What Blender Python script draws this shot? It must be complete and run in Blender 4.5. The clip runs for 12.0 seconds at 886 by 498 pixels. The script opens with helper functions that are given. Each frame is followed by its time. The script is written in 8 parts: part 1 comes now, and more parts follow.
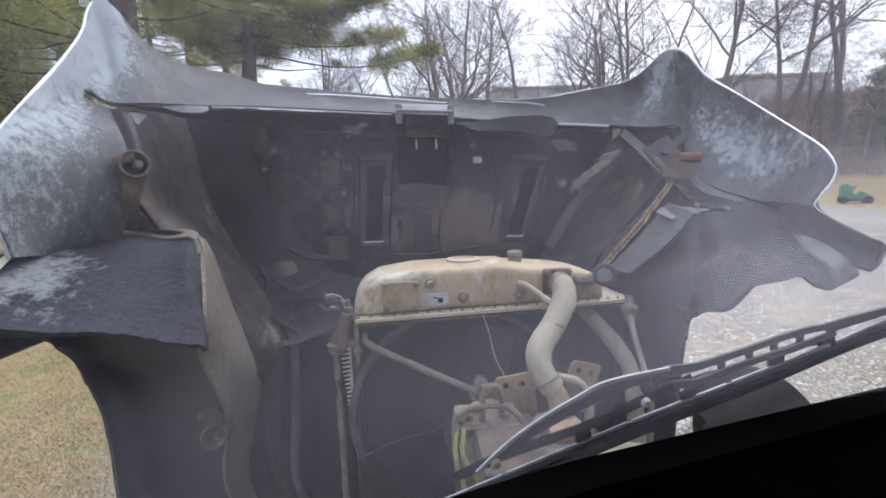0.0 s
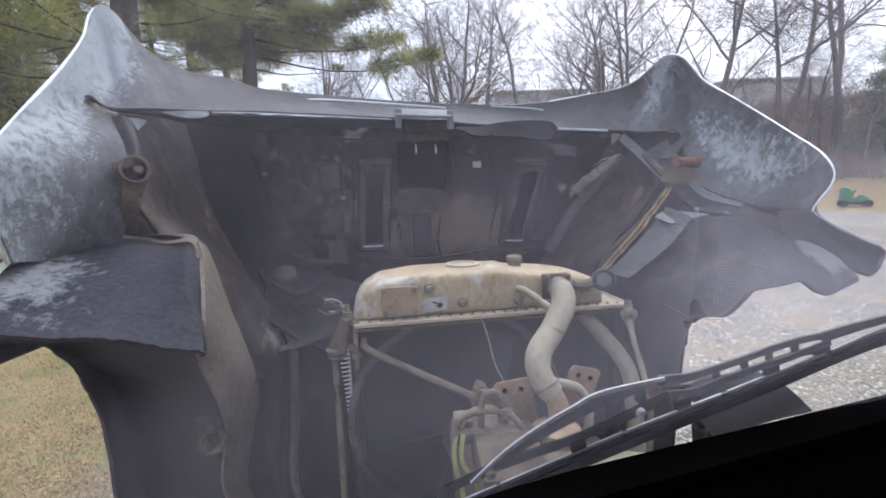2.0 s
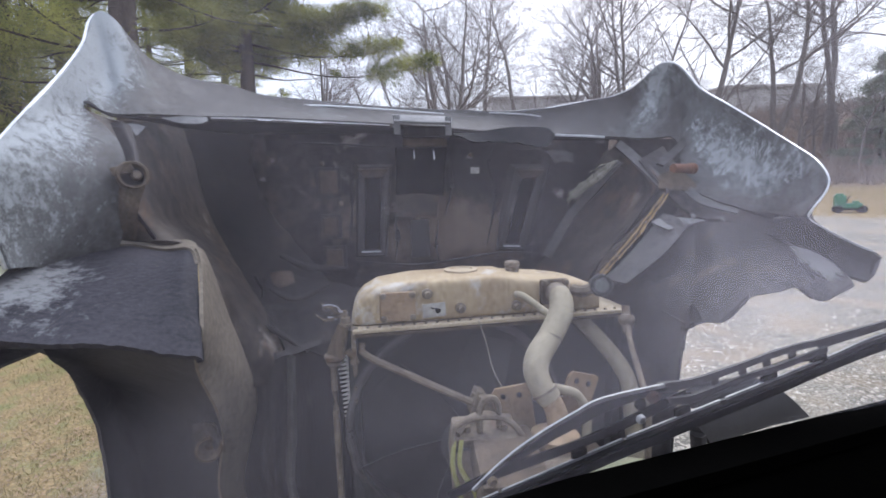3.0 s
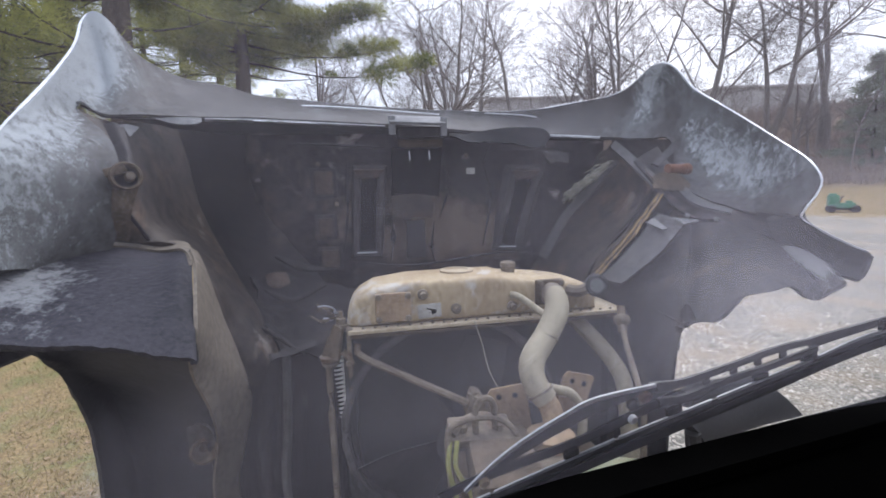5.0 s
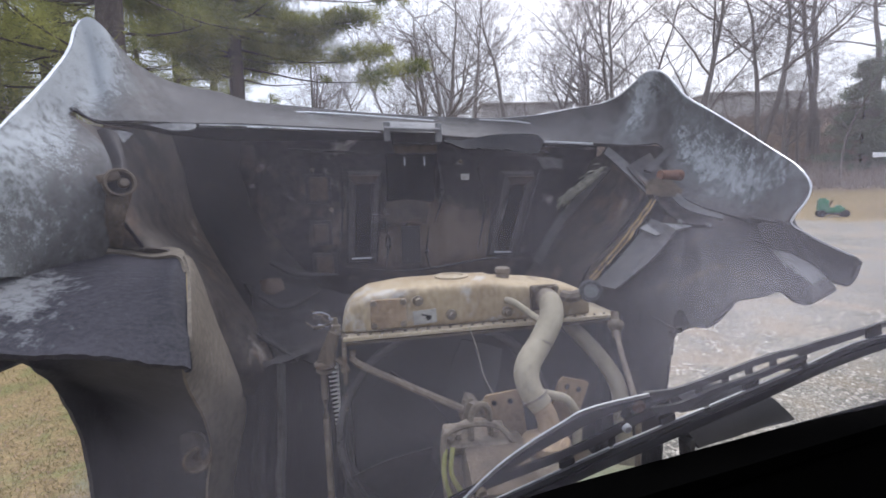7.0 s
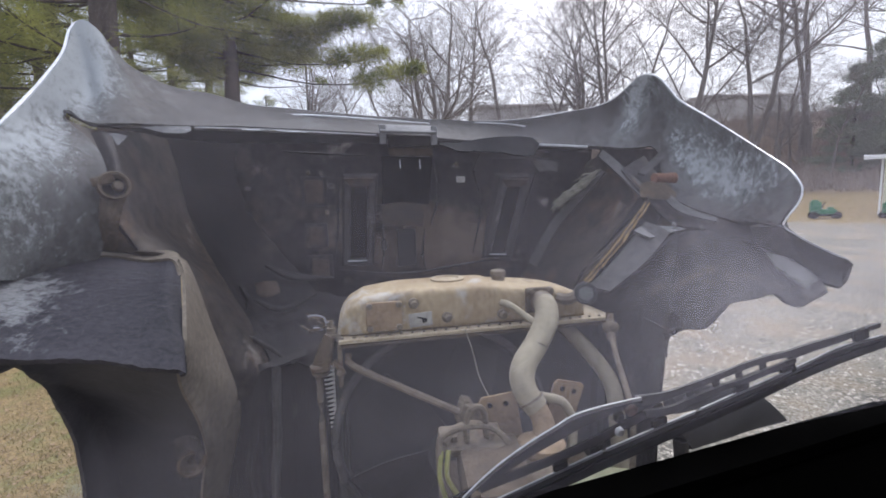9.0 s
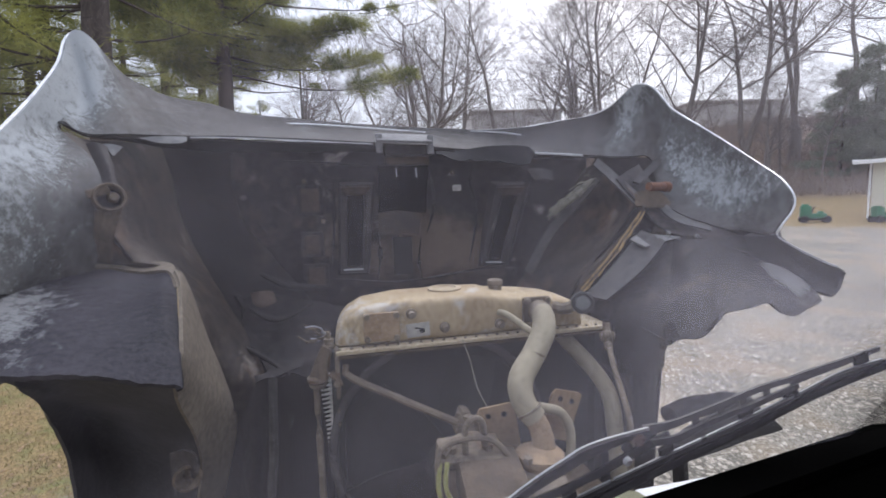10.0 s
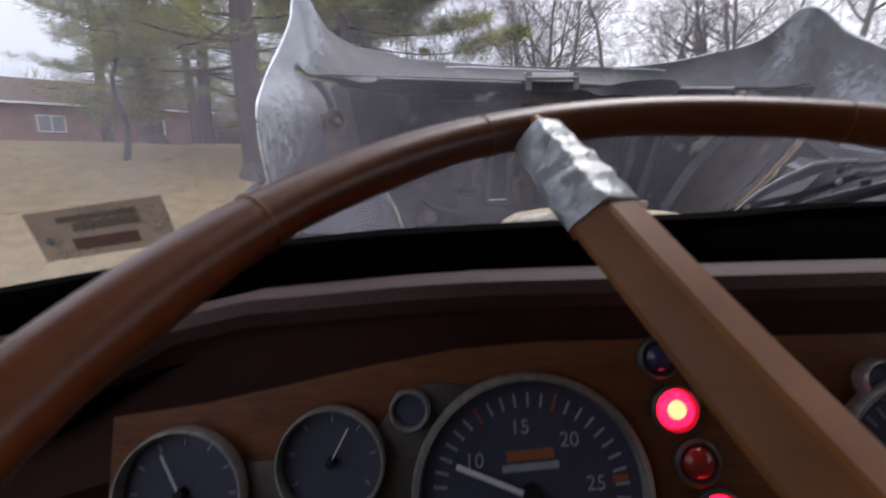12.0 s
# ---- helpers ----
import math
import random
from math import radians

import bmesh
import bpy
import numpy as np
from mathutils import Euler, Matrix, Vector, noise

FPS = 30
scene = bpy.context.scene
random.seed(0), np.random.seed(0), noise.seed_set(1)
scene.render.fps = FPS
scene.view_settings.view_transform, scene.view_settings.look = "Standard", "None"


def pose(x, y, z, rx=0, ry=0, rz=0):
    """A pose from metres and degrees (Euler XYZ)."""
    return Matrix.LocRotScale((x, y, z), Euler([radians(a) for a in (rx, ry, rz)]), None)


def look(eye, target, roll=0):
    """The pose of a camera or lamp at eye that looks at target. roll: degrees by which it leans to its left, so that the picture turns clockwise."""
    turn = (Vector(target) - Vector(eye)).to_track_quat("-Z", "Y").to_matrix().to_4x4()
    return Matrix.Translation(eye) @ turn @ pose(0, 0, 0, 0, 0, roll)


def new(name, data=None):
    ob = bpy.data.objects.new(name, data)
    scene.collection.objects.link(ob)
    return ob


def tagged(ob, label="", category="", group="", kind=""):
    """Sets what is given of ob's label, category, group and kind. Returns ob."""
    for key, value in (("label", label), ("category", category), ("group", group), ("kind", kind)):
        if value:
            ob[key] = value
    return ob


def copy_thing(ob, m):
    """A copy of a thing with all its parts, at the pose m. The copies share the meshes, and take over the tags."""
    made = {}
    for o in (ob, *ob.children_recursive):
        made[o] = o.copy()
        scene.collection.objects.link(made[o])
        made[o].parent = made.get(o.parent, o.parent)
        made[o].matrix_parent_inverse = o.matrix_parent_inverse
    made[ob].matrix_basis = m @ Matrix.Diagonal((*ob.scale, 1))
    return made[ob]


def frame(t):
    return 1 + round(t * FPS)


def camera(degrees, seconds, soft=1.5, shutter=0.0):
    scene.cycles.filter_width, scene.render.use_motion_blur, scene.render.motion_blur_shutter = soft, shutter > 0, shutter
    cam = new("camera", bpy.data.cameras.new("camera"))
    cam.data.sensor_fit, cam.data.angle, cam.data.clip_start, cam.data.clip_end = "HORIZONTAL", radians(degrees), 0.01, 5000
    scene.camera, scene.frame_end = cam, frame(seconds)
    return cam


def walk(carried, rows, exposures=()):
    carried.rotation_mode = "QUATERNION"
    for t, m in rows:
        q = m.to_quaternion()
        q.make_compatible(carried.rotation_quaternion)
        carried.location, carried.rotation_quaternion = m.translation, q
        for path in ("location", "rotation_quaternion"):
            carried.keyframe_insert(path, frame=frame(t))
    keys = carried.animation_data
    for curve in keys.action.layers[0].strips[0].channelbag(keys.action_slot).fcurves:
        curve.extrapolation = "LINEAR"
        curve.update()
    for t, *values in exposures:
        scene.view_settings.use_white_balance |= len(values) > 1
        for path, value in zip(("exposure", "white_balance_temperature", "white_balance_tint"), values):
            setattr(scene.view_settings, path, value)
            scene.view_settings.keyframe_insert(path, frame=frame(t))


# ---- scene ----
cam = camera(90.9, 12.0, 1.7, 0.6)
PATH = [
    (0, (-0.388, 0.069, 2.328), (-0.05, 2.018, 2.033), -1.6),
    (0.5, (-0.385, 0.069, 2.328), (-0.065, 2.02, 2.024), -1.6),
    (1, (-0.385, 0.068, 2.33), (-0.066, 2.02, 2.034), -1.6),
    (1.5, (-0.39, 0.068, 2.332), (-0.055, 2.02, 2.049), -1.5),
    (2, (-0.385, 0.068, 2.332), (-0.047, 2.019, 2.053), -1.6),
    (2.5, (-0.388, 0.065, 2.334), (-0.036, 2.016, 2.067), -1.5),
    (3, (-0.388, 0.066, 2.334), (-0.037, 2.018, 2.078), -1.5),
    (5, (-0.385, 0.066, 2.334), (-0.018, 2.015, 2.08), -1.6),
    (5.5, (-0.387, 0.064, 2.335), (-0.006, 2.012, 2.09), -1.6),
    (6, (-0.387, 0.065, 2.337), (-0.011, 2.015, 2.097), -1.6),
    (6.5, (-0.387, 0.063, 2.336), (0.006, 2.01, 2.103), -1.6),
    (7, (-0.387, 0.063, 2.339), (0.006, 2.011, 2.105), -1.6),
    (9, (-0.387, 0.06, 2.342), (0.025, 2.004, 2.116), -1.6),
    (9.5, (-0.4, 0.061, 2.363), (0.028, 2.002, 2.148), -1.6),
    (10, (-0.395, 0.062, 2.359), (0.043, 2.003, 2.153), -1.7),
    (10.5, (-0.413, 0.036, 2.375), (0.051, 1.972, 2.183), -1.7),
    (10.8, (-0.466, -0.022, 2.375), (-0.01, 1.915, 2.179), -2.0),
    (10.9, (-0.52, -0.049, 2.376), (-0.035, 1.88, 2.167), -1.6),
    (11, (-0.529, -0.07, 2.356), (-0.068, 1.866, 2.152), -1.5),
    (11.2, (-0.608, -0.121, 2.327), (-0.171, 1.819, 2.109), -1.5),
    (11.4, (-0.645, -0.146, 2.275), (-0.33, 1.815, 2.041), -1.4),
    (11.5, (-0.638, -0.145, 2.257), (-0.402, 1.828, 2.027), -1.6),
    (11.7, (-0.632, -0.153, 2.239), (-0.515, 1.826, 1.968), -1.3),
    (12, (-0.628, -0.155, 2.215), (-0.634, 1.816, 1.877), -1.5),
]
EXPOSURES = [(0, 0.42, 6050, 12), (3, 0.36, 6050, 13), (6, 0.26, 6150, 13), (9, 0.13, 6250, 13), (12, 0.05, 6300, 15)]
walk(cam, [(t, look(eye, target, roll)) for t, eye, target, roll in PATH], EXPOSURES)

# ---- world and light: overcast winter sky ----
world = bpy.data.worlds.new("sky")
scene.world = world
world.use_nodes = True
wn = world.node_tree.nodes
wl = world.node_tree.links
sky = wn.new("ShaderNodeTexSky")
sky.sky_type = "NISHITA"
sky.sun_disc = False
sky.sun_elevation = radians(38)
sky.sun_rotation = radians(35)
sky.air_density, sky.dust_density = 1.0, 3.0
soft_sky = wn.new("ShaderNodeMix")
soft_sky.data_type = "RGBA"
soft_sky.inputs[0].default_value = 0.8
soft_sky.inputs[7].default_value = (8.2, 8.7, 9.6, 1)
cloud_coord = wn.new("ShaderNodeTexCoord")
cloud = wn.new("ShaderNodeTexNoise")
cloud.inputs["Scale"].default_value = 2.2
cloud.inputs["Detail"].default_value = 5
cloud_ramp = wn.new("ShaderNodeMapRange")
cloud_ramp.inputs["To Min"].default_value = 0.8
cloud_ramp.inputs["To Max"].default_value = 1.15
cloud_mix = wn.new("ShaderNodeVectorMath")
cloud_mix.operation = "SCALE"
wl.new(cloud_coord.outputs["Generated"], cloud.inputs["Vector"])
wl.new(cloud.outputs["Fac"], cloud_ramp.inputs["Value"])
wl.new(sky.outputs[0], soft_sky.inputs[6])
wl.new(soft_sky.outputs[2], cloud_mix.inputs[0])
wl.new(cloud_ramp.outputs[0], cloud_mix.inputs["Scale"])
dome = wn.new("ShaderNodeSeparateXYZ")
wl.new(cloud_coord.outputs["Generated"], dome.inputs[0])
dome_gain = wn.new("ShaderNodeMapRange")
dome_gain.inputs["To Min"].default_value, dome_gain.inputs["To Max"].default_value = 0.95, 2.3
wl.new(dome.outputs["Z"], dome_gain.inputs["Value"])
dome_mix = wn.new("ShaderNodeVectorMath")
dome_mix.operation = "SCALE"
wl.new(cloud_mix.outputs[0], dome_mix.inputs[0])
wl.new(dome_gain.outputs[0], dome_mix.inputs["Scale"])
wl.new(dome_mix.outputs[0], wn["Background"].inputs["Color"])
wn["Background"].inputs["Strength"].default_value = 0.1

sun = new("sun", bpy.data.lights.new("sun", "SUN"))
sun.data.energy = 1.4
sun.data.angle = radians(25)
sun.data.color = (1.0, 0.96, 0.9)
sun.matrix_world = look((6, 5, 12), (0, 0, 0))


# ---- materials ----
def mat(name, dark, light, rough=0.7, scale=6.0, fine=60.0, bump=0.2, metal=0.0, spots=None, spot_scale=9.0, spot_at=0.58, spot_soft=0.06, rnd=0.0, stretch=(1, 1, 1), bump_dist=0.01, spots2=None, spot2_scale=14.0, spot2_at=0.6, spot2_soft=0.1, wear=0.0):
    """Two tones mixed at a broad and a fine scale, an optional third tone in ragged patches, and a fine relief."""
    m = bpy.data.materials.new(name)
    m.use_nodes = True
    n, l = m.node_tree.nodes, m.node_tree.links
    b = n["Principled BSDF"]
    b.inputs["Roughness"].default_value = rough
    b.inputs["Metallic"].default_value = metal
    co = n.new("ShaderNodeTexCoord")
    mp = n.new("ShaderNodeMapping")
    mp.inputs["Scale"].default_value = stretch
    l.new(co.outputs["Object"], mp.inputs["Vector"])
    broad = n.new("ShaderNodeTexNoise")
    broad.inputs["Scale"].default_value = scale
    broad.inputs["Detail"].default_value = 6
    grain = n.new("ShaderNodeTexNoise")
    grain.inputs["Scale"].default_value = fine
    grain.inputs["Detail"].default_value = 4
    for t in (broad, grain):
        l.new(mp.outputs[0], t.inputs["Vector"])
    s = n.new("ShaderNodeMath")
    s.operation = "MULTIPLY_ADD"
    s.inputs[1].default_value = 0.45
    l.new(grain.outputs["Fac"], s.inputs[0])
    half = n.new("ShaderNodeMath")
    half.operation = "MULTIPLY"
    half.inputs[1].default_value = 0.55
    l.new(broad.outputs["Fac"], half.inputs[0])
    l.new(half.outputs[0], s.inputs[2])
    ramp = n.new("ShaderNodeValToRGB")
    ramp.color_ramp.elements[0].position, ramp.color_ramp.elements[1].position = 0.36, 0.64
    ramp.color_ramp.elements[0].color, ramp.color_ramp.elements[1].color = (*dark, 1), (*light, 1)
    l.new(s.outputs[0], ramp.inputs[0])
    out = ramp.outputs[0]
    if spots:
        sp = n.new("ShaderNodeTexNoise")
        sp.inputs["Scale"].default_value = spot_scale
        sp.inputs["Detail"].default_value = 9
        sp.inputs["Roughness"].default_value = 0.74
        l.new(mp.outputs[0], sp.inputs["Vector"])
        r2 = n.new("ShaderNodeValToRGB")
        r2.color_ramp.elements[0].position, r2.color_ramp.elements[1].position = spot_at, spot_at + spot_soft
        l.new(sp.outputs["Fac"], r2.inputs[0])
        mx = n.new("ShaderNodeMix")
        mx.data_type = "RGBA"
        l.new(r2.outputs[0], mx.inputs[0])
        l.new(out, mx.inputs[6])
        mx.inputs[7].default_value = (*spots, 1)
        out = mx.outputs[2]
        if wear:
            at_ = n.new("ShaderNodeAttribute")
            at_.attribute_name = "wear"
            sh = n.new("ShaderNodeMath")
            sh.operation = "MULTIPLY_ADD"
            sh.inputs[1].default_value = wear
            l.new(at_.outputs["Fac"], sh.inputs[0])
            l.new(sp.outputs["Fac"], sh.inputs[2])
            l.new(sh.outputs[0], r2.inputs[0])
    if spots2:
        sp2 = n.new("ShaderNodeTexNoise")
        sp2.inputs["Scale"].default_value = spot2_scale
        sp2.inputs["Detail"].default_value = 9
        sp2.inputs["Roughness"].default_value = 0.66
        sp2.inputs["Distortion"].default_value = 0.3
        l.new(co.outputs["Object"], sp2.inputs["Vector"])
        r3 = n.new("ShaderNodeValToRGB")
        r3.color_ramp.elements[0].position, r3.color_ramp.elements[1].position = spot2_at, spot2_at + spot2_soft
        l.new(sp2.outputs["Fac"], r3.inputs[0])
        mx2 = n.new("ShaderNodeMix")
        mx2.data_type = "RGBA"
        l.new(r3.outputs[0], mx2.inputs[0])
        l.new(out, mx2.inputs[6])
        mx2.inputs[7].default_value = (*spots2, 1)
        out = mx2.outputs[2]
    if rnd:
        oi = n.new("ShaderNodeObjectInfo")
        rr = n.new("ShaderNodeMapRange")
        rr.inputs["To Min"].default_value, rr.inputs["To Max"].default_value = 1 - rnd, 1 + rnd
        l.new(oi.outputs["Random"], rr.inputs["Value"])
        sc = n.new("ShaderNodeVectorMath")
        sc.operation = "SCALE"
        l.new(out, sc.inputs[0])
        l.new(rr.outputs[0], sc.inputs["Scale"])
        out = sc.outputs[0]
    l.new(out, b.inputs["Base Color"])
    if bump:
        bp = n.new("ShaderNodeBump")
        bp.inputs["Strength"].default_value = bump
        bp.inputs["Distance"].default_value = bump_dist
        l.new(s.outputs[0], bp.inputs["Height"])
        l.new(bp.outputs[0], b.inputs["Normal"])
    return m


def glow(name, color, strength):
    m = mat(name, color, color, 0.3, bump=0)
    b = m.node_tree.nodes["Principled BSDF"]
    b.inputs["Emission Color"].default_value = (*color, 1)
    b.inputs["Emission Strength"].default_value = strength
    return m


def peeling_paint():
    """Bare grey moulding with silver paint clinging where the mesh says so; the paint ends in ragged flakes over dark primer."""
    m = mat("peeling_silver_paint", (0.033, 0.03, 0.03), (0.082, 0.077, 0.077), 0.75, 5, 50, 0.35)
    n, l = m.node_tree.nodes, m.node_tree.links
    b = n["Principled BSDF"]
    grey = b.inputs["Base Color"].links[0].from_socket
    co, held = n.new("ShaderNodeTexCoord"), n.new("ShaderNodeAttribute")
    held.attribute_name = "wear"

    def flakes(scale, rough, gain, lo, hi, source, stretch=(1, 1, 1)):
        mp, t = n.new("ShaderNodeMapping"), n.new("ShaderNodeTexNoise")
        mp.inputs["Scale"].default_value = stretch
        mp.inputs["Rotation"].default_value = (0.3, 0.5, 0.2)
        l.new(co.outputs["Object"], mp.inputs["Vector"])
        l.new(mp.outputs[0], t.inputs["Vector"])
        t.inputs["Scale"].default_value, t.inputs["Detail"].default_value, t.inputs["Roughness"].default_value = scale, 10, rough
        add, r = n.new("ShaderNodeMath"), n.new("ShaderNodeMapRange")
        add.operation = "MULTIPLY_ADD"
        add.inputs[1].default_value = gain
        l.new(source, add.inputs[0])
        wide = n.new("ShaderNodeMapRange")
        wide.inputs["From Min"].default_value, wide.inputs["From Max"].default_value = 0.3, 0.7
        l.new(t.outputs["Fac"], wide.inputs["Value"])
        l.new(wide.outputs[0], add.inputs[2])
        r.inputs["From Min"].default_value, r.inputs["From Max"].default_value = lo, hi
        l.new(add.outputs[0], r.inputs["Value"])
        return r.outputs[0]

    def mixed(f, a, c):
        x = n.new("ShaderNodeMix")
        x.data_type = "RGBA"
        l.new(f, x.inputs[0]), l.new(a, x.inputs[6])
        x.inputs[7].default_value = (*c, 1)
        return x.outputs[2]

    wash = flakes(9, 0.85, 1.0, 0.6, 1.5, held.outputs["Fac"], (1, 1, 0.8))
    tone = mixed(wash, grey, (0.165, 0.176, 0.183))
    paint = flakes(30, 0.88, 0.95, 0.98, 1.2, held.outputs["Fac"], (1, 1, 0.8))
    tone = mixed(paint, tone, (0.3, 0.322, 0.34))
    bare = flakes(14, 0.85, 0.25, 0.95, 1.02, held.outputs["Fac"], (1, 1, 0.75))
    tone = mixed(bare, tone, (0.07, 0.08, 0.082))
    fleck = flakes(70, 0.8, 0.2, 0.92, 1.0, held.outputs["Fac"])
    tone = mixed(fleck, tone, (0.085, 0.086, 0.09))
    l.new(tone, b.inputs["Base Color"])
    bump = n.new("ShaderNodeBump")
    bump.inputs["Strength"].default_value, bump.inputs["Distance"].default_value = 0.5, 0.003
    l.new(paint, bump.inputs["Height"])
    l.new(b.inputs["Normal"].links[0].from_socket, bump.inputs["Normal"])
    l.new(bump.outputs[0], b.inputs["Normal"])
    return m


M = {}
M["shell_black"] = mat("sooty_fibreglass", (0.01, 0.0085, 0.01), (0.05, 0.043, 0.044), 0.75, 4, 40, 0.5, spots=(0.12, 0.09, 0.07), spot_scale=5, spot_at=0.56, spot_soft=0.18, spots2=(0.22, 0.21, 0.205), spot2_scale=8, spot2_at=0.62, spot2_soft=0.12)
M["shell_panel"] = mat("oily_hood_lining", (0.005, 0.004, 0.007), (0.045, 0.037, 0.039), 0.6, 4, 30, 0.6, spots=(0.16, 0.125, 0.098), spot_scale=3.6, spot_at=0.55, spot_soft=0.24, wear=0.3, spots2=(0.29, 0.265, 0.25), spot2_scale=6, spot2_at=0.6, spot2_soft=0.14)
M["side_panel"] = mat("brown_stained_lining", (0.012, 0.009, 0.009), (0.06, 0.046, 0.038), 0.65, 4, 30, 0.5, spots=(0.15, 0.095, 0.06), spot_scale=3.5, spot_at=0.5, spot_soft=0.2, spots2=(0.17, 0.15, 0.135), spot2_scale=7, spot2_at=0.6, spot2_soft=0.14)
M["pad_brown"] = mat("rust_stained_pad", (0.03, 0.02, 0.016), (0.085, 0.06, 0.048), 0.8, 12, 60, 0.4, spots=(0.13, 0.115, 0.1), spot_scale=14, spot_at=0.6, spot_soft=0.2)
M["shell_grey"] = mat("bare_grey_fibreglass", (0.042, 0.039, 0.04), (0.098, 0.094, 0.096), 0.7, 4, 40, 0.3, spots=(0.19, 0.19, 0.195), spot_scale=5, spot_at=0.62, spot_soft=0.2, wear=0.25, stretch=(0.6, 1, 1.4))
M["grey_sheet"] = mat("bare_grey_sheet", (0.1, 0.1, 0.105), (0.19, 0.19, 0.195), 0.7, 6, 50, 0.3, spots=(0.06, 0.055, 0.05), spot_scale=7, spot_at=0.58, spot_soft=0.15)
M["inner_black"] = mat("dull_black_liner", (0.012, 0.012, 0.014), (0.03, 0.029, 0.032), 0.75, 6, 60, 0.4, spots=(0.05, 0.045, 0.042), spot_scale=9, spot_at=0.62, spot_soft=0.2)
M["soot_scuffed"] = mat("scuffed_soot", (0.009, 0.008, 0.01), (0.034, 0.029, 0.03), 0.75, 5, 50, 0.5, spots=(0.13, 0.12, 0.115), spot_scale=9, spot_at=0.6, spot_soft=0.18, stretch=(3, 3, 0.5))
M["housing_grey"] = mat("dusty_grey_liner", (0.016, 0.015, 0.018), (0.058, 0.054, 0.056), 0.8, 4, 50, 0.2, spots=(0.19, 0.185, 0.185), spot_scale=20, spot_at=0.67, spot_soft=0.18, wear=0.42, spots2=(0.135, 0.112, 0.092), spot2_scale=5, spot2_at=0.575, spot2_soft=0.18)
M["ply"] = mat("splintered_plywood", (0.15, 0.1, 0.05), (0.42, 0.29, 0.14), 0.85, 30, 120, 0.6, spots=(0.05, 0.035, 0.026), spot_scale=26, spot_at=0.54, spot_soft=0.08)
M["worn"] = peeling_paint()
M["frame_grey"] = mat("dark_grey_moulding", (0.05, 0.049, 0.052), (0.11, 0.108, 0.112), 0.6, 6, 60, 0.3, spots=(0.17, 0.16, 0.15), spot_scale=9, spot_at=0.58, spot_soft=0.15)
M["liner"] = mat("black_liner", (0.014, 0.014, 0.019), (0.042, 0.04, 0.05), 0.7, 5, 90, 0.8, spots=(0.17, 0.175, 0.185), spot_scale=30, spot_at=0.66, spot_soft=0.16, wear=0.36, spots2=(0.1, 0.098, 0.105), spot2_scale=9, spot2_at=0.64, spot2_soft=0.12)
M["tan_dust"] = mat("dusty_tan_liner", (0.1, 0.083, 0.066), (0.19, 0.16, 0.125), 0.9, 3, 60, 0.4, spots=(0.055, 0.047, 0.043), spot_scale=3, spot_at=0.56, spot_soft=0.25)
M["cream"] = mat("cream_paint", (0.42, 0.42, 0.28), (0.58, 0.58, 0.42), 0.4, 4, 60, 0.05, spots=(0.25, 0.23, 0.15), spot_scale=14, spot_at=0.6, spot_soft=0.15)
M["tank"] = mat("dusty_brass_tank", (0.25, 0.18, 0.105), (0.48, 0.385, 0.25), 0.75, 5, 70, 0.4, spots=(0.13, 0.098, 0.075), spot_scale=5, spot_at=0.56, spot_soft=0.12, spots2=(0.5, 0.485, 0.47), spot2_scale=4.2, spot2_at=0.55, spot2_soft=0.1, stretch=(1.1, 1.1, 0.55))
M["flange"] = mat("tan_seam_flange", (0.33, 0.265, 0.18), (0.5, 0.42, 0.3), 0.8, 9, 80, 0.3, spots=(0.16, 0.12, 0.09), spot_scale=11, spot_at=0.62, spot_soft=0.12)
M["bracket_tan"] = mat("rust_tan_plate", (0.2, 0.135, 0.08), (0.36, 0.26, 0.165), 0.85, 14, 90, 0.4, spots=(0.13, 0.08, 0.05), spot_scale=12, spot_at=0.58, spot_soft=0.12)
M["dial_grey"] = mat("grey_gauge_face", (0.09, 0.095, 0.1), (0.17, 0.175, 0.18), 0.35, 30, 90, 0.05)
M["ring_black"] = mat("black_gauge_ring", (0.02, 0.02, 0.022), (0.05, 0.05, 0.052), 0.5, 30, 90, 0.1)
M["rust"] = mat("rusty_iron", (0.05, 0.037, 0.026), (0.125, 0.094, 0.066), 0.9, 20, 130, 0.6, spots=(0.21, 0.17, 0.125), spot_scale=12, spot_at=0.58, spot_soft=0.14)
M["rust_red"] = mat("red_rust", (0.1, 0.045, 0.028), (0.22, 0.105, 0.066), 0.9, 20, 130, 0.6, spots=(0.07, 0.05, 0.04), spot_scale=16, spot_at=0.58, spot_soft=0.12)
M["dust_metal"] = mat("dusty_iron", (0.08, 0.064, 0.05), (0.23, 0.19, 0.145), 0.85, 14, 90, 0.4, spots=(0.11, 0.062, 0.035), spot_scale=10, spot_at=0.57, spot_soft=0.1)
M["rust_orange"] = mat("orange_rust", (0.15, 0.1, 0.06), (0.33, 0.24, 0.155), 0.9, 14, 110, 0.5, spots=(0.1, 0.062, 0.04), spot_scale=12, spot_at=0.58, spot_soft=0.12)
# soot with the deep shade of the hood's inside put into its colour
M["soot_shade"] = mat("deep_soot_and_shade", (0.004, 0.0035, 0.005), (0.022, 0.017, 0.018), 0.75, 4, 30, 0.5, spots=(0.075, 0.055, 0.045), spot_scale=4, spot_at=0.58, spot_soft=0.2, spots2=(0.14, 0.13, 0.125), spot2_scale=8, spot2_at=0.66, spot2_soft=0.1)
M["hose"] = mat("dusty_rubber_hose", (0.22, 0.19, 0.14), (0.36, 0.32, 0.24), 0.9, 5, 60, 0.3, spots=(0.13, 0.115, 0.095), spot_scale=5, spot_at=0.62, spot_soft=0.2)
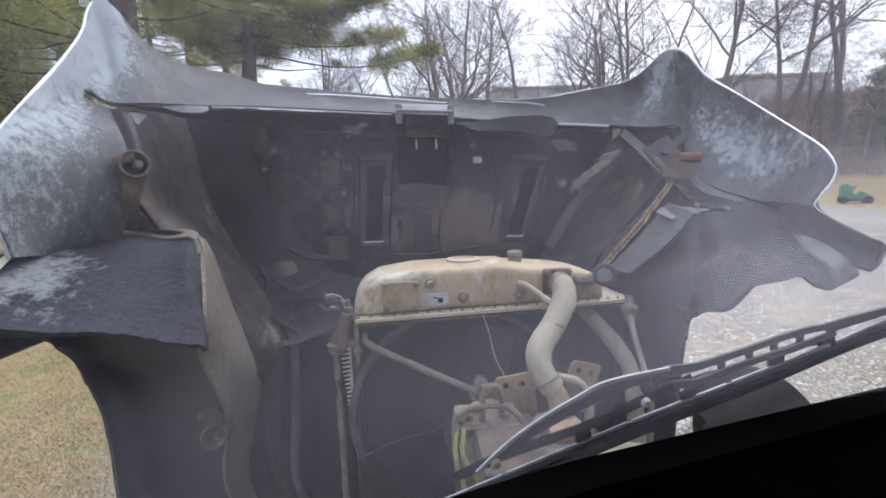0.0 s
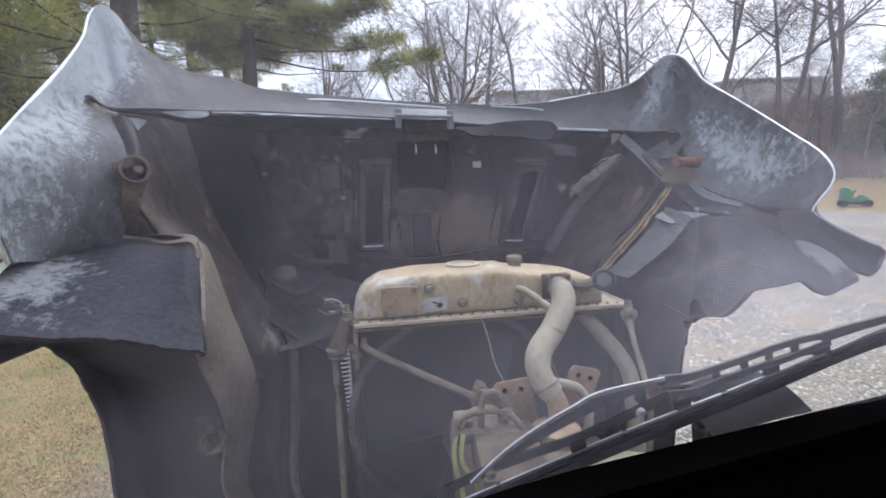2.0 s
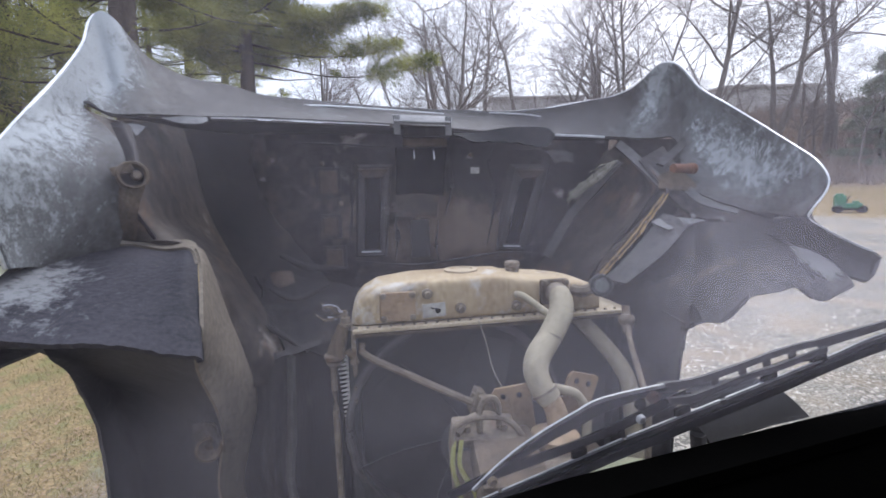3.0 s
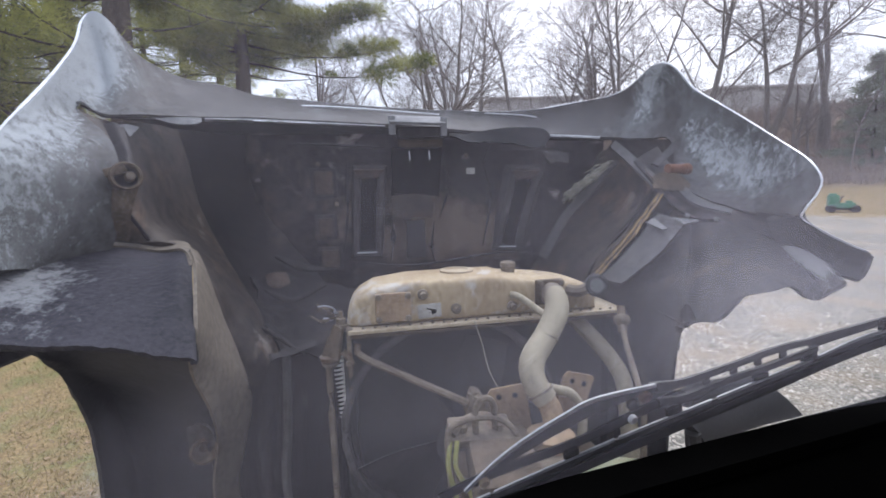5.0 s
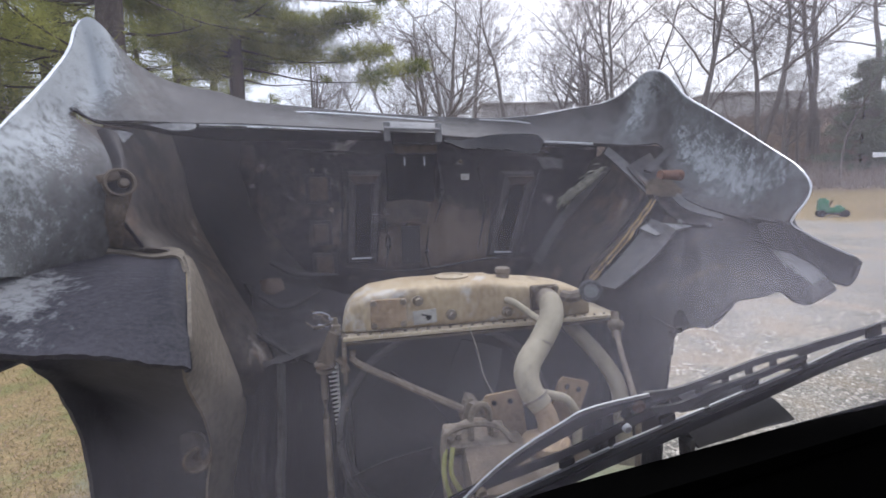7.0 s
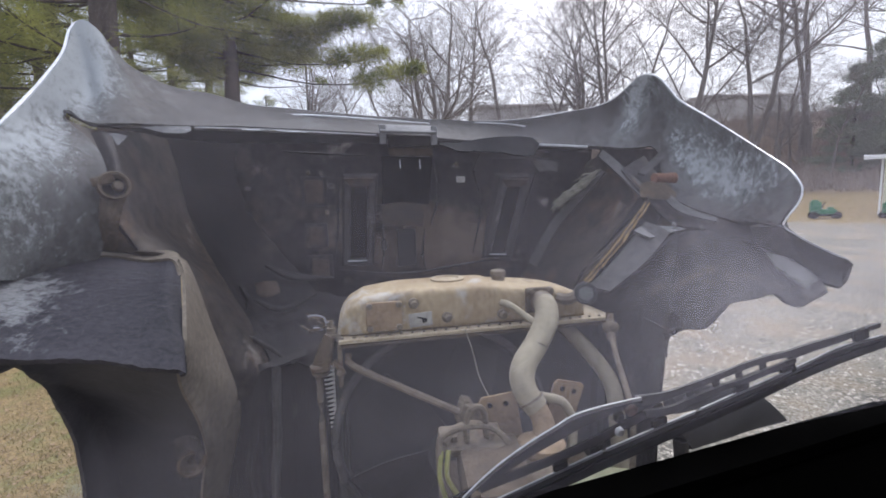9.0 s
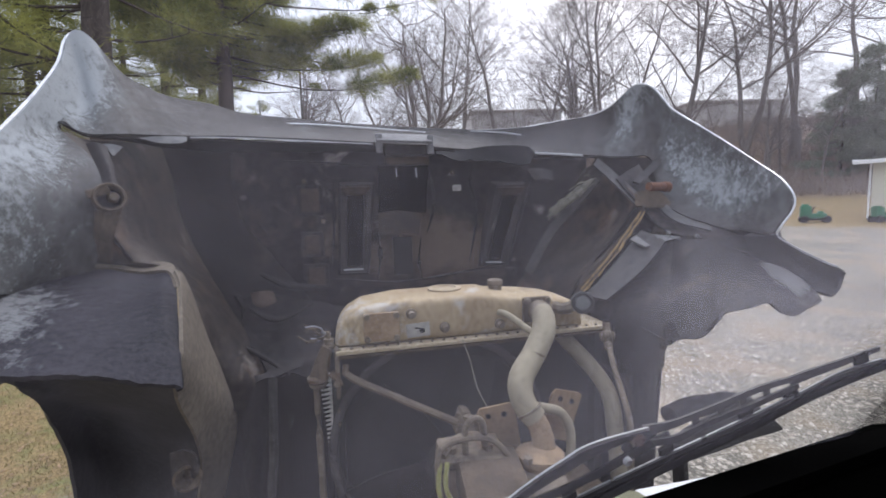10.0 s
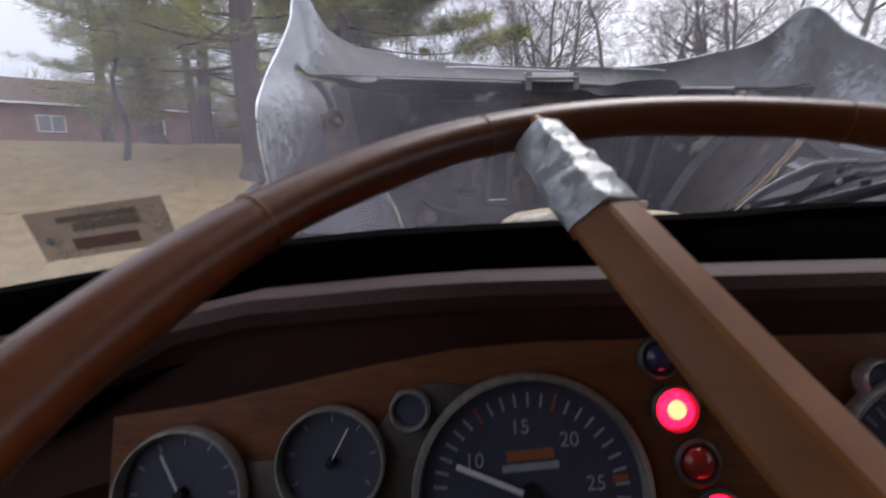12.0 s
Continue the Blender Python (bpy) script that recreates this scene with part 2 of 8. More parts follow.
M["black"] = mat("black_plastic", (0.006, 0.006, 0.007), (0.016, 0.016, 0.018), 0.6, 9, 90, 0.2)
# black vinyl and rubber; also the painted shade in hood vents and latch pocket
M["dash_and_shade_black"] = mat("black_vinyl_and_shade", (0.0015, 0.0015, 0.0015), (0.003, 0.003, 0.003), 1.0, 20, 400, 0.2, bump_dist=0.001)
M["dash_and_shade_black"].node_tree.nodes["Principled BSDF"].inputs["Specular IOR Level"].default_value = 0.02
for key in ("black", "liner"):
    M[key].node_tree.nodes["Principled BSDF"].inputs["Specular IOR Level"].default_value = 0.2
M["fan_black"] = mat("sooty_shroud", (0.02, 0.021, 0.022), (0.04, 0.04, 0.042), 0.7, 5, 50, 0.3, spots=(0.075, 0.07, 0.06), spot_scale=5, spot_at=0.62, spot_soft=0.2)
M["wiper_grey"] = mat("worn_black_steel", (0.012, 0.012, 0.013), (0.032, 0.031, 0.032), 0.55, 60, 300, 0.2, bump_dist=0.001)
M["chrome"] = mat("dull_chrome", (0.55, 0.55, 0.56), (0.75, 0.75, 0.76), 0.25, 20, 200, 0.05, metal=1.0)
# bright metal for the highlight lines along the hood's edges
M["bright"] = mat("bright_line_metal", (0.5, 0.51, 0.54), (0.75, 0.76, 0.78), 0.35, 20, 100, 0.1, metal=0.8)
M["spine"] = mat("worn_bright_steel", (0.3, 0.31, 0.33), (0.5, 0.51, 0.53), 0.45, 30, 140, 0.2)
M["paper"] = mat("worn_paper_label", (0.3, 0.29, 0.27), (0.48, 0.46, 0.43), 0.7, 30, 90, 0.1, spots=(0.12, 0.11, 0.1), spot_scale=30, spot_at=0.58)
M["fin"] = mat("pale_core_fins", (0.55, 0.53, 0.5), (0.75, 0.73, 0.7), 0.6, 20, 90, 0.1)
M["fibre"] = mat("frayed_fibre", (0.17, 0.165, 0.135), (0.36, 0.345, 0.29), 0.9, 40, 200, 0.3)
M["yellow"] = mat("yellow_cable", (0.19, 0.19, 0.06), (0.32, 0.31, 0.11), 0.6, 30, 90, 0.1)
M["wheel"] = mat("brown_plastic_rim", (0.064, 0.017, 0.0045), (0.122, 0.035, 0.009), 0.3, 6, 200, 0.15, bump_dist=0.002)
M["spoke"] = mat("tan_brown_spoke", (0.145, 0.05, 0.011), (0.235, 0.086, 0.02), 0.4, 6, 40, 0.1, bump_dist=0.002)
M["tape"] = mat("silver_duct_tape", (0.3, 0.32, 0.34), (0.52, 0.54, 0.57), 0.35, 50, 160, 0.8, spots=(0.72, 0.74, 0.77), spot_scale=45, spot_at=0.58, metal=0.3, bump_dist=0.004)
M["dash_pad"] = mat("maroon_dash_pad", (0.034, 0.014, 0.011), (0.062, 0.027, 0.023), 0.7, 12, 300, 0.3, bump_dist=0.002)
M["dash_dark"] = mat("dark_maroon_vinyl", (0.035, 0.008, 0.006), (0.06, 0.014, 0.01), 0.8, 12, 300, 0.3, bump_dist=0.002)
M["headliner"] = mat("grey_headliner", (0.36, 0.34, 0.31), (0.46, 0.44, 0.41), 0.9, 4, 90, 0.2)
M["wood"] = mat("walnut_veneer", (0.22, 0.08, 0.033), (0.38, 0.155, 0.065), 0.4, 5, 60, 0.1, stretch=(1, 8, 8), bump_dist=0.002)
M["plate"] = mat("dark_gauge_plate", (0.04, 0.032, 0.028), (0.075, 0.058, 0.05), 0.5, 12, 100, 0.1, bump_dist=0.002)
M["bezel"] = mat("aged_bezel", (0.24, 0.225, 0.21), (0.45, 0.43, 0.4), 0.32, 20, 200, 0.1, metal=0.6)
M["dial"] = mat("dark_blue_dial", (0.04, 0.042, 0.07), (0.058, 0.06, 0.098), 0.5, 20, 200, 0)
M["print"] = mat("pale_print", (0.26, 0.27, 0.31), (0.36, 0.37, 0.42), 0.6, 20, 200, 0)
M["print_red"] = mat("red_print", (0.3, 0.06, 0.04), (0.4, 0.1, 0.06), 0.6, 20, 200, 0)
M["print_orange"] = mat("orange_print", (0.25, 0.08, 0.03), (0.32, 0.11, 0.04), 0.6, 20, 200, 0)
M["lamp_on"] = glow("lit_red_lens", (1.0, 0.004, 0.022), 8.0)
M["lamp_hot"] = glow("lit_bulb_core", (1.0, 0.3, 0.12), 3.0)
M["lamp_red"] = mat("dark_red_lens", (0.16, 0.015, 0.012), (0.22, 0.02, 0.016), 0.15, 20, 200, 0)
M["lamp_blue"] = mat("dark_blue_lens", (0.02, 0.022, 0.05), (0.03, 0.03, 0.08), 0.15, 20, 200, 0)
M["needle"] = mat("pale_needle", (0.6, 0.6, 0.6), (0.7, 0.7, 0.7), 0.5, 20, 200, 0)
M["bark"] = mat("pine_bark", (0.032, 0.026, 0.023), (0.09, 0.072, 0.064), 0.95, 5, 30, 0.8, stretch=(1, 1, 0.3), bump_dist=0.04)
M["bare_bark"] = mat("grey_bark", (0.15, 0.132, 0.125), (0.28, 0.25, 0.238), 0.95, 5, 30, 0.5, stretch=(1, 1, 0.3), bump_dist=0.03)
M["needles"] = mat("pine_needles", (0.055, 0.08, 0.035), (0.36, 0.36, 0.1), 0.8, 0.9, 7, 0)
M["needles_dark"] = mat("dark_evergreen", (0.17, 0.2, 0.155), (0.32, 0.35, 0.27), 0.8, 1.2, 9, 0)
M["scrub"] = mat("brown_scrub", (0.23, 0.185, 0.165), (0.41, 0.335, 0.29), 0.95, 0.6, 8, 0)
M["green"] = mat("green_machine_paint", (0.01, 0.12, 0.055), (0.015, 0.17, 0.08), 0.4, 5, 60, 0.05)
M["siding"] = mat("pale_siding", (0.62, 0.6, 0.5), (0.7, 0.68, 0.58), 0.7, 2, 30, 0.1)
M["white"] = mat("white_trim", (0.75, 0.76, 0.78), (0.82, 0.83, 0.85), 0.5, 3, 40, 0.05)
M["brick"] = mat("brown_red_brick", (0.2, 0.115, 0.095), (0.34, 0.21, 0.175), 0.9, 2, 12, 0.2, rnd=0.15)
M["roof"] = mat("brown_shingle", (0.09, 0.065, 0.05), (0.14, 0.105, 0.085), 0.95, 1.5, 14, 0.4)
M["steel_wall"] = mat("grey_steel_cladding", (0.42, 0.4, 0.39), (0.54, 0.52, 0.5), 0.6, 0.3, 4, 0.1)
M["window"] = mat("window_pane", (0.16, 0.18, 0.2), (0.24, 0.26, 0.28), 0.1, 1, 4, 0)
M["wood_pole"] = mat("weathered_pole", (0.08, 0.07, 0.06), (0.14, 0.12, 0.1), 0.95, 3, 30, 0.3)


def leafy(m, share_):
    """Thin needles: part of the light goes through them."""
    n, l = m.node_tree.nodes, m.node_tree.links
    b = n["Principled BSDF"]
    thin, mx = n.new("ShaderNodeBsdfTranslucent"), n.new("ShaderNodeMixShader")
    l.new(b.inputs["Base Color"].links[0].from_socket, thin.inputs["Color"])
    mx.inputs[0].default_value = share_
    l.new(b.outputs[0], mx.inputs[1]), l.new(thin.outputs[0], mx.inputs[2])
    l.new(mx.outputs[0], n["Material Output"].inputs["Surface"])


leafy(M["needles"], 0.45)
leafy(M["needles_dark"], 0.4)


def ground_material():
    """Lawn with dead leaves on one side and a pale gravel yard on the other, parted by a ragged line."""
    m = bpy.data.materials.new("lawn_and_gravel")
    m.use_nodes = True
    n, l = m.node_tree.nodes, m.node_tree.links
    b = n["Principled BSDF"]
    b.inputs["Roughness"].default_value = 0.95
    co = n.new("ShaderNodeTexCoord")

    def noise_tex(scale, detail=6):
        t = n.new("ShaderNodeTexNoise")
        t.inputs["Scale"].default_value, t.inputs["Detail"].default_value = scale, detail
        l.new(co.outputs["Object"], t.inputs["Vector"])
        return t

    def ramp(src, a, c, p0=0.35, p1=0.65):
        r = n.new("ShaderNodeValToRGB")
        r.color_ramp.elements[0].position, r.color_ramp.elements[1].position = p0, p1
        r.color_ramp.elements[0].color, r.color_ramp.elements[1].color = (*a, 1), (*c, 1)
        l.new(src, r.inputs[0])
        return r.outputs[0]

    def mix(f, a, c):
        x = n.new("ShaderNodeMix")
        x.data_type = "RGBA"
        l.new(f, x.inputs[0]), l.new(a, x.inputs[6]), l.new(c, x.inputs[7])
        return x.outputs[2]

    stones = n.new("ShaderNodeTexVoronoi")
    stones.inputs["Scale"].default_value = 24
    l.new(co.outputs["Object"], stones.inputs["Vector"])
    gravel = mix(ramp(noise_tex(0.5).outputs["Fac"], (0.25, 0.25, 0.25), (0.75, 0.75, 0.75)), ramp(stones.outputs["Distance"], (0.42, 0.385, 0.325), (0.06, 0.054, 0.045), 0.1, 0.62), ramp(noise_tex(38, 10).outputs["Fac"], (0.14, 0.125, 0.1), (0.4, 0.37, 0.315), 0.36, 0.62))
    gravel = mix(ramp(noise_tex(1.1, 8).outputs["Fac"], (0, 0, 0), (0.5, 0.5, 0.5), 0.46, 0.64), gravel, ramp(noise_tex(40, 8).outputs["Fac"], (0.2, 0.15, 0.1), (0.42, 0.33, 0.23)))
    grass = ramp(noise_tex(30).outputs["Fac"], (0.15, 0.12, 0.05), (0.3, 0.24, 0.11))
    green = ramp(noise_tex(45).outputs["Fac"], (0.07, 0.085, 0.025), (0.2, 0.2, 0.065))
    lawn = mix(ramp(noise_tex(0.6).outputs["Fac"], (0, 0, 0), (1, 1, 1), 0.38, 0.54), grass, green)
    leaf_map = ramp(noise_tex(4, 10).outputs["Fac"], (0, 0, 0), (0.85, 0.85, 0.85), 0.38, 0.54)
    lawn = mix(leaf_map, lawn, ramp(noise_tex(36).outputs["Fac"], (0.14, 0.09, 0.042), (0.33, 0.23, 0.11)))
    away = n.new("ShaderNodeVectorMath")
    away.operation = "LENGTH"
    l.new(co.outputs["Object"], away.inputs[0])
    under_pines = n.new("ShaderNodeMapRange")
    under_pines.inputs["From Min"].default_value, under_pines.inputs["From Max"].default_value = 6.0, 11.0
    under_pines.inputs["To Max"].default_value = 0.8
    l.new(away.outputs["Value"], under_pines.inputs["Value"])
    lawn = mix(under_pines.outputs[0], lawn, ramp(noise_tex(3, 8).outputs["Fac"], (0.19, 0.135, 0.06), (0.28, 0.2, 0.095), 0.4, 0.6))
    # where each lies: gravel on the truck's yard side, out to about 24 m
    sep = n.new("ShaderNodeSeparateXYZ")
    l.new(co.outputs["Object"], sep.inputs[0])

    def math(op, a, c):
        x = n.new("ShaderNodeMath")
        x.operation = op
        for i, v in enumerate((a, c)):
            if isinstance(v, (int, float)):
                x.inputs[i].default_value = v
            else:
                l.new(v, x.inputs[i])
        return x.outputs[0]

    wob = math("MULTIPLY", math("SUBTRACT", noise_tex(0.8).outputs["Fac"], 0.5), 3.0)
    side = math("ADD", math("ADD", sep.outputs["X"], 2.6), wob)
    far = math("SUBTRACT", 30.0, math("ADD", math("MULTIPLY", sep.outputs["X"], 0.85), math("ADD", math("MULTIPLY", sep.outputs["Y"], 0.6), math("MULTIPLY", wob, 1.6))))
    both = math("MINIMUM", side, far)
    mask = n.new("ShaderNodeMapRange")
    mask.inputs["From Min"].default_value, mask.inputs["From Max"].default_value = -0.5, 0.5
    l.new(both, mask.inputs["Value"])
    # brown brush floor on the far bank
    dist = math("POWER", math("ADD", math("POWER", sep.outputs["X"], 2.0), math("POWER", sep.outputs["Y"], 2.0)), 0.5)
    bank = n.new("ShaderNodeMapRange")
    bank.inputs["From Min"].default_value, bank.inputs["From Max"].default_value = 47, 53
    l.new(dist, bank.inputs["Value"])
    surf = mix(mask.outputs[0], lawn, gravel)
    surf = mix(bank.outputs[0], surf, ramp(noise_tex(1.2).outputs["Fac"], (0.135, 0.098, 0.076), (0.27, 0.2, 0.15)))
    l.new(surf, b.inputs["Base Color"])
    bp = n.new("ShaderNodeBump")
    bp.inputs["Strength"].default_value, bp.inputs["Distance"].default_value = 0.7, 0.03
    l.new(noise_tex(35).outputs["Fac"], bp.inputs["Height"])
    l.new(bp.outputs[0], b.inputs["Normal"])
    return m


def pane_material():
    """Windscreen glass with a thin film of road dirt that also paints a veil of haze."""
    m = bpy.data.materials.new("dirty_hazed_glass")
    m.use_nodes = True
    n, l = m.node_tree.nodes, m.node_tree.links
    n.remove(n["Principled BSDF"])
    clear, gloss, film, dust = n.new("ShaderNodeBsdfTransparent"), n.new("ShaderNodeBsdfGlossy"), n.new("ShaderNodeBsdfTranslucent"), n.new("ShaderNodeMixShader")
    gloss.inputs["Roughness"].default_value = 0.02
    film.inputs["Color"].default_value = (0.85, 0.81, 0.93, 1)
    co, tex = n.new("ShaderNodeTexCoord"), n.new("ShaderNodeTexNoise")
    tex.inputs["Scale"].default_value, tex.inputs["Detail"].default_value = 9, 6
    l.new(co.outputs["Object"], tex.inputs["Vector"])
    amount = n.new("ShaderNodeMapRange")
    amount.inputs["From Min"].default_value, amount.inputs["From Max"].default_value = 0.35, 1.05
    amount.inputs["To Min"].default_value, amount.inputs["To Max"].default_value = 0.005, 0.165
    # film thinnest before the driver, thicker sideways and towards the foot; haze painted in
    across = n.new("ShaderNodeSeparateXYZ")
    l.new(co.outputs["Object"], across.inputs[0])

    def step(op, src, k, plus=None):
        x = n.new("ShaderNodeMath")
        x.operation = op
        l.new(src, x.inputs[0])
        x.inputs[1].default_value = k
        if plus is not None:
            l.new(plus, x.inputs[2])
        return x.outputs[0]

    off = step("ADD", across.outputs["X"], 0.47)
    far_side = n.new("ShaderNodeMath")
    far_side.operation = "MAXIMUM"
    l.new(off, far_side.inputs[0]), l.new(step("MULTIPLY", off, -0.6), far_side.inputs[1])
    beside = far_side.outputs[0]
    low = step("MULTIPLY_ADD", across.outputs["Z"], -1.0, tex.outputs["Fac"])
    lift_ = n.new("ShaderNodeMath")
    lift_.inputs[1].default_value = -0.1 + 1.0 * 2.38
    l.new(step("MULTIPLY_ADD", beside, 1.3, low), lift_.inputs[0])
    l.new(lift_.outputs[0], amount.inputs["Value"])
    # painted haze thinned along the wiper's resting place, so the wiper stays dark
    over = step("ADD", step("MULTIPLY_ADD", across.outputs["X"], -0.165, across.outputs["Z"]), -2.222)
    thinned, cover = n.new("ShaderNodeMapRange"), n.new("ShaderNodeMath")
    thinned.inputs["From Min"].default_value, thinned.inputs["From Max"].default_value = 0.0, 0.07
    thinned.inputs["To Min"].default_value, thinned.inputs["To Max"].default_value = 0.3, 1.0
    l.new(over, thinned.inputs["Value"])
    cover.operation = "MULTIPLY"
    l.new(amount.outputs[0], cover.inputs[0]), l.new(thinned.outputs[0], cover.inputs[1])
    l.new(cover.outputs[0], dust.inputs[0]), l.new(clear.outputs[0], dust.inputs[1]), l.new(film.outputs[0], dust.inputs[2])
    fres, mixed = n.new("ShaderNodeFresnel"), n.new("ShaderNodeMixShader")
    fres.inputs["IOR"].default_value = 1.06
    l.new(fres.outputs[0], mixed.inputs[0]), l.new(dust.outputs[0], mixed.inputs[1]), l.new(gloss.outputs[0], mixed.inputs[2])
    l.new(mixed.outputs[0], n["Material Output"].inputs["Surface"])
    return m


M["ground"] = ground_material()
M["pane"] = pane_material()


# ---- building blocks ----
def thing(name, at, label, category, group="", kind=""):
    ob = new(name)
    ob.location = at
    ob.empty_display_size = 0.1
    return tagged(ob, label, category, group, kind)


def base_of(ob):
    v = Vector((0, 0, 0))
    while ob:
        v += ob.location
        ob = ob.parent
    return v


def part(name, bm, material, parent=None, label="", smooth=True):
    me = bpy.data.meshes.new(name)
    if parent:
        bmesh.ops.translate(bm, verts=bm.verts, vec=-base_of(parent))
    bmesh.ops.recalc_face_normals(bm, faces=bm.faces)
    bm.to_mesh(me)
    bm.free()
    me.materials.append(material)
    if smooth:
        me.shade_smooth()
        me.set_sharp_from_angle(angle=radians(38))
    ob = new(name, me)
    if parent:
        ob.parent = parent
    if label:
        tagged(ob, label)
    return ob


def spline(pts, n):
    """Catmull-Rom through a few control points, n + 1 places along it at even steps of length."""
    p = [Vector(q) for q in pts]
    if len(p) == 2:
        return [p[0].lerp(p[1], i / n) for i in range(n + 1)]
    q = [2 * p[0] - p[1], *p, 2 * p[-1] - p[-2]]
    dense = []
    for i in range(1, len(q) - 2):
        a, b, c, d = q[i - 1:i + 3]
        for k in range(12):
            t = k / 12
            dense.append(0.5 * ((2 * b) + (c - a) * t + (2 * a - 5 * b + 4 * c - d) * t * t + (3 * b - a - 3 * c + d) * t ** 3))
    dense.append(p[-1])
    length = [0.0]
    for a, b in zip(dense, dense[1:]):
        length.append(length[-1] + (b - a).length)
    out, j = [], 0
    for i in range(n + 1):
        s = length[-1] * i / n
        while j < len(length) - 2 and length[j + 1] < s:
            j += 1
        k = (s - length[j]) / max(1e-9, length[j + 1] - length[j])
        out.append(dense[j].lerp(dense[j + 1], min(1, max(0, k))))
    return out


def add_grid(bm, rows, close=False):
    vs = [[bm.verts.new(p) for p in r] for r in rows]
    for a, b in zip(vs, vs[1:]):
        m = len(a)
        for i in range(m if close else m - 1):
            bm.faces.new((a[i], a[(i + 1) % m], b[(i + 1) % m], b[i]))
    return vs


def loft(a, b, n=28, m=8, bulge=(0, 0, 0), thick=0.008, rough=0.004, seed=0.0, ragged=0.0, wear_at=None):
    """A moulded sheet between two edge curves, bowed by bulge, with an uneven surface and real thickness."""
    ca, cb = spline(a, n), spline(b, n)
    bulge = Vector(bulge)
    rows = []
    for j in range(m + 1):
        t = j / m
        row = []
        for i in range(n + 1):
            p = ca[i].lerp(cb[i], t) + bulge * (4 * t * (1 - t))
            w = noise.noise_vector(p * 7 + Vector((seed, 0, 0)))
            e = ragged if j == m else 0
            row.append(p + w * rough + noise.noise_vector(p * 26) * (rough * 0.4 + e))
        rows.append(row)
    bm = bmesh.new()
    lay = bm.verts.layers.float.new("wear")
    vs = add_grid(bm, rows)
    for j, row in enumerate(vs):
        for i, v in enumerate(row):
            v[lay] = wear_at(i / n, j / m) if wear_at else j / m
    bmesh.ops.recalc_face_normals(bm, faces=bm.faces)
    bmesh.ops.solidify(bm, geom=bm.faces[:], thickness=thick)
    return bm


def tube(pts, r, n=24, seg=12, bm=None, caps=True, flat=1.0):
    """A round bar or hose along a curve; r is a radius or a list of radii along it."""
    bm = bm or bmesh.new()
    c = spline(pts, n)
    up = Vector((0, 0, 1))
    rows = []
    for i, p in enumerate(c):
        d = (c[min(i + 1, n)] - c[max(i - 1, 0)]).normalized()
        s = d.cross(up)
        if s.length < 0.05:
            s = d.cross(Vector((0, 1, 0)))
        s.normalize()
        u = s.cross(d)
        k = r if isinstance(r, (int, float)) else float(np.interp(i / n, np.linspace(0, 1, len(r)), r))
        rows.append([p + k * (s * math.cos(2 * math.pi * j / seg) + u * flat * math.sin(2 * math.pi * j / seg)) for j in range(seg)])
    vs = add_grid(bm, rows, True)
    if caps:
        bm.faces.new(vs[0])
        bm.faces.new(vs[-1])
    return bm


def frame_matrix(at, axis, roll_ref=(0, 0, 1)):
    z = Vector(axis).normalized()
    x = Vector(roll_ref).cross(z)
    if x.length < 1e-4:
        x = Vector((1, 0, 0))
    x.normalize()
    y = z.cross(x)
    return Matrix.Translation(at) @ Matrix((x, y, z)).transposed().to_4x4()


def lathe(profile, at, axis=(0, 0, 1), seg=24, bm=None):
    """A turned body: (radius, height) pairs about an axis."""
    bm = bm or bmesh.new()
    m = frame_matrix(at, axis)
    rows = [[m @ Vector((r * math.cos(2 * math.pi * j / seg), r * math.sin(2 * math.pi * j / seg), h)) for j in range(seg)] for r, h in profile]
    vs = add_grid(bm, rows, True)
    for row, (r, h) in ((vs[0], profile[0]), (vs[-1], profile[-1])):
        if r > 1e-5:
            bm.faces.new(row)
    bmesh.ops.remove_doubles(bm, verts=bm.verts, dist=1e-6)
    return bm


def box(size, m, bevel=0.004, bm=None, seg=2):
    """A box with rounded edges at the pose m (or a place)."""
    if not isinstance(m, Matrix):
        m = Matrix.Translation(m)
    one = bmesh.new()
    bmesh.ops.create_cube(one, size=1, matrix=Matrix.Diagonal((*size, 1)))
    if bevel:
        bmesh.ops.bevel(one, geom=one.edges[:], offset=min(bevel, 0.45 * min(size)), segments=seg, affect="EDGES", profile=0.6)
    bmesh.ops.transform(one, matrix=m, verts=one.verts)
    if bm is None:
        return one
    tmp = bpy.data.meshes.new("tmp")
    one.to_mesh(tmp)
    one.free()
    bm.from_mesh(tmp)
    bpy.data.meshes.remove(tmp)
    return bm


def outline_prism(pts, depth, m, bevel=0.003):
    """A plate cut to an outline (x, y pairs), depth thick, at the pose m."""
    bm = bmesh.new()
    f = bm.faces.new([bm.verts.new((x, y, 0)) for x, y in pts])
    ext = bmesh.ops.extrude_face_region(bm, geom=[f])
    bmesh.ops.translate(bm, verts=[v for v in ext["geom"] if isinstance(v, bmesh.types.BMVert)], vec=(0, 0, depth))
    if bevel:
        bmesh.ops.bevel(bm, geom=bm.edges[:], offset=bevel, segments=2, affect="EDGES", profile=0.6)
    bmesh.ops.transform(bm, matrix=m, verts=bm.verts)
    return bm


def share(name, me, m, parent):
    """One more piece on a mesh that alike pieces share, at a pose in its parent."""
    ob = new(name, me)
    ob.parent = parent
    ob.matrix_basis = m
    return ob


def ease(a, b, v):
    t = min(1, max(0, (v - a) / (b - a)))
    return t * t * (3 - 2 * t)


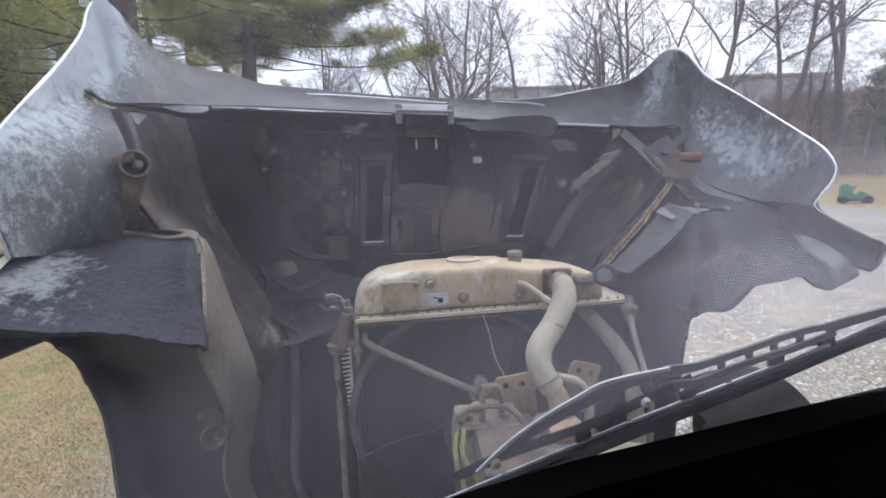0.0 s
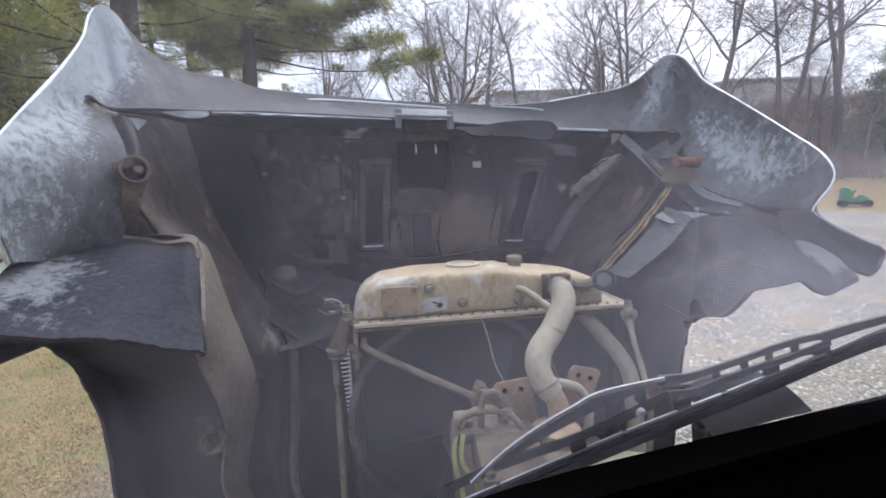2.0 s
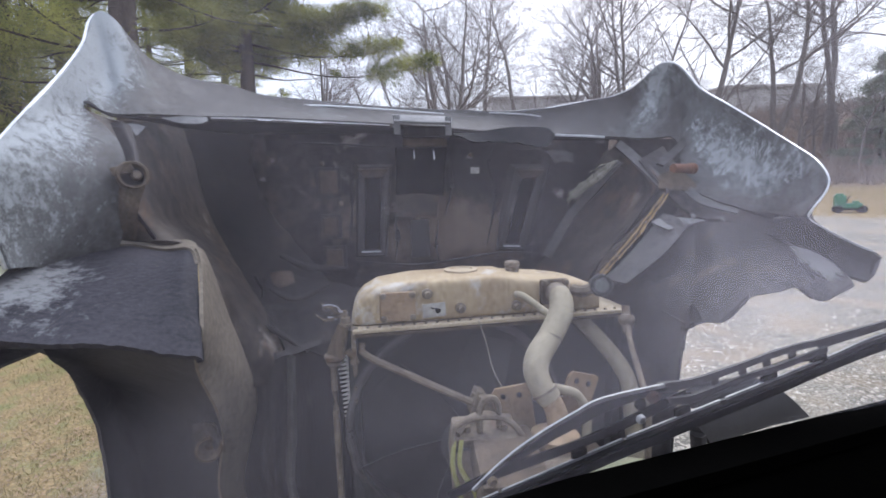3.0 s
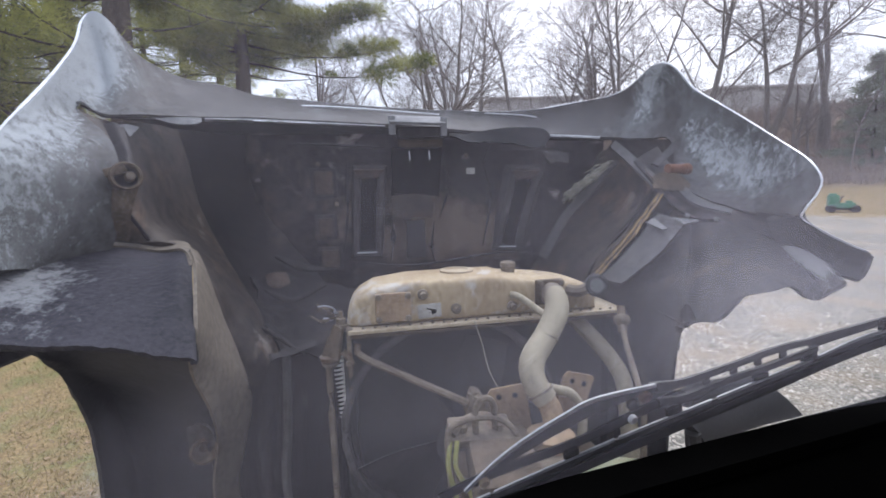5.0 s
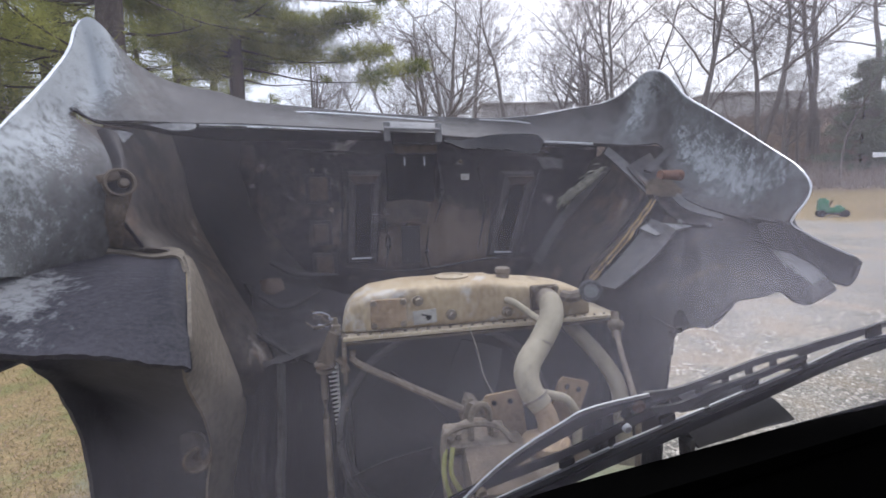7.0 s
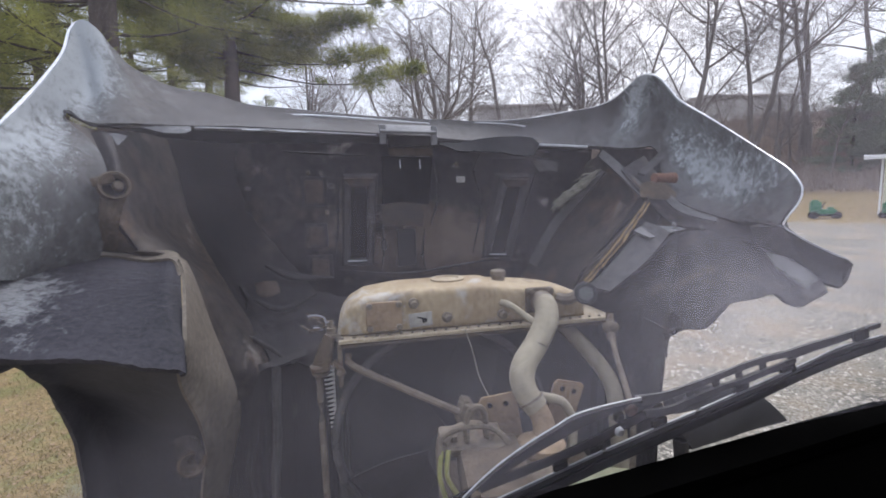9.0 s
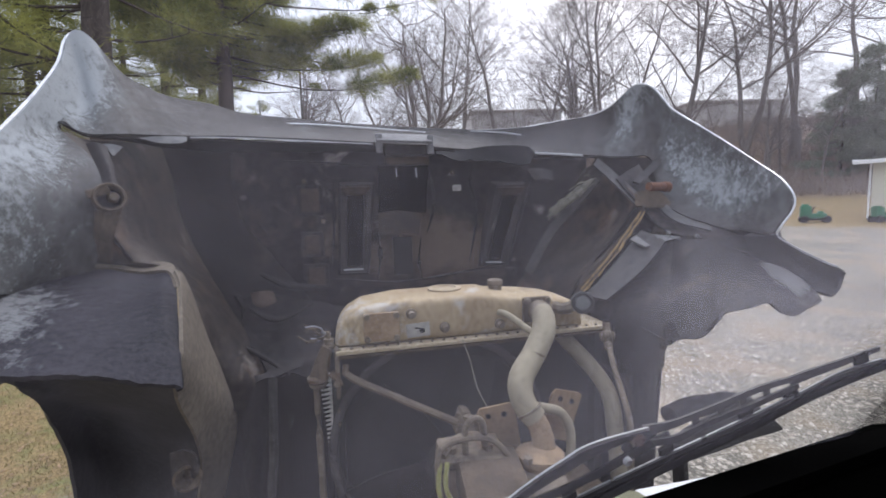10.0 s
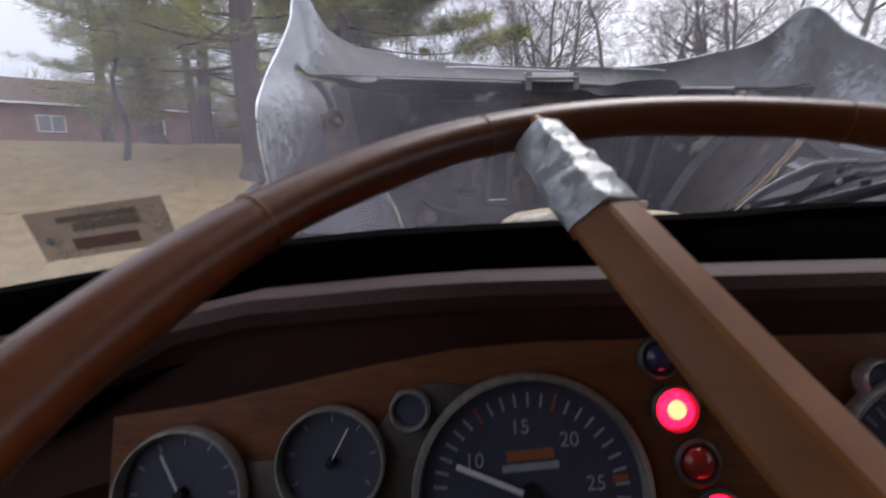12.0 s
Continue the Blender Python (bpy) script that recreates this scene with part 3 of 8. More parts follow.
# ---- ground ----
def height(x, y):
    r = math.hypot(x, y)
    azi = math.degrees(math.atan2(x, y))
    left = 1 - ease(-20, -6, azi) if azi > -120 else 1 - ease(-170, -120, -azi - 290 if azi < -290 else azi)
    if y < 0:
        left *= ease(-25, 0, y)
    rise = 3.75 * ease(5.5, 22, r) + 0.06 * max(0, r - 24)
    yard = 0.03 * max(0, min(r, 32) - 8) + 1.4 * ease(30, 54, r) + 9.0 * ease(50, 74, r) * (ease(-60, 0, y)) + 3.5 * ease(74, 95, r)
    return left * rise + (1 - left) * yard + 0.05 * noise.noise((x * 0.4, y * 0.4, 0)) * ease(3, 8, r)


def build_ground():
    bm = bmesh.new()
    radii = [0.0, 1.5, 2.5, 3.3]
    while radii[-1] < 130:
        radii.append(radii[-1] * 1.07)
    radii += [200, 400, 900, 2500]
    seg = 180
    rows = [[Vector((r * math.sin(2 * math.pi * j / seg), r * math.cos(2 * math.pi * j / seg), 0)) for j in range(seg)] for r in radii[1:]]
    for row in rows:
        for p in row:
            p.z = height(p.x, p.y)
    vs = add_grid(bm, rows, True)
    c = bm.verts.new((0, 0, 0))
    for j in range(seg):
        bm.faces.new((c, vs[0][j], vs[0][(j + 1) % seg]))
    return tagged(part("ground", bm, M["ground"]), "lawn with dead leaves beside a pale gravel yard", "ground", kind="structure")


build_ground()


def at_azimuth(azi, r, sink=0.1):
    x, y = r * math.sin(radians(azi)), r * math.cos(radians(azi))
    return Vector((x, y, height(x, y) - sink))


def patch(ribs, nu=10, nv=12, thick=0.008, rough=0.003, seed=0.0, ragged=0.0):
    """A moulded sheet through ribs of control points; a fourth value on a point is how much paint or dust still clings there."""
    def curve(pts, t):
        i = min(len(pts) - 2, int(t))
        k = t - i
        b, c = pts[i], pts[i + 1]
        a = pts[i - 1] if i else 2 * b - c
        d = pts[i + 2] if i + 2 < len(pts) else 2 * c - b
        return 0.5 * (2 * b + (c - a) * k + (2 * a - 5 * b + 4 * c - d) * k * k + (3 * b - a - 3 * c + d) * k ** 3)

    ribs = [[np.array(p if len(p) == 4 else (*p, 0.0), float) for p in r] for r in ribs]
    cols = (len(ribs) - 1) * nu
    down = len(ribs[0]) - 1
    bm = bmesh.new()
    lay = bm.verts.layers.float.new("wear")
    rows, paint = [], []
    for i in range(cols + 1):
        rib = [curve([r[k] for r in ribs], i / nu) for k in range(down + 1)]
        row, tones = [], []
        for j in range(nv + 1):
            q = curve(rib, down * j / nv)
            p = Vector(q[:3])
            w = noise.noise_vector(p * 7 + Vector((seed, 0, 0))) * rough + noise.noise_vector(p * 26) * rough * 0.4
            if j == nv and ragged:
                w += noise.noise_vector(p * 60) * ragged
            row.append(p + w)
            tones.append(q[3])
        rows.append(row)
        paint.append(tones)
    vs = add_grid(bm, rows)
    for row, tones in zip(vs, paint):
        for v, k in zip(row, tones):
            v[lay] = k
    bmesh.ops.recalc_face_normals(bm, faces=bm.faces)
    bmesh.ops.solidify(bm, geom=bm.faces[:], thickness=thick)
    return bm


def ring_frame(outer, inner, out_y, in_y, deep_y):
    """A raised four-sided moulding: corner lists (x, z), from the outer foot over the crest to the sunk inner edge."""
    bm = bmesh.new()
    mid_o = [(a[0] + (b[0] - a[0]) * 0.3, a[1] + (b[1] - a[1]) * 0.3) for a, b in zip(outer, inner)]
    mid_i = [(a[0] + (b[0] - a[0]) * 0.72, a[1] + (b[1] - a[1]) * 0.72) for a, b in zip(outer, inner)]
    rows = []
    for ring, y in ((outer, out_y), (mid_o, in_y), (mid_i, in_y + 0.004), (inner, in_y + 0.012), (inner, deep_y)):
        rows.append([(x, y, z) for x, z in ring])
    add_grid(bm, rows, True)
    bmesh.ops.bevel(bm, geom=[e for e in bm.edges if len(e.link_faces) == 2], offset=0.0025, segments=2, affect="EDGES", profile=0.6)
    return bm


# ---- hood, tipped forward ----
def build_hood():
    h = thing("hood", (0, 1.9, 1.2), "fibreglass truck hood tipped forward, sooty inside, peeling silver rim", "truck hood")
    # one moulding: flared rear corners with peeling paint and the bare rear edge between them
    edge = [(-1.126, 1.11, 2.2), (-1.135, 1.1, 2.288), (-1.139, 1.1, 2.351), (-1.14, 1.11, 2.413), (-1.153, 1.18, 2.467), (-1.173, 1.32, 2.565), (-1.174, 1.46, 2.681), (-1.177, 1.58, 2.793), (-1.186, 1.65, 2.883),
            (-1.168, 1.68, 2.92), (-1.145, 1.7, 2.908), (-1.12, 1.74, 2.86), (-1.093, 1.8, 2.816), (-1.005, 1.88, 2.775), (-0.877, 1.95, 2.764), (-0.708, 2.0, 2.732), (-0.207, 2.06, 2.708), (0.218, 2.06, 2.696),
            (0.449, 2.03, 2.705), (0.619, 1.98, 2.729), (0.734, 1.94, 2.743), (0.798, 1.88, 2.769), (0.836, 1.82, 2.811), (0.854, 1.77, 2.841), (0.876, 1.73, 2.84), (0.896, 1.69, 2.81), (0.9, 1.64, 2.757), (0.906, 1.59, 2.702), (0.933, 1.5, 2.632), (0.967, 1.41, 2.558), (0.968, 1.28, 2.47), (0.945, 1.18, 2.414), (0.919, 1.12, 2.375), (0.916, 1.1, 2.338), (0.902, 1.1, 2.3), (0.872, 1.1, 2.268), (0.866, 1.11, 2.241)]
    lip = [(-1.15, 1.3, 2.165), (-1.07, 1.4, 2.2), (-1.03, 1.4, 2.3), (-1.015, 1.4, 2.41), (-1.05, 1.44, 2.5), (-1.144, 1.5, 2.587), (-1.143, 1.51, 2.612), (-1.129, 1.53, 2.594), (-1.102, 1.545, 2.586),
           (-1.072, 1.56, 2.587), (-1.044, 1.58, 2.591), (-1.014, 1.6, 2.593), (-0.976, 1.62, 2.593), (-0.926, 1.64, 2.595), (-0.872, 1.68, 2.6), (-0.709, 1.79, 2.614), (-0.266, 1.88, 2.607), (0.189, 1.93, 2.584),
           (0.455, 1.93, 2.574), (0.577, 1.9, 2.565), (0.666, 1.86, 2.555), (0.725, 1.83, 2.548), (0.767, 1.8, 2.54), (0.807, 1.77, 2.534), (0.848, 1.74, 2.533), (0.873, 1.7, 2.53), (0.878, 1.66, 2.487), (0.85, 1.61, 2.426), (0.828, 1.56, 2.358), (0.831, 1.51, 2.314), (0.854, 1.45, 2.282), (0.872, 1.39, 2.262), (0.885, 1.33, 2.247), (0.903, 1.28, 2.239), (0.905, 1.22, 2.234), (0.904, 1.18, 2.231), (0.898, 1.15, 2.224)]
    tones = [(0.55, 0.3, 0.1), (0.6, 0.35, 0.1), (0.7, 0.45, 0.15), (0.75, 0.5, 0.15), (0.8, 0.6, 0.2), (0.75, 0.75, 0.3), (0.8, 0.8, 0.45), (0.85, 0.85, 0.55), (0.9, 0.9, 0.5),
             (0.9, 0.85, 0.3), (0.8, 0.6, 0.15), (0.3, 0.3, 0.05), (0.05, 0.05, 0.0), (0, 0, 0), (0, 0, 0), (0, 0, 0), (0, 0, 0), (0, 0, 0),
             (0, 0, 0), (0, 0, 0), (0, 0, 0.05), (0.1, 0.15, 0.2), (0.5, 0.45, 0.35), (0.75, 0.65, 0.25), (0.7, 0.4, 0.1), (0.45, 0.15, 0.05), (0.35, 0.2, 0.05), (0.35, 0.45, 0.05), (0.35, 0.65, 0.1), (0.4, 0.7, 0.15), (0.45, 0.7, 0.15), (0.5, 0.65, 0.1), (0.45, 0.45, 0.1), (0.35, 0.25, 0.05), (0.2, 0.15, 0.1), (0.2, 0.2, 0.2), (0.25, 0.25, 0.25)]
    ribs = []
    for k, (a, b, tone) in enumerate(zip(edge, lip, tones)):
        a, b = Vector(a), Vector(b)
        bow = Vector((0.0, 0.045, 0)) if k < 9 else Vector((0, 0.03, 0)) if k < 21 else Vector((0.03, 0.045, 0.0)) if k < 33 else Vector((0.004, 0.01, 0))
        rib = [(*a, tone[0])]
        for s in (0.25, 0.5, 0.75):
            p = a.lerp(b, s) + bow * (4 * s * (1 - s))
            rib.append((*p, tone[1] * (1 - abs(s - 0.5) * 2) + tone[0] * max(0, 1 - s * 2) + tone[2] * max(0, s * 2 - 1)))
        rib.append((*b, tone[2]))
        ribs.append(rib)
    part("rear_edge", patch(ribs, 5, 24, 0.009, 0.003), M["worn"], h, "peeling silver corners and bare grey rear edge")
    # thin bright tubes paint the highlight along the moulding's edge
    part("edge_highlight", tube(edge[0:12], 0.0042, 60, 8), M["bright"], h, "worn edge with painted bright highlight")
    part("edge_highlight", tube([Vector(p) + Vector((0, 0.002, 0.001)) for p in edge[11:19]], 0.0028, 50, 8), M["spine"], h, "worn edge with painted bright highlight")
    part("edge_highlight", tube(edge[18:], 0.0033, 90, 8), M["bright"], h, "worn edge with painted bright highlight")
    part("lip_edge", tube([Vector(p) + Vector((0, -0.004, 0.001)) for p in lip[14:17]], 0.0022, 30, 6), M["spine"], h, "bright lip edge")
    part("lip_edge", tube([(0.452, 1.925, 2.575), (0.575, 1.895, 2.566), (0.663, 1.855, 2.556)], 0.004, 20, 6, None, True, 1.4), M["spine"], h, "bright lip edge")
    part("flange_step", tube([(-0.734, 1.97, 2.698), (-0.545, 1.99, 2.704), (-0.315, 2.0, 2.695), (-0.019, 2.01, 2.678)], [0.004, 0.004, 0.003, 0.002], 30, 6), M["bright"], h, "bright step line")
    part("flange_step", tube([(0.195, 2.03, 2.688), (0.355, 2.02, 2.68), (0.43, 2.0, 2.667)], 0.003, 24, 6), M["spine"], h)
    part("flange_crease", tube([(-1.026, 1.88, 2.714), (-0.962, 1.9, 2.702), (-0.889, 1.93, 2.699)], [0.001, 0.0045, 0.001], 16, 6, None, True, 0.5), M["frame_grey"], h)
    part("lip_curl", patch([[(-0.991, 1.6, 2.589), (-0.989, 1.6, 2.586)], [(-0.951, 1.62, 2.596), (-0.953, 1.61, 2.576)], [(-0.914, 1.64, 2.6), (-0.921, 1.62, 2.574)], [(-0.881, 1.66, 2.602), (-0.89, 1.63, 2.577)], [(-0.877, 1.66, 2.596), (-0.873, 1.64, 2.586)]], 5, 3, 0.004, 0.001), M["grey_sheet"], h, "torn pale lip end")
    part("lip_curl", patch([[(-1.078, 1.56, 2.561), (-1.068, 1.56, 2.558)], [(-1.057, 1.57, 2.564), (-1.047, 1.55, 2.527)], [(-1.025, 1.57, 2.556), (-1.045, 1.56, 2.538)]], 5, 3, 0.003, 0.001), M["grey_sheet"], h, "torn pale lip end")
    # dark return below the lip, and the inner top panel
    part("lip_return", loft(lip[6:26:2], [(-1.0, 1.75, 2.585), (-0.8, 1.95, 2.59), (-0.2, 2.02, 2.6), (0.4, 2.03, 2.575), (0.7, 1.95, 2.56)], 40, 4, (0, 0, 0.004), 0.006, 0.002), M["shell_black"], h)
    bm = bmesh.new()
    lay = bm.verts.layers.float.new("wear")
    rows = []
    for j in range(61):
        z = 2.62 - j * 0.0245
        row = []
        for i in range(81):
            x = -0.9 + i * 1.7 / 80
            y = 2.055 + 0.02 * math.cos(x * 2.2) + 0.008 * noise.noise((x * 6, z * 6, 3)) + 0.004 * noise.noise((x * 17, z * 17, 5))
            y -= 0.03 * ease(-0.56, -0.5, x) * ease(0.5, 0.44, x) * ease(1.96, 2.02, z) * ease(2.56, 2.52, z)
            y -= 0.02 * ease(-0.02, 0.02, x) * ease(0.26, 0.22, x) * ease(2.02, 2.06, z) * ease(2.53, 2.43 + 0.6 * (x - 0.12) ** 2, z)
            row.append((x, y, z))
        rows.append(row)
    for row in add_grid(bm, rows):
        for v in row:
            x, z = v.co.x, v.co.z
            v[lay] = 0.75 * math.exp(-((x + 0.14) / 0.3) ** 2 - ((z - 2.2) / 0.2) ** 2) + 0.8 * math.exp(-((x - 0.1) / 0.16) ** 2 - ((z - 2.12) / 0.14) ** 2) + 0.5 * math.exp(-((x + 0.5) / 0.13) ** 2 - ((z - 2.3) / 0.25) ** 2) + 0.5 * math.exp(-((x - 0.3) / 0.1) ** 2 - ((z - 2.2) / 0.2) ** 2)
    bmesh.ops.solidify(bm, geom=bm.faces[:], thickness=0.01)
    part("inner_panel", bm, M["shell_panel"], h, "oily black inner lining")
    # sides
    part("side_wall", patch([[(-1.144, 1.5, 2.587), (-1.111, 1.56, 2.571), (-1.078, 1.75, 2.593), (-1.046, 1.95, 2.604)], [(-1.122, 1.47, 2.514), (-1.069, 1.5, 2.478), (-1.05, 1.7, 2.487), (-1.04, 1.96, 2.487)], [(-1.078, 1.42, 2.404), (-1.028, 1.42, 2.372), (-1.026, 1.65, 2.356), (-1.005, 1.93, 2.311)], [(-1.059, 1.4, 2.298), (-1.003, 1.42, 2.279), (-0.991, 1.62, 2.247), (-0.941, 1.88, 2.181)],
                             [(-1.066, 1.44, 2.225), (-0.972, 1.45, 2.219), (-0.915, 1.55, 2.178), (-0.851, 1.8, 2.036)], [(-0.89, 1.42, 2.202), (-0.852, 1.44, 2.123), (-0.828, 1.52, 2.053), (-0.755, 1.68, 1.93)], [(-0.832, 1.42, 2.025), (-0.812, 1.44, 1.966), (-0.784, 1.5, 1.927), (-0.685, 1.56, 1.821)], [(-0.796, 1.44, 1.877), (-0.772, 1.46, 1.849), (-0.738, 1.48, 1.82), (-0.702, 1.5, 1.798)], [(-0.766, 1.47, 1.744), (-0.75, 1.47, 1.742), (-0.74, 1.48, 1.74), (-0.729, 1.49, 1.74)]], 6, 16, 0.008, 0.005), M["side_panel"], h, "brown stained side lining")
    # darker than the lining: shade of the deep side painted in with the soot
    part("side_back", patch([[(-1.055, 1.9, 2.617), (-1.001, 2.0, 2.622), (-0.8, 2.07, 2.62)], [(-1.053, 1.94, 2.486), (-0.979, 2.02, 2.468), (-0.78, 2.07, 2.45)], [(-1.025, 1.92, 2.312), (-0.942, 2.02, 2.283), (-0.74, 2.07, 2.3)], [(-0.967, 1.87, 2.183), (-0.894, 2.0, 2.142), (-0.7, 2.06, 2.15)], [(-0.871, 1.8, 2.033), (-0.806, 1.95, 2.003), (-0.62, 2.05, 2.05)], [(-0.772, 1.69, 1.925), (-0.73, 1.85, 1.904), (-0.55, 2.0, 1.95)], [(-0.701, 1.57, 1.815), (-0.671, 1.7, 1.811), (-0.5, 1.9, 1.85)], [(-0.72, 1.56, 1.5), (-0.65, 1.7, 1.5), (-0.5, 1.85, 1.5)]], 5, 10, 0.008, 0.006, 17.0), M["soot_shade"], h)
    part("side_wall", patch([[(0.716, 1.85, 2.536), (0.754, 1.95, 2.516), (0.783, 2.06, 2.512)], [(0.711, 1.6, 2.399), (0.714, 1.8, 2.428), (0.657, 2.05, 2.279)], [(0.673, 1.46, 2.303), (0.712, 1.75, 2.257), (0.507, 2.05, 2.061)], [(0.559, 1.46, 2.179), (0.553, 1.75, 2.094), (0.402, 2.05, 1.927)], [(0.432, 1.47, 2.037), (0.449, 1.75, 1.966), (0.386, 2.05, 1.843)], [(0.43, 1.52, 1.7), (0.43, 1.75, 1.7), (0.42, 2.06, 1.7)], [(0.43, 1.52, 1.2), (0.43, 1.75, 1.2), (0.42, 2.06, 1.2)]], 6, 12, 0.008, 0.004), M["side_panel"], h, "brown stained side lining")
    part("corner_panel", patch([[(0.701, 1.66, 2.443), (0.848, 1.72, 2.504)], [(0.703, 1.52, 2.338), (0.865, 1.6, 2.369)], [(0.727, 1.47, 2.275), (0.865, 1.52, 2.302)], [(0.77, 1.42, 2.224), (0.882, 1.44, 2.27)], [(0.795, 1.33, 2.218), (0.915, 1.36, 2.245)], [(0.851, 1.26, 2.188), (0.937, 1.28, 2.232)], [(0.888, 1.2, 2.164), (0.933, 1.18, 2.221)]], 5, 8, 0.008, 0.004, 12.0), M["shell_black"], h, "dark sooty corner panel")
    part("corner_panel", patch([[(0.709, 1.84, 2.55), (0.916, 1.72, 2.528)], [(0.753, 1.84, 2.455), (0.945, 1.7, 2.395)], [(0.757, 1.7, 2.352), (0.92, 1.6, 2.3)]], 5, 5, 0.006, 0.003, 33.0), M["shell_black"], h, "dark sooty corner panel")
    part("hole", lathe([(0, 0.003), (0.02, 0.003), (0.026, 0.0), (0, 0.0)], (-1.122, 1.18, 2.397), (1, -0.066, 0.096), 18), M["rust"], h, "dark worn hole")
    part("corner_fold", tube([(-1.134, 1.16, 2.202), (-1.128, 1.26, 2.248), (-1.1, 1.33, 2.289), (-1.047, 1.375, 2.355)], [0.012, 0.007, 0.006, 0.002], 24, 8, None, True, 0.6), M["frame_grey"], h, "pale folded ridge")
    # wheel housing on the driver's side
    back = [(-1.128, 1.12, 2.194), (-1.183, 1.36, 2.198), (-1.153, 1.42, 2.204), (-1.095, 1.44, 2.207), (-1.04, 1.44, 2.208), (-0.98, 1.43, 2.196), (-0.923, 1.41, 2.192), (-0.876, 1.38, 2.197), (-0.848, 1.35, 2.188), (-0.827, 1.31, 2.168)]
    front = [(-1.2, 1.02, 2.095), (-1.12, 0.97, 2.1), (-0.998, 0.97, 2.075), (-0.946, 0.97, 2.07), (-0.895, 0.975, 2.063), (-0.842, 0.98, 2.051), (-0.796, 0.98, 2.038), (-0.759, 0.985, 2.027), (-0.74, 0.987, 2.02), (-0.734, 0.99, 2.013)]
    ribs = []
    for k, (a, b) in enumerate(zip(back, front)):
        a, b = Vector(a), Vector(b)
        bow = 0.035 if k < 8 else 0.018
        scuff = (0.9, 0.95, 0.8, 0.4, 0.2, 0.1, 0.05, 0.05, 0.05, 0.05)[k]
        ribs.append([(*(a.lerp(b, s) + Vector((0.012 * (k > 7) * s, 0, bow * 4 * s * (1 - s)))), scuff * (0, 0.5, 1, 0.7, 0.3)[q]) for q, s in enumerate((0, 0.3, 0.55, 0.8, 1))])
    part("wheel_housing", patch(ribs, 6, 20, 0.012, 0.003, 2.0, 0.004), M["liner"], h, "scuffed black wheel housing")
    crest = patch([[(-1.177, 1.44, 2.204), (-1.15, 1.41, 2.2)], [(-1.117, 1.5, 2.219), (-1.084, 1.43, 2.206)], [(-1.058, 1.53, 2.221), (-1.029, 1.43, 2.205)], [(-0.96, 1.49, 2.212), (-0.942, 1.41, 2.192)], [(-0.885, 1.44, 2.209), (-0.875, 1.375, 2.196)], [(-0.852, 1.4, 2.191), (-0.845, 1.345, 2.186)], [(-0.83, 1.37, 2.15), (-0.818, 1.29, 2.162)]], 5, 6, 0.008, 0.003)
    bmesh.ops.translate(crest, verts=crest.verts, vec=(0, -0.004, 0.007))
    part("housing_edge", crest, M["tan_dust"], h, "dusty tan housing edge")
    part("housing_side", patch([[(-0.85, 1.36, 2.196), (-0.846, 1.37, 2.195), (-0.843, 1.385, 2.191)], [(-0.822, 1.3, 2.164), (-0.821, 1.33, 2.156), (-0.829, 1.4, 2.125)], [(-0.765, 1.12, 2.104), (-0.786, 1.24, 2.068), (-0.811, 1.42, 2.023)], [(-0.747, 1.05, 2.047), (-0.772, 1.2, 2.006), (-0.791, 1.44, 1.926)], [(-0.77, 1.07, 1.986), (-0.771, 1.2, 1.949), (-0.777, 1.46, 1.846)], [(-0.789, 1.14, 1.905), (-0.78, 1.26, 1.865), (-0.76, 1.48, 1.748)], [(-0.8, 1.25, 1.777), (-0.792, 1.34, 1.74), (-0.765, 1.49, 1.66)], [(-0.825, 1.35, 1.638), (-0.812, 1.4, 1.597), (-0.794, 1.5, 1.534)], [(-0.863, 1.4, 1.425), (-0.846, 1.44, 1.41), (-0.821, 1.5, 1.361)], [(-0.8, 1.46, 1.15), (-0.77, 1.48, 1.15), (-0.74, 1.5, 1.15)]], 6, 10, 0.008, 0.003, 3.0), M["tan_dust"], h, "dusty tan housing side")
    part("torn_liner", patch([[(-0.876, 1.3, 1.717), (-0.875, 1.3, 1.602)], [(-0.825, 1.24, 1.761), (-0.847, 1.3, 1.655)], [(-0.793, 1.22, 1.757), (-0.815, 1.27, 1.644)], [(-0.788, 1.24, 1.706), (-0.809, 1.27, 1.611)]], 6, 8, 0.006, 0.012, 23.0, 0.008), M["shell_black"], h, "torn black liner piece")
    part("rust_socket", lathe([(0.012, -0.01), (0.022, -0.006), (0.03, 0.004), (0.034, 0.014), (0.028, 0.02), (0.02, 0.012), (0.012, -0.01)], (-0.822, 1.25, 1.677), (0.3, -1, 0.15), 20), M["rust"], h, "rusty socket ring")
    part("fender_inner", patch([[(-1.165, 1.06, 2.05), (-0.95, 1.12, 2.1), (-0.74, 1.04, 2.03)], [(-1.095, 1.12, 2.015), (-1.067, 1.3, 1.921), (-0.773, 1.13, 1.949)], [(-1.12, 1.22, 1.948), (-1.114, 1.45, 1.806), (-0.794, 1.24, 1.843)], [(-1.155, 1.33, 1.847), (-1.145, 1.55, 1.672), (-0.802, 1.35, 1.708)], [(-1.17, 1.39, 1.723), (-1.157, 1.6, 1.531), (-0.819, 1.43, 1.571)], [(-1.171, 1.41, 1.58), (-1.163, 1.62, 1.398), (-0.845, 1.47, 1.427)], [(-1.176, 1.42, 1.451), (-1.158, 1.62, 1.274), (-0.861, 1.48, 1.305)], [(-1.17, 1.42, 1.15), (-1.0, 1.62, 1.15), (-0.8, 1.45, 1.15)]], 5, 14, 0.01, 0.006, 4.0), M["inner_black"], h, "black inner fender")
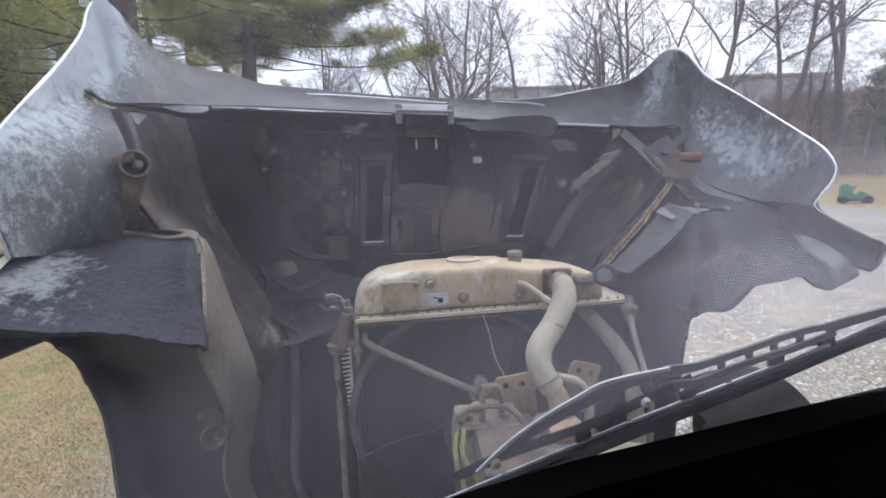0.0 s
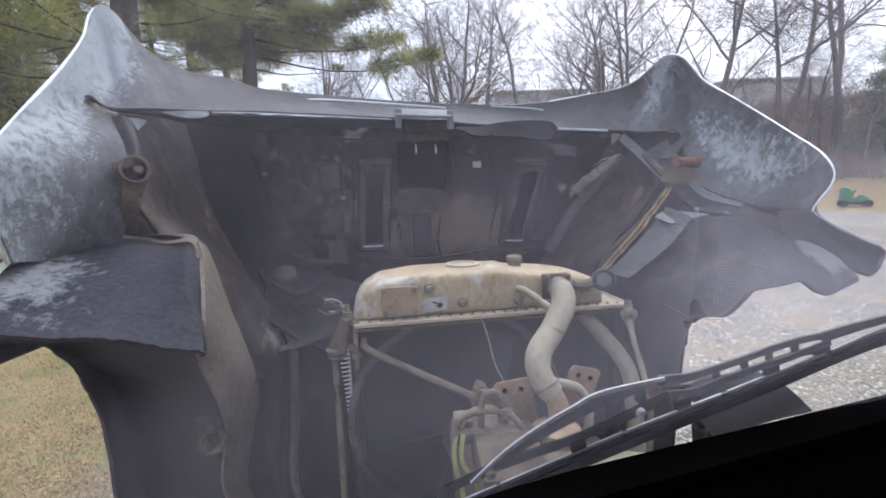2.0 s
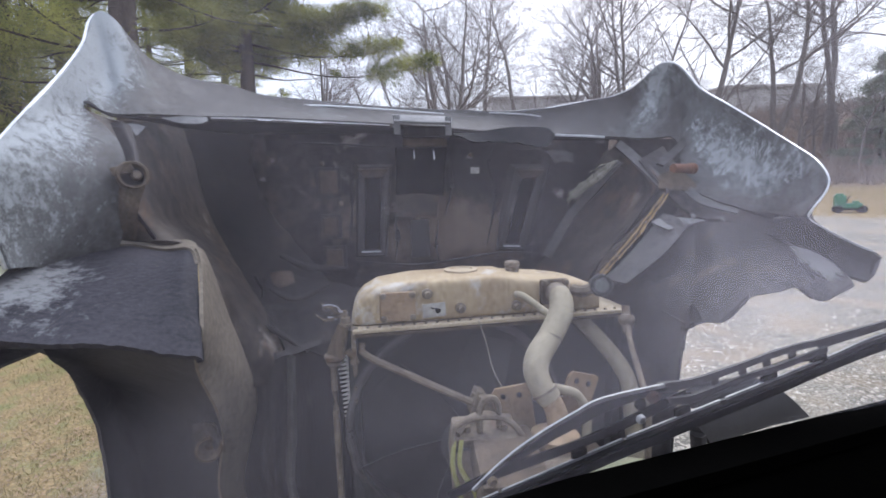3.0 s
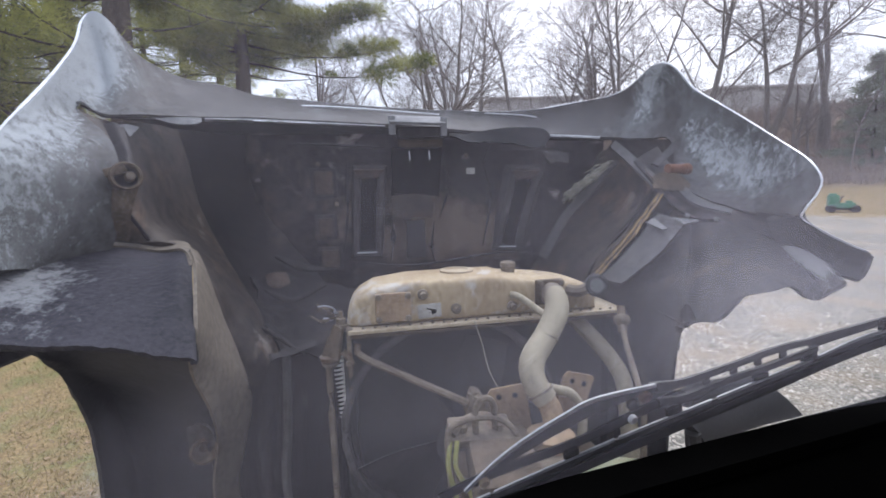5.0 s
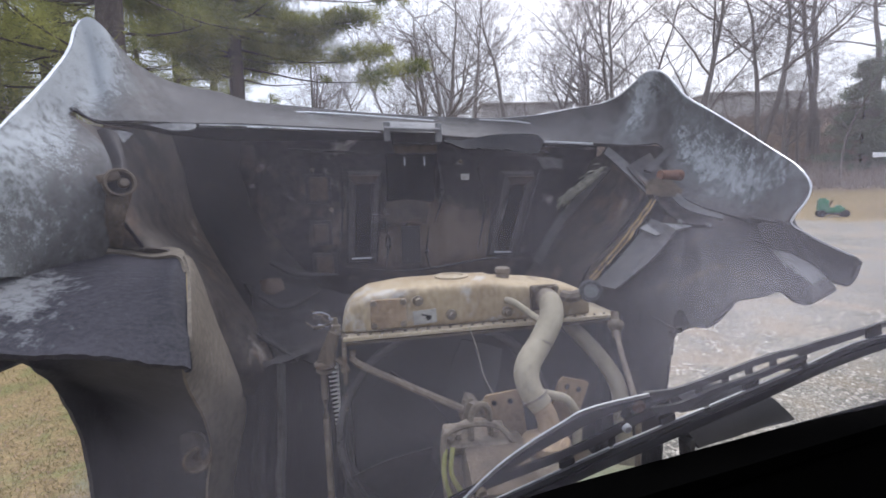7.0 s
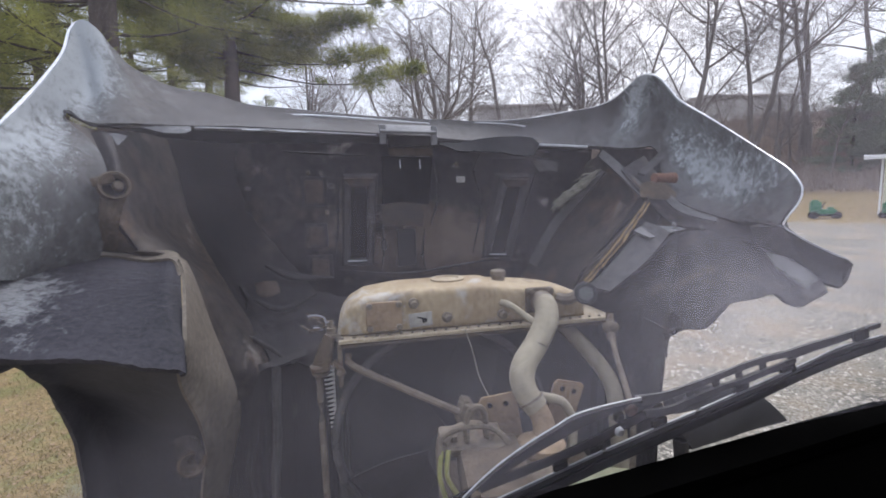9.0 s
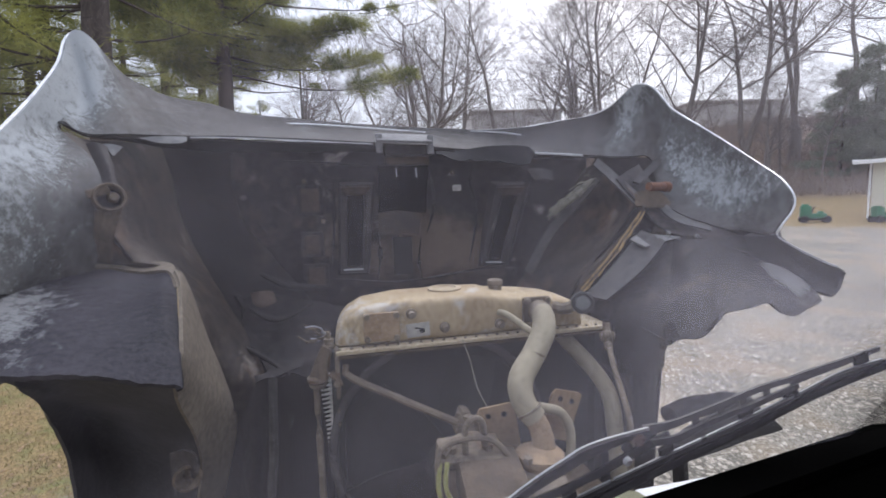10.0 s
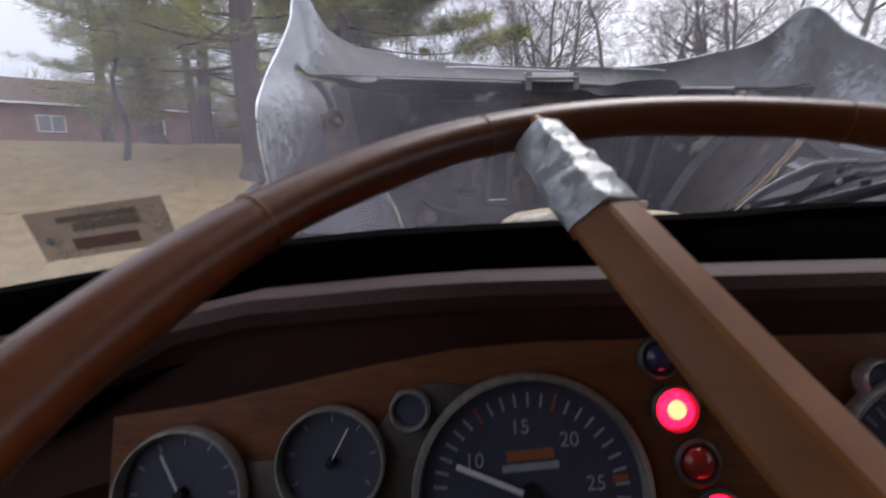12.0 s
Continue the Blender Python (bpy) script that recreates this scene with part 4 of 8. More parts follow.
    part("fender_rim", loft([(-1.126, 1.115, 2.215), (-1.175, 1.08, 2.158), (-1.224, 1.07, 2.113), (-1.268, 1.068, 2.065), (-1.283, 1.068, 2.03)], [(-1.15, 1.03, 2.1), (-1.17, 1.03, 2.075), (-1.2, 1.035, 2.04), (-1.245, 1.04, 2.0), (-1.277, 1.05, 1.985)], 24, 6, (-0.012, -0.01, 0), 0.012, 0.002), M["cream"], h, "cream painted outer fender")
    # black disc laid on the rim, painted shade of a hole
    part("fender_hole", lathe([(0, 0.002), (0.006, 0.002), (0.007, 0), (0, 0)], (-1.218, 1.035, 2.078), (0.2, -1, 0.3), 12), M["black"], h, "black disc as the shade of a bolt hole")
    part("fender_outer", loft([(-1.126, 1.12, 2.215), (-1.224, 1.08, 2.113), (-1.283, 1.075, 2.03), (-1.29, 1.1, 1.97), (-1.25, 1.2, 1.95)], [(-1.13, 1.9, 2.3), (-1.26, 1.9, 2.2), (-1.32, 1.9, 2.1), (-1.33, 1.9, 2.0), (-1.28, 1.9, 1.9)], 20, 10, (0, 0, 0), 0.008, 0.002), M["shell_black"], h)
    part("fender_lip", tube([(-1.165, 1.03, 2.062), (-1.2, 1.035, 2.032), (-1.245, 1.045, 1.99), (-1.278, 1.06, 1.965)], 0.012, 16, 8), M["black"], h)
    # dark aprons and rumpled pieces between the housing and the radiator
    part("apron", patch([[(-0.8, 1.5, 1.828), (-0.82, 1.5, 1.634), (-0.848, 1.5, 1.366), (-0.77, 1.5, 1.15)], [(-0.73, 1.5, 1.754), (-0.743, 1.5, 1.584), (-0.76, 1.5, 1.35), (-0.69, 1.5, 1.15)], [(-0.702, 1.51, 1.813), (-0.701, 1.48, 1.589), (-0.712, 1.48, 1.356), (-0.65, 1.5, 1.15)], [(-0.669, 1.52, 1.819), (-0.68, 1.53, 1.558), (-0.697, 1.53, 1.316), (-0.61, 1.52, 1.15)]], 6, 20, 0.008, 0.006, 15.0), M["soot_scuffed"], h, "dark scuffed splash apron")
    part("apron", patch([[(-0.677, 1.53, 1.812), (-0.686, 1.54, 1.553), (-0.702, 1.54, 1.31), (-0.6, 1.54, 1.15)],
                                 [(-0.614, 1.56, 1.804), (-0.626, 1.58, 1.521), (-0.642, 1.58, 1.269), (-0.55, 1.58, 1.15)],
                                 [(-0.525, 1.6, 1.8), (-0.545, 1.62, 1.487), (-0.56, 1.62, 1.224), (-0.45, 1.62, 1.15)],
                                 [(-0.238, 1.72, 1.726), (-0.252, 1.72, 1.386), (-0.263, 1.72, 1.095), (-0.2, 1.72, 1.15)]], 6, 20, 0.008, 0.006, 16.0), M["soot_scuffed"], h, "dark scuffed splash apron")
    # added dark sheet that closes the gap beside the radiator
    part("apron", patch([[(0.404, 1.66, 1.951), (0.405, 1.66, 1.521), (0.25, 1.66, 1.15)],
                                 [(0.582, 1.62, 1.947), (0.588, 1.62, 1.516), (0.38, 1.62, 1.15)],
                                 [(0.668, 1.54, 1.867), (0.702, 1.54, 1.538), (0.5, 1.52, 1.15)]], 6, 12, 0.008, 0.004, 36.0), M["soot_shade"], h, "dark sheet closing the side gap")
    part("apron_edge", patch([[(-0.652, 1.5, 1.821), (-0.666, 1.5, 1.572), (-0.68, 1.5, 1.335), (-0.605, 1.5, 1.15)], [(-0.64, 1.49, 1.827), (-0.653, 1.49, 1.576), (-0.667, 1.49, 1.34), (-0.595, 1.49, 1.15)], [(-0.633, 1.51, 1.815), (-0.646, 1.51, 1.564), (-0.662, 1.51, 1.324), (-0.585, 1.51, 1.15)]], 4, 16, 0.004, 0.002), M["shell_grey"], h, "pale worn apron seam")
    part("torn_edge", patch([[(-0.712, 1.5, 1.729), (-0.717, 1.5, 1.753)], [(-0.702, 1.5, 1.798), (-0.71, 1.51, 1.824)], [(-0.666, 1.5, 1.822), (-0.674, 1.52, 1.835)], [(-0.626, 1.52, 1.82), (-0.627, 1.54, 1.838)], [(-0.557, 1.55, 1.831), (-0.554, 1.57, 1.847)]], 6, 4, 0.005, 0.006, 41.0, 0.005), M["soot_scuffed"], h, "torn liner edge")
    # sooty liner, its low-lying shade painted into the same near-black
    part("lower_shelf", patch([[(-0.744, 1.62, 1.906), (-0.802, 1.85, 2.0), (-0.845, 2.0, 2.068)], [(-0.686, 1.58, 1.854), (-0.706, 1.78, 1.92), (-0.727, 1.98, 2.016)], [(-0.628, 1.54, 1.822), (-0.626, 1.7, 1.892), (-0.618, 1.95, 1.99)], [(-0.557, 1.54, 1.815), (-0.525, 1.66, 1.873), (-0.468, 1.9, 1.965)], [(-0.486, 1.56, 1.78), (-0.428, 1.7, 1.83), (-0.331, 1.9, 1.931)]], 8, 18, 0.01, 0.03, 14.0), M["soot_shade"], h, "rumpled sooty liner")
    for a, b, c, r in (((-0.745, 1.75, 1.995), (-0.642, 1.7, 1.961), (-0.521, 1.72, 2.007), 0.012), ((-0.757, 1.6, 1.913), (-0.673, 1.56, 1.869), (-0.592, 1.53, 1.813), 0.009), ((-0.734, 1.95, 2.093), (-0.624, 1.93, 2.042), (-0.466, 1.93, 2.027), 0.016)):
        part("liner_roll", tube([a, b, c], [r * 0.5, r, r * 0.8, r * 0.4], 20, 8), M["soot_scuffed"], h, "rolled liner edge")
    part("rag", patch([[(-0.741, 1.8, 2.05), (-0.734, 1.78, 2.01)], [(-0.707, 1.78, 2.062), (-0.702, 1.75, 1.996)], [(-0.674, 1.8, 2.049), (-0.666, 1.78, 2.009)]], 5, 6, 0.006, 0.012, 50.0), M["pad_brown"], h, "crumpled dusty scrap")
    # wheel housing on the far side
    sheet = [[(0.624, 1.44, 2.204), (0.553, 1.44, 2.114), (0.446, 1.43, 2.02), (0.489, 1.46, 1.818), (0.574, 1.5, 1.526), (0.43, 1.5, 1.2)],
                                 [(0.686, 1.43, 2.206), (0.608, 1.36, 2.082), (0.518, 1.3, 1.961), (0.525, 1.32, 1.809), (0.574, 1.38, 1.584), (0.46, 1.4, 1.2)],
                                 [(0.729, 1.42, 2.209), (0.638, 1.32, 2.101), (0.528, 1.22, 2.007), (0.492, 1.19, 1.902), (0.532, 1.24, 1.713), (0.48, 1.3, 1.2)],
                                 [(0.758, 1.41, 2.211), (0.658, 1.3, 2.107), (0.531, 1.165, 2.028), (0.421, 1.04, 1.975), (0.467, 1.12, 1.774), (0.5, 1.2, 1.2)]]
    # beyond the wheel the sheet ends in a free edge that is only turned under
    for rib in [[(0.765, 1.405, 2.211), (0.669, 1.295, 2.105), (0.536, 1.155, 2.03), (0.415, 1.02, 1.983)],
                                 [(0.777, 1.36, 2.213), (0.648, 1.2, 2.118), (0.529, 1.08, 2.047), (0.457, 1.01, 1.994)],
                                 [(0.795, 1.33, 2.216), (0.709, 1.2, 2.132), (0.595, 1.08, 2.058), (0.505, 1.0, 1.996)],
                                 [(0.806, 1.31, 2.213), (0.733, 1.19, 2.132), (0.625, 1.07, 2.074), (0.553, 1.0, 2.032)],
                                 [(0.818, 1.29, 2.208), (0.766, 1.17, 2.136), (0.695, 1.08, 2.092), (0.591, 1.005, 2.053)],
                                 [(0.84, 1.26, 2.192), (0.803, 1.16, 2.137), (0.75, 1.08, 2.093), (0.675, 1.01, 2.059)],
                                 [(0.865, 1.23, 2.175), (0.845, 1.15, 2.135), (0.809, 1.08, 2.092), (0.746, 1.02, 2.063)],
                                 [(0.873, 1.2, 2.165, 0.3), (0.865, 1.13, 2.124, 0.5), (0.833, 1.06, 2.078, 0.3), (0.777, 1.0, 2.035)],
                                 [(0.902, 1.18, 2.163, 0.6), (0.904, 1.11, 2.124, 1.0), (0.88, 1.05, 2.076, 0.7), (0.818, 1.0, 2.028)],
                                 [(0.919, 1.16, 2.154, 0.5), (0.934, 1.1, 2.112, 0.9), (0.925, 1.05, 2.073, 0.5), (0.865, 1.0, 2.044)],
                                 [(0.939, 1.14, 2.136), (0.943, 1.09, 2.103), (0.946, 1.05, 2.072), (0.901, 1.0, 2.059)]]:
        x, y, z = rib[-1][:3]
        sheet.append(rib + [(x, y + 0.006, z - 0.006), (x, y + 0.014, z - 0.006)])
    part("wheel_housing", patch(sheet, 6, 40, 0.006, 0.003, 7.0), M["housing_grey"], h, "scuffed dusty black wheel housing")
    part("pale_plate", patch([[(0.591, 1.42, 2.215), (0.61, 1.36, 2.193)], [(0.639, 1.43, 2.23), (0.672, 1.37, 2.201)], [(0.704, 1.41, 2.227), (0.73, 1.385, 2.209)], [(0.769, 1.385, 2.218), (0.769, 1.38, 2.214)]], 5, 5, 0.004, 0.002, 42.0), M["grey_sheet"], h, "bare grey sheet piece")
    part("fender_end", patch([[(0.858, 1.21, 2.231), (0.866, 1.2, 2.196), (0.871, 1.19, 2.157)], [(0.875, 1.16, 2.233), (0.894, 1.15, 2.181), (0.918, 1.14, 2.128)], [(0.866, 1.11, 2.24), (0.923, 1.12, 2.165), (0.947, 1.1, 2.08)], [(0.876, 1.1, 2.223), (0.957, 1.12, 2.137), (0.965, 1.08, 2.065)], [(0.941, 1.09, 2.186), (1.011, 1.11, 2.109), (0.986, 1.06, 2.054)], [(1.032, 1.08, 2.143), (1.051, 1.09, 2.093), (1.006, 1.05, 2.049)], [(1.056, 1.07, 2.135), (1.072, 1.08, 2.093), (1.027, 1.05, 2.056)], [(1.073, 1.06, 2.116), (1.069, 1.06, 2.096), (1.044, 1.05, 2.072)]], 5, 12, 0.01, 0.003, 9.0), M["inner_black"], h, "black fender end")
    # pale tube paints the highlight on the fender edge
    part("edge_highlight", tube([(0.864, 1.108, 2.24), (0.873, 1.098, 2.223), (0.938, 1.088, 2.186), (1.03, 1.078, 2.144), (1.051, 1.068, 2.135)], 0.003, 30, 6), M["spine"], h, "worn fender edge with painted highlight")
    part("corner_lump", patch([[(0.873, 1.22, 2.23), (0.864, 1.2, 2.199)], [(0.894, 1.2, 2.238), (0.884, 1.17, 2.201)], [(0.907, 1.17, 2.246), (0.887, 1.14, 2.213)], [(0.881, 1.12, 2.249), (0.879, 1.11, 2.227)]], 5, 6, 0.006, 0.006, 43.0), M["shell_grey"], h, "torn grey fibreglass lump")
    part("fender_outer", loft([(0.88, 1.12, 2.239), (0.966, 1.11, 2.181), (1.082, 1.09, 2.127), (1.112, 1.09, 2.098)], [(0.96, 1.9, 2.3), (1.05, 1.9, 2.2), (1.12, 1.9, 2.1), (1.13, 1.9, 2.05)], 20, 10, (0, 0, 0), 0.008, 0.002), M["shell_black"], h)
    # moulded vent frames on the lining
    for out, inn in (([(-0.409, 2.467), (-0.253, 2.465), (-0.291, 2.054), (-0.431, 2.058)], [(-0.374, 2.414), (-0.302, 2.415), (-0.324, 2.092), (-0.392, 2.093)]), ([(0.29, 2.457), (0.46, 2.455), (0.349, 2.054), (0.206, 2.059)], [(0.339, 2.399), (0.414, 2.398), (0.321, 2.085), (0.257, 2.089)])):
        v = part("vent_frame", ring_frame(out, inn, 2.04, 1.995, 2.05), M["shell_black"], h, "moulded dark grey vent frame")
        (a, b, c, d) = [Vector((x, 2.0, z)) for x, z in inn]
        up = Vector((0, 0, 0.03))
        part("vent_cap", patch([[a + up + Vector((-0.03, -0.012, 0)), a + Vector((0, 0.012, -0.004))], [a.lerp(b, 0.5) + up + Vector((0, -0.022, 0)), a.lerp(b, 0.5) + Vector((0, 0.012, -0.004))], [b + up + Vector((0.03, -0.012, 0)), b + Vector((0, 0.012, -0.004))]], 5, 4, 0.006, 0.001), M["pad_brown"], v, "dusty brown vent hood")
        part("vent_lip", tube([d + Vector((-0.012, -0.006, -0.008)), c + Vector((0.004, -0.006, -0.008))], 0.0035, 6, 6), M["spine"], v, "bright lip")
        # black sheet that paints the shade inside the vent
        part("vent_shade", box(((b - a).length * 1.15, 0.01, (a - d).length * 1.02), Matrix.Translation((a + b + c + d) / 4 + Vector((0, 0.016, 0))) @ Matrix.Rotation(math.atan2(a.x - d.x, a.z - d.z), 4, "Y"), 0.002), M["dash_and_shade_black"], v, "black sheet as shade in the vent opening")
    # latch pocket in the middle of the rear edge
    latch = part("latch_block", box((0.225, 0.1, 0.012), Matrix.Translation((-0.14, 1.87, 2.63)) @ pose(0, 0, 0, 24, 1.5, 0), 0.004), M["grey_sheet"], h, "pale grey latch cover")
    for at in ((-0.241, 1.845, 2.606), (-0.033, 1.845, 2.602)):
        part("ear", box((0.026, 0.014, 0.075), at, 0.005), M["grey_sheet"], latch)
    part("latch_face", box((0.2, 0.05, 0.045), (-0.115, 1.91, 2.586), 0.006), M["soot_scuffed"], latch, "dark latch housing")
    part("latch_bar", box((0.19, 0.02, 0.045), (-0.114, 1.96, 2.554), 0.006), M["rust"], latch, "rusty latch bar")
    # curved black sheet, painted shade of the pocket
    part("pocket_shade", patch([[(-0.237, 1.985, 2.534), (-0.245, 1.99, 2.328)], [(-0.124, 2.02, 2.536), (-0.132, 2.02, 2.324)], [(-0.016, 1.985, 2.532), (-0.034, 1.99, 2.322)]], 6, 10, 0.006, 0.004, 44.0), M["dash_and_shade_black"], latch, "black sheet as shade in the latch pocket")
    for top, foot in (((-0.164, 1.96, 2.516), (-0.162, 1.955, 2.478)), ((-0.078, 1.96, 2.516), (-0.076, 1.955, 2.477))):
        part("latch_pin", tube([top, foot], 0.0028, 4, 6), M["chrome"], latch)
    part("latch_plate", patch([[(-0.245, 1.995, 2.328), (-0.243, 2.0, 2.233)], [(-0.156, 1.99, 2.335), (-0.159, 1.995, 2.235)], [(-0.054, 1.995, 2.322), (-0.067, 2.0, 2.226)]], 5, 6, 0.006, 0.004, 45.0), M["side_panel"], h, "pale dusty plate")
    # dark block painted as the shade of a slot
    part("slot_shade", box((0.085, 0.012, 0.17), (-0.142, 2.0, 2.133), 0.02), M["soot_shade"], h, "dark block as shade in a slot")
    for pts in ([(-0.248, 2.0, 2.233), (-0.243, 2.0, 2.133), (-0.257, 2.0, 2.037)], [(-0.057, 2.0, 2.213), (-0.071, 2.0, 2.098), (-0.055, 2.0, 2.019)]):
        part("stiffener", tube(pts, [0.006, 0.014, 0.006], 12, 8, None, True, 0.4), M["shell_black"], h, "moulded stiffening rib")
    for pts, r in (([(-0.006, 2.0, 2.501), (0.005, 1.99, 2.351), (-0.03, 2.0, 2.225)], 0.012), ([(-0.427, 2.01, 2.483), (-0.438, 2.01, 2.24), (-0.462, 2.01, 2.068)], 0.009), ([(-0.644, 2.0, 2.559), (-0.463, 2.0, 2.548), (-0.262, 2.0, 2.538)], 0.01), ([(0.234, 1.99, 2.586), (0.182, 2.0, 2.474), (0.211, 2.0, 2.319), (0.169, 2.0, 2.085)], 0.011), ([(0.486, 2.0, 2.47), (0.428, 2.0, 2.287), (0.355, 2.0, 2.048)], 0.012), ([(-0.443, 2.0, 2.048), (-0.146, 2.0, 2.015), (0.228, 2.0, 2.05), (0.426, 2.0, 2.039)], 0.01)):
        part("stiffener", tube([Vector(p) + Vector((0, 0.008, 0)) for p in pts], [r * 0.3, r, r, r * 0.3], 24, 8, None, True, 0.5), M["shell_panel"], h, "moulded stiffening rib")
    for x, z, w, k in ((-0.53, 2.39, 0.075, 0.1), (-0.53, 2.2, 0.06, 0.08), (-0.52, 2.06, 0.07, 0.08)):
        part("pad", box((w, 0.02, k), (x, 2.022, z), 0.006), M["pad_brown"], h, "rust stained pad")
        part("pad_frame", box((w + 0.035, 0.012, k + 0.03), (x, 2.03, z), 0.005), M["shell_black"], h)
    part("spot_plate", box((0.04, 0.006, 0.028), (0.115, 2.0, 2.43), 0.004), M["paper"], h, "small pale plate")
    part("spot_plate", patch([[(0.444, 1.97, 2.507), (0.482, 1.96, 2.454)], [(0.485, 1.95, 2.51), (0.509, 1.94, 2.46)], [(0.566, 1.96, 2.5), (0.561, 1.95, 2.453)]], 5, 5, 0.004, 0.006, 46.0), M["shell_grey"], h, "torn pale fibreglass scrap")
    for x, z in ((-0.55, 2.47), (0.28, 2.3), (-0.15, 2.22), (-0.48, 2.3), (0.1, 2.5)):
        part("bolt", lathe([(0, 0.012), (0.008, 0.011), (0.01, 0), (0, 0)], (x, 2.012, z), (0, -1, 0), 8), M["dust_metal"], h)
    for at, ax in (((-1.134, 1.4, 2.216), (0, -0.6, 1)), ((-1.181, 1.36, 2.209), (0.3, -0.6, 1)), ((0.743, 1.41, 2.231), (0, -1, 0.4)), ((0.788, 1.33, 2.22), (0, -1, 0.5)), ((0.902, 1.16, 2.239), (0, -1, 0.5))):
        part("bolt", lathe([(0, 0.008), (0.006, 0.0075), (0.0085, 0.004), (0.0095, 0), (0, 0)], at, ax, 10), M["grey_sheet"], h)
    part("torn_seal", patch([[(0.001, 1.9, 2.578), (0.004, 1.89, 2.567)], [(0.09, 1.89, 2.581), (0.093, 1.86, 2.54)], [(0.187, 1.88, 2.594), (0.167, 1.86, 2.54)], [(0.289, 1.88, 2.601), (0.264, 1.85, 2.529)], [(0.4, 1.88, 2.599), (0.384, 1.86, 2.519)], [(0.449, 1.9, 2.575), (0.436, 1.89, 2.556)]], 6, 8, 0.006, 0.006, 47.0, 0.006), M["black"], h, "torn black rubber seal")
    # braces and hinge pieces
    part("brace", patch([[(0.679, 1.78, 2.452), (0.693, 1.76, 2.436)], [(0.612, 1.86, 2.346), (0.629, 1.84, 2.323)], [(0.533, 1.95, 2.218), (0.557, 1.93, 2.197)], [(0.44, 2.0, 2.03), (0.475, 1.98, 2.011)]], 8, 4, 0.012, 0.002), M["shell_grey"], h, "grey diagonal brace")
    part("frayed_wrap", tube([(0.656, 1.76, 2.444), (0.606, 1.8, 2.382), (0.565, 1.86, 2.335), (0.536, 1.9, 2.305)], [0.006, 0.011, 0.015, 0.006], 18, 10), M["fibre"], h, "frayed pale fibre wrap")
    bm = bmesh.new()
    rng = random.Random(3)
    p0, p1 = Vector((0.535, 1.87, 2.315)), Vector((0.655, 1.75, 2.45))
    for k in range(160):
        a0 = p0.lerp(p1, rng.random() ** 1.3) + Vector((rng.gauss(0, 0.007), rng.gauss(0, 0.007), rng.gauss(0, 0.007)))
        d0 = (p0 - p1).normalized() * rng.uniform(0.02, 0.06) + Vector((rng.gauss(0, 0.009), rng.gauss(0, 0.008), rng.gauss(0, 0.01)))
        tube([a0, a0 + d0 * 0.5 + Vector((0, 0, 0.004)), a0 + d0], 0.0015, 3, 4, bm)
    part("frayed_threads", bm, M["fibre"], h, "loose pale fibres")
    # added dark sheet that closes the gap behind the plywood edge
    part("side_backing", patch([[(0.679, 1.52, 2.324), (0.775, 1.5, 2.279)], [(0.575, 1.52, 2.194), (0.681, 1.5, 2.155)], [(0.449, 1.52, 2.063), (0.565, 1.5, 2.016)], [(0.42, 1.53, 2.009), (0.531, 1.5, 1.943)]], 5, 4, 0.008, 0.002), M["soot_shade"], h)
    for k in range(4):
        a = [Vector(p) + Vector((0.0035 * k, -0.004 * k, -0.003 * k)) for p in ((0.636, 1.425, 2.319), (0.574, 1.425, 2.245), (0.49, 1.425, 2.149), (0.395, 1.425, 2.051))]
        b = [p + Vector((0.005, -0.002, -0.004)) for p in a]
        part("wood_strip", loft(a, b, 40, 2, (0, 0, 0), 0.003, 0.0045, 4.0 + 3 * k, 0.006), M["ply" if k % 2 else "rust"], h, "splintered plywood edge")
    part("grey_sheet", patch([[(0.641, 1.43, 2.246), (0.652, 1.385, 2.235), (0.662, 1.33, 2.213)], [(0.57, 1.43, 2.161), (0.578, 1.385, 2.143), (0.586, 1.33, 2.127)], [(0.499, 1.43, 2.092), (0.507, 1.385, 2.082), (0.514, 1.33, 2.074)], [(0.42, 1.43, 2.028), (0.431, 1.385, 2.025), (0.439, 1.33, 2.026)]], 6, 8, 0.005, 0.003, 6.0), M["shell_grey"], h, "bare grey sheet strip")
    part("corner_brace", patch([[(0.694, 1.78, 2.528), (0.673, 1.78, 2.5)], [(0.728, 1.68, 2.444), (0.702, 1.68, 2.417)], [(0.737, 1.54, 2.353), (0.706, 1.54, 2.324)]], 6, 4, 0.014, 0.002), M["shell_grey"], h, "grey corner brace")
    part("corner_brace", patch([[(0.906, 1.64, 2.512), (0.879, 1.65, 2.522)], [(0.826, 1.62, 2.45), (0.802, 1.63, 2.466)], [(0.761, 1.6, 2.411), (0.738, 1.61, 2.421)]], 6, 4, 0.01, 0.002), M["shell_grey"], h, "grey corner brace")
    part("hinge_pipe", lathe([(0.0, 0), (0.017, 0), (0.0175, 0.07), (0.02, 0.073), (0.02, 0.094), (0.014, 0.094), (0.014, 0.02), (0.0, 0.02)], (0.728, 1.5, 2.4), (1, 0.1, -0.02)), M["rust_red"], h, "rust red pipe stub")
    part("hinge_plate", patch([[(0.69, 1.53, 2.371), (0.665, 1.5, 2.329)], [(0.718, 1.51, 2.386), (0.71, 1.49, 2.323)], [(0.784, 1.5, 2.368), (0.764, 1.48, 2.315)], [(0.813, 1.49, 2.335), (0.794, 1.48, 2.308)]], 5, 5, 0.006, 0.008, 48.0), M["rust"], h, "rusty hinge plate")
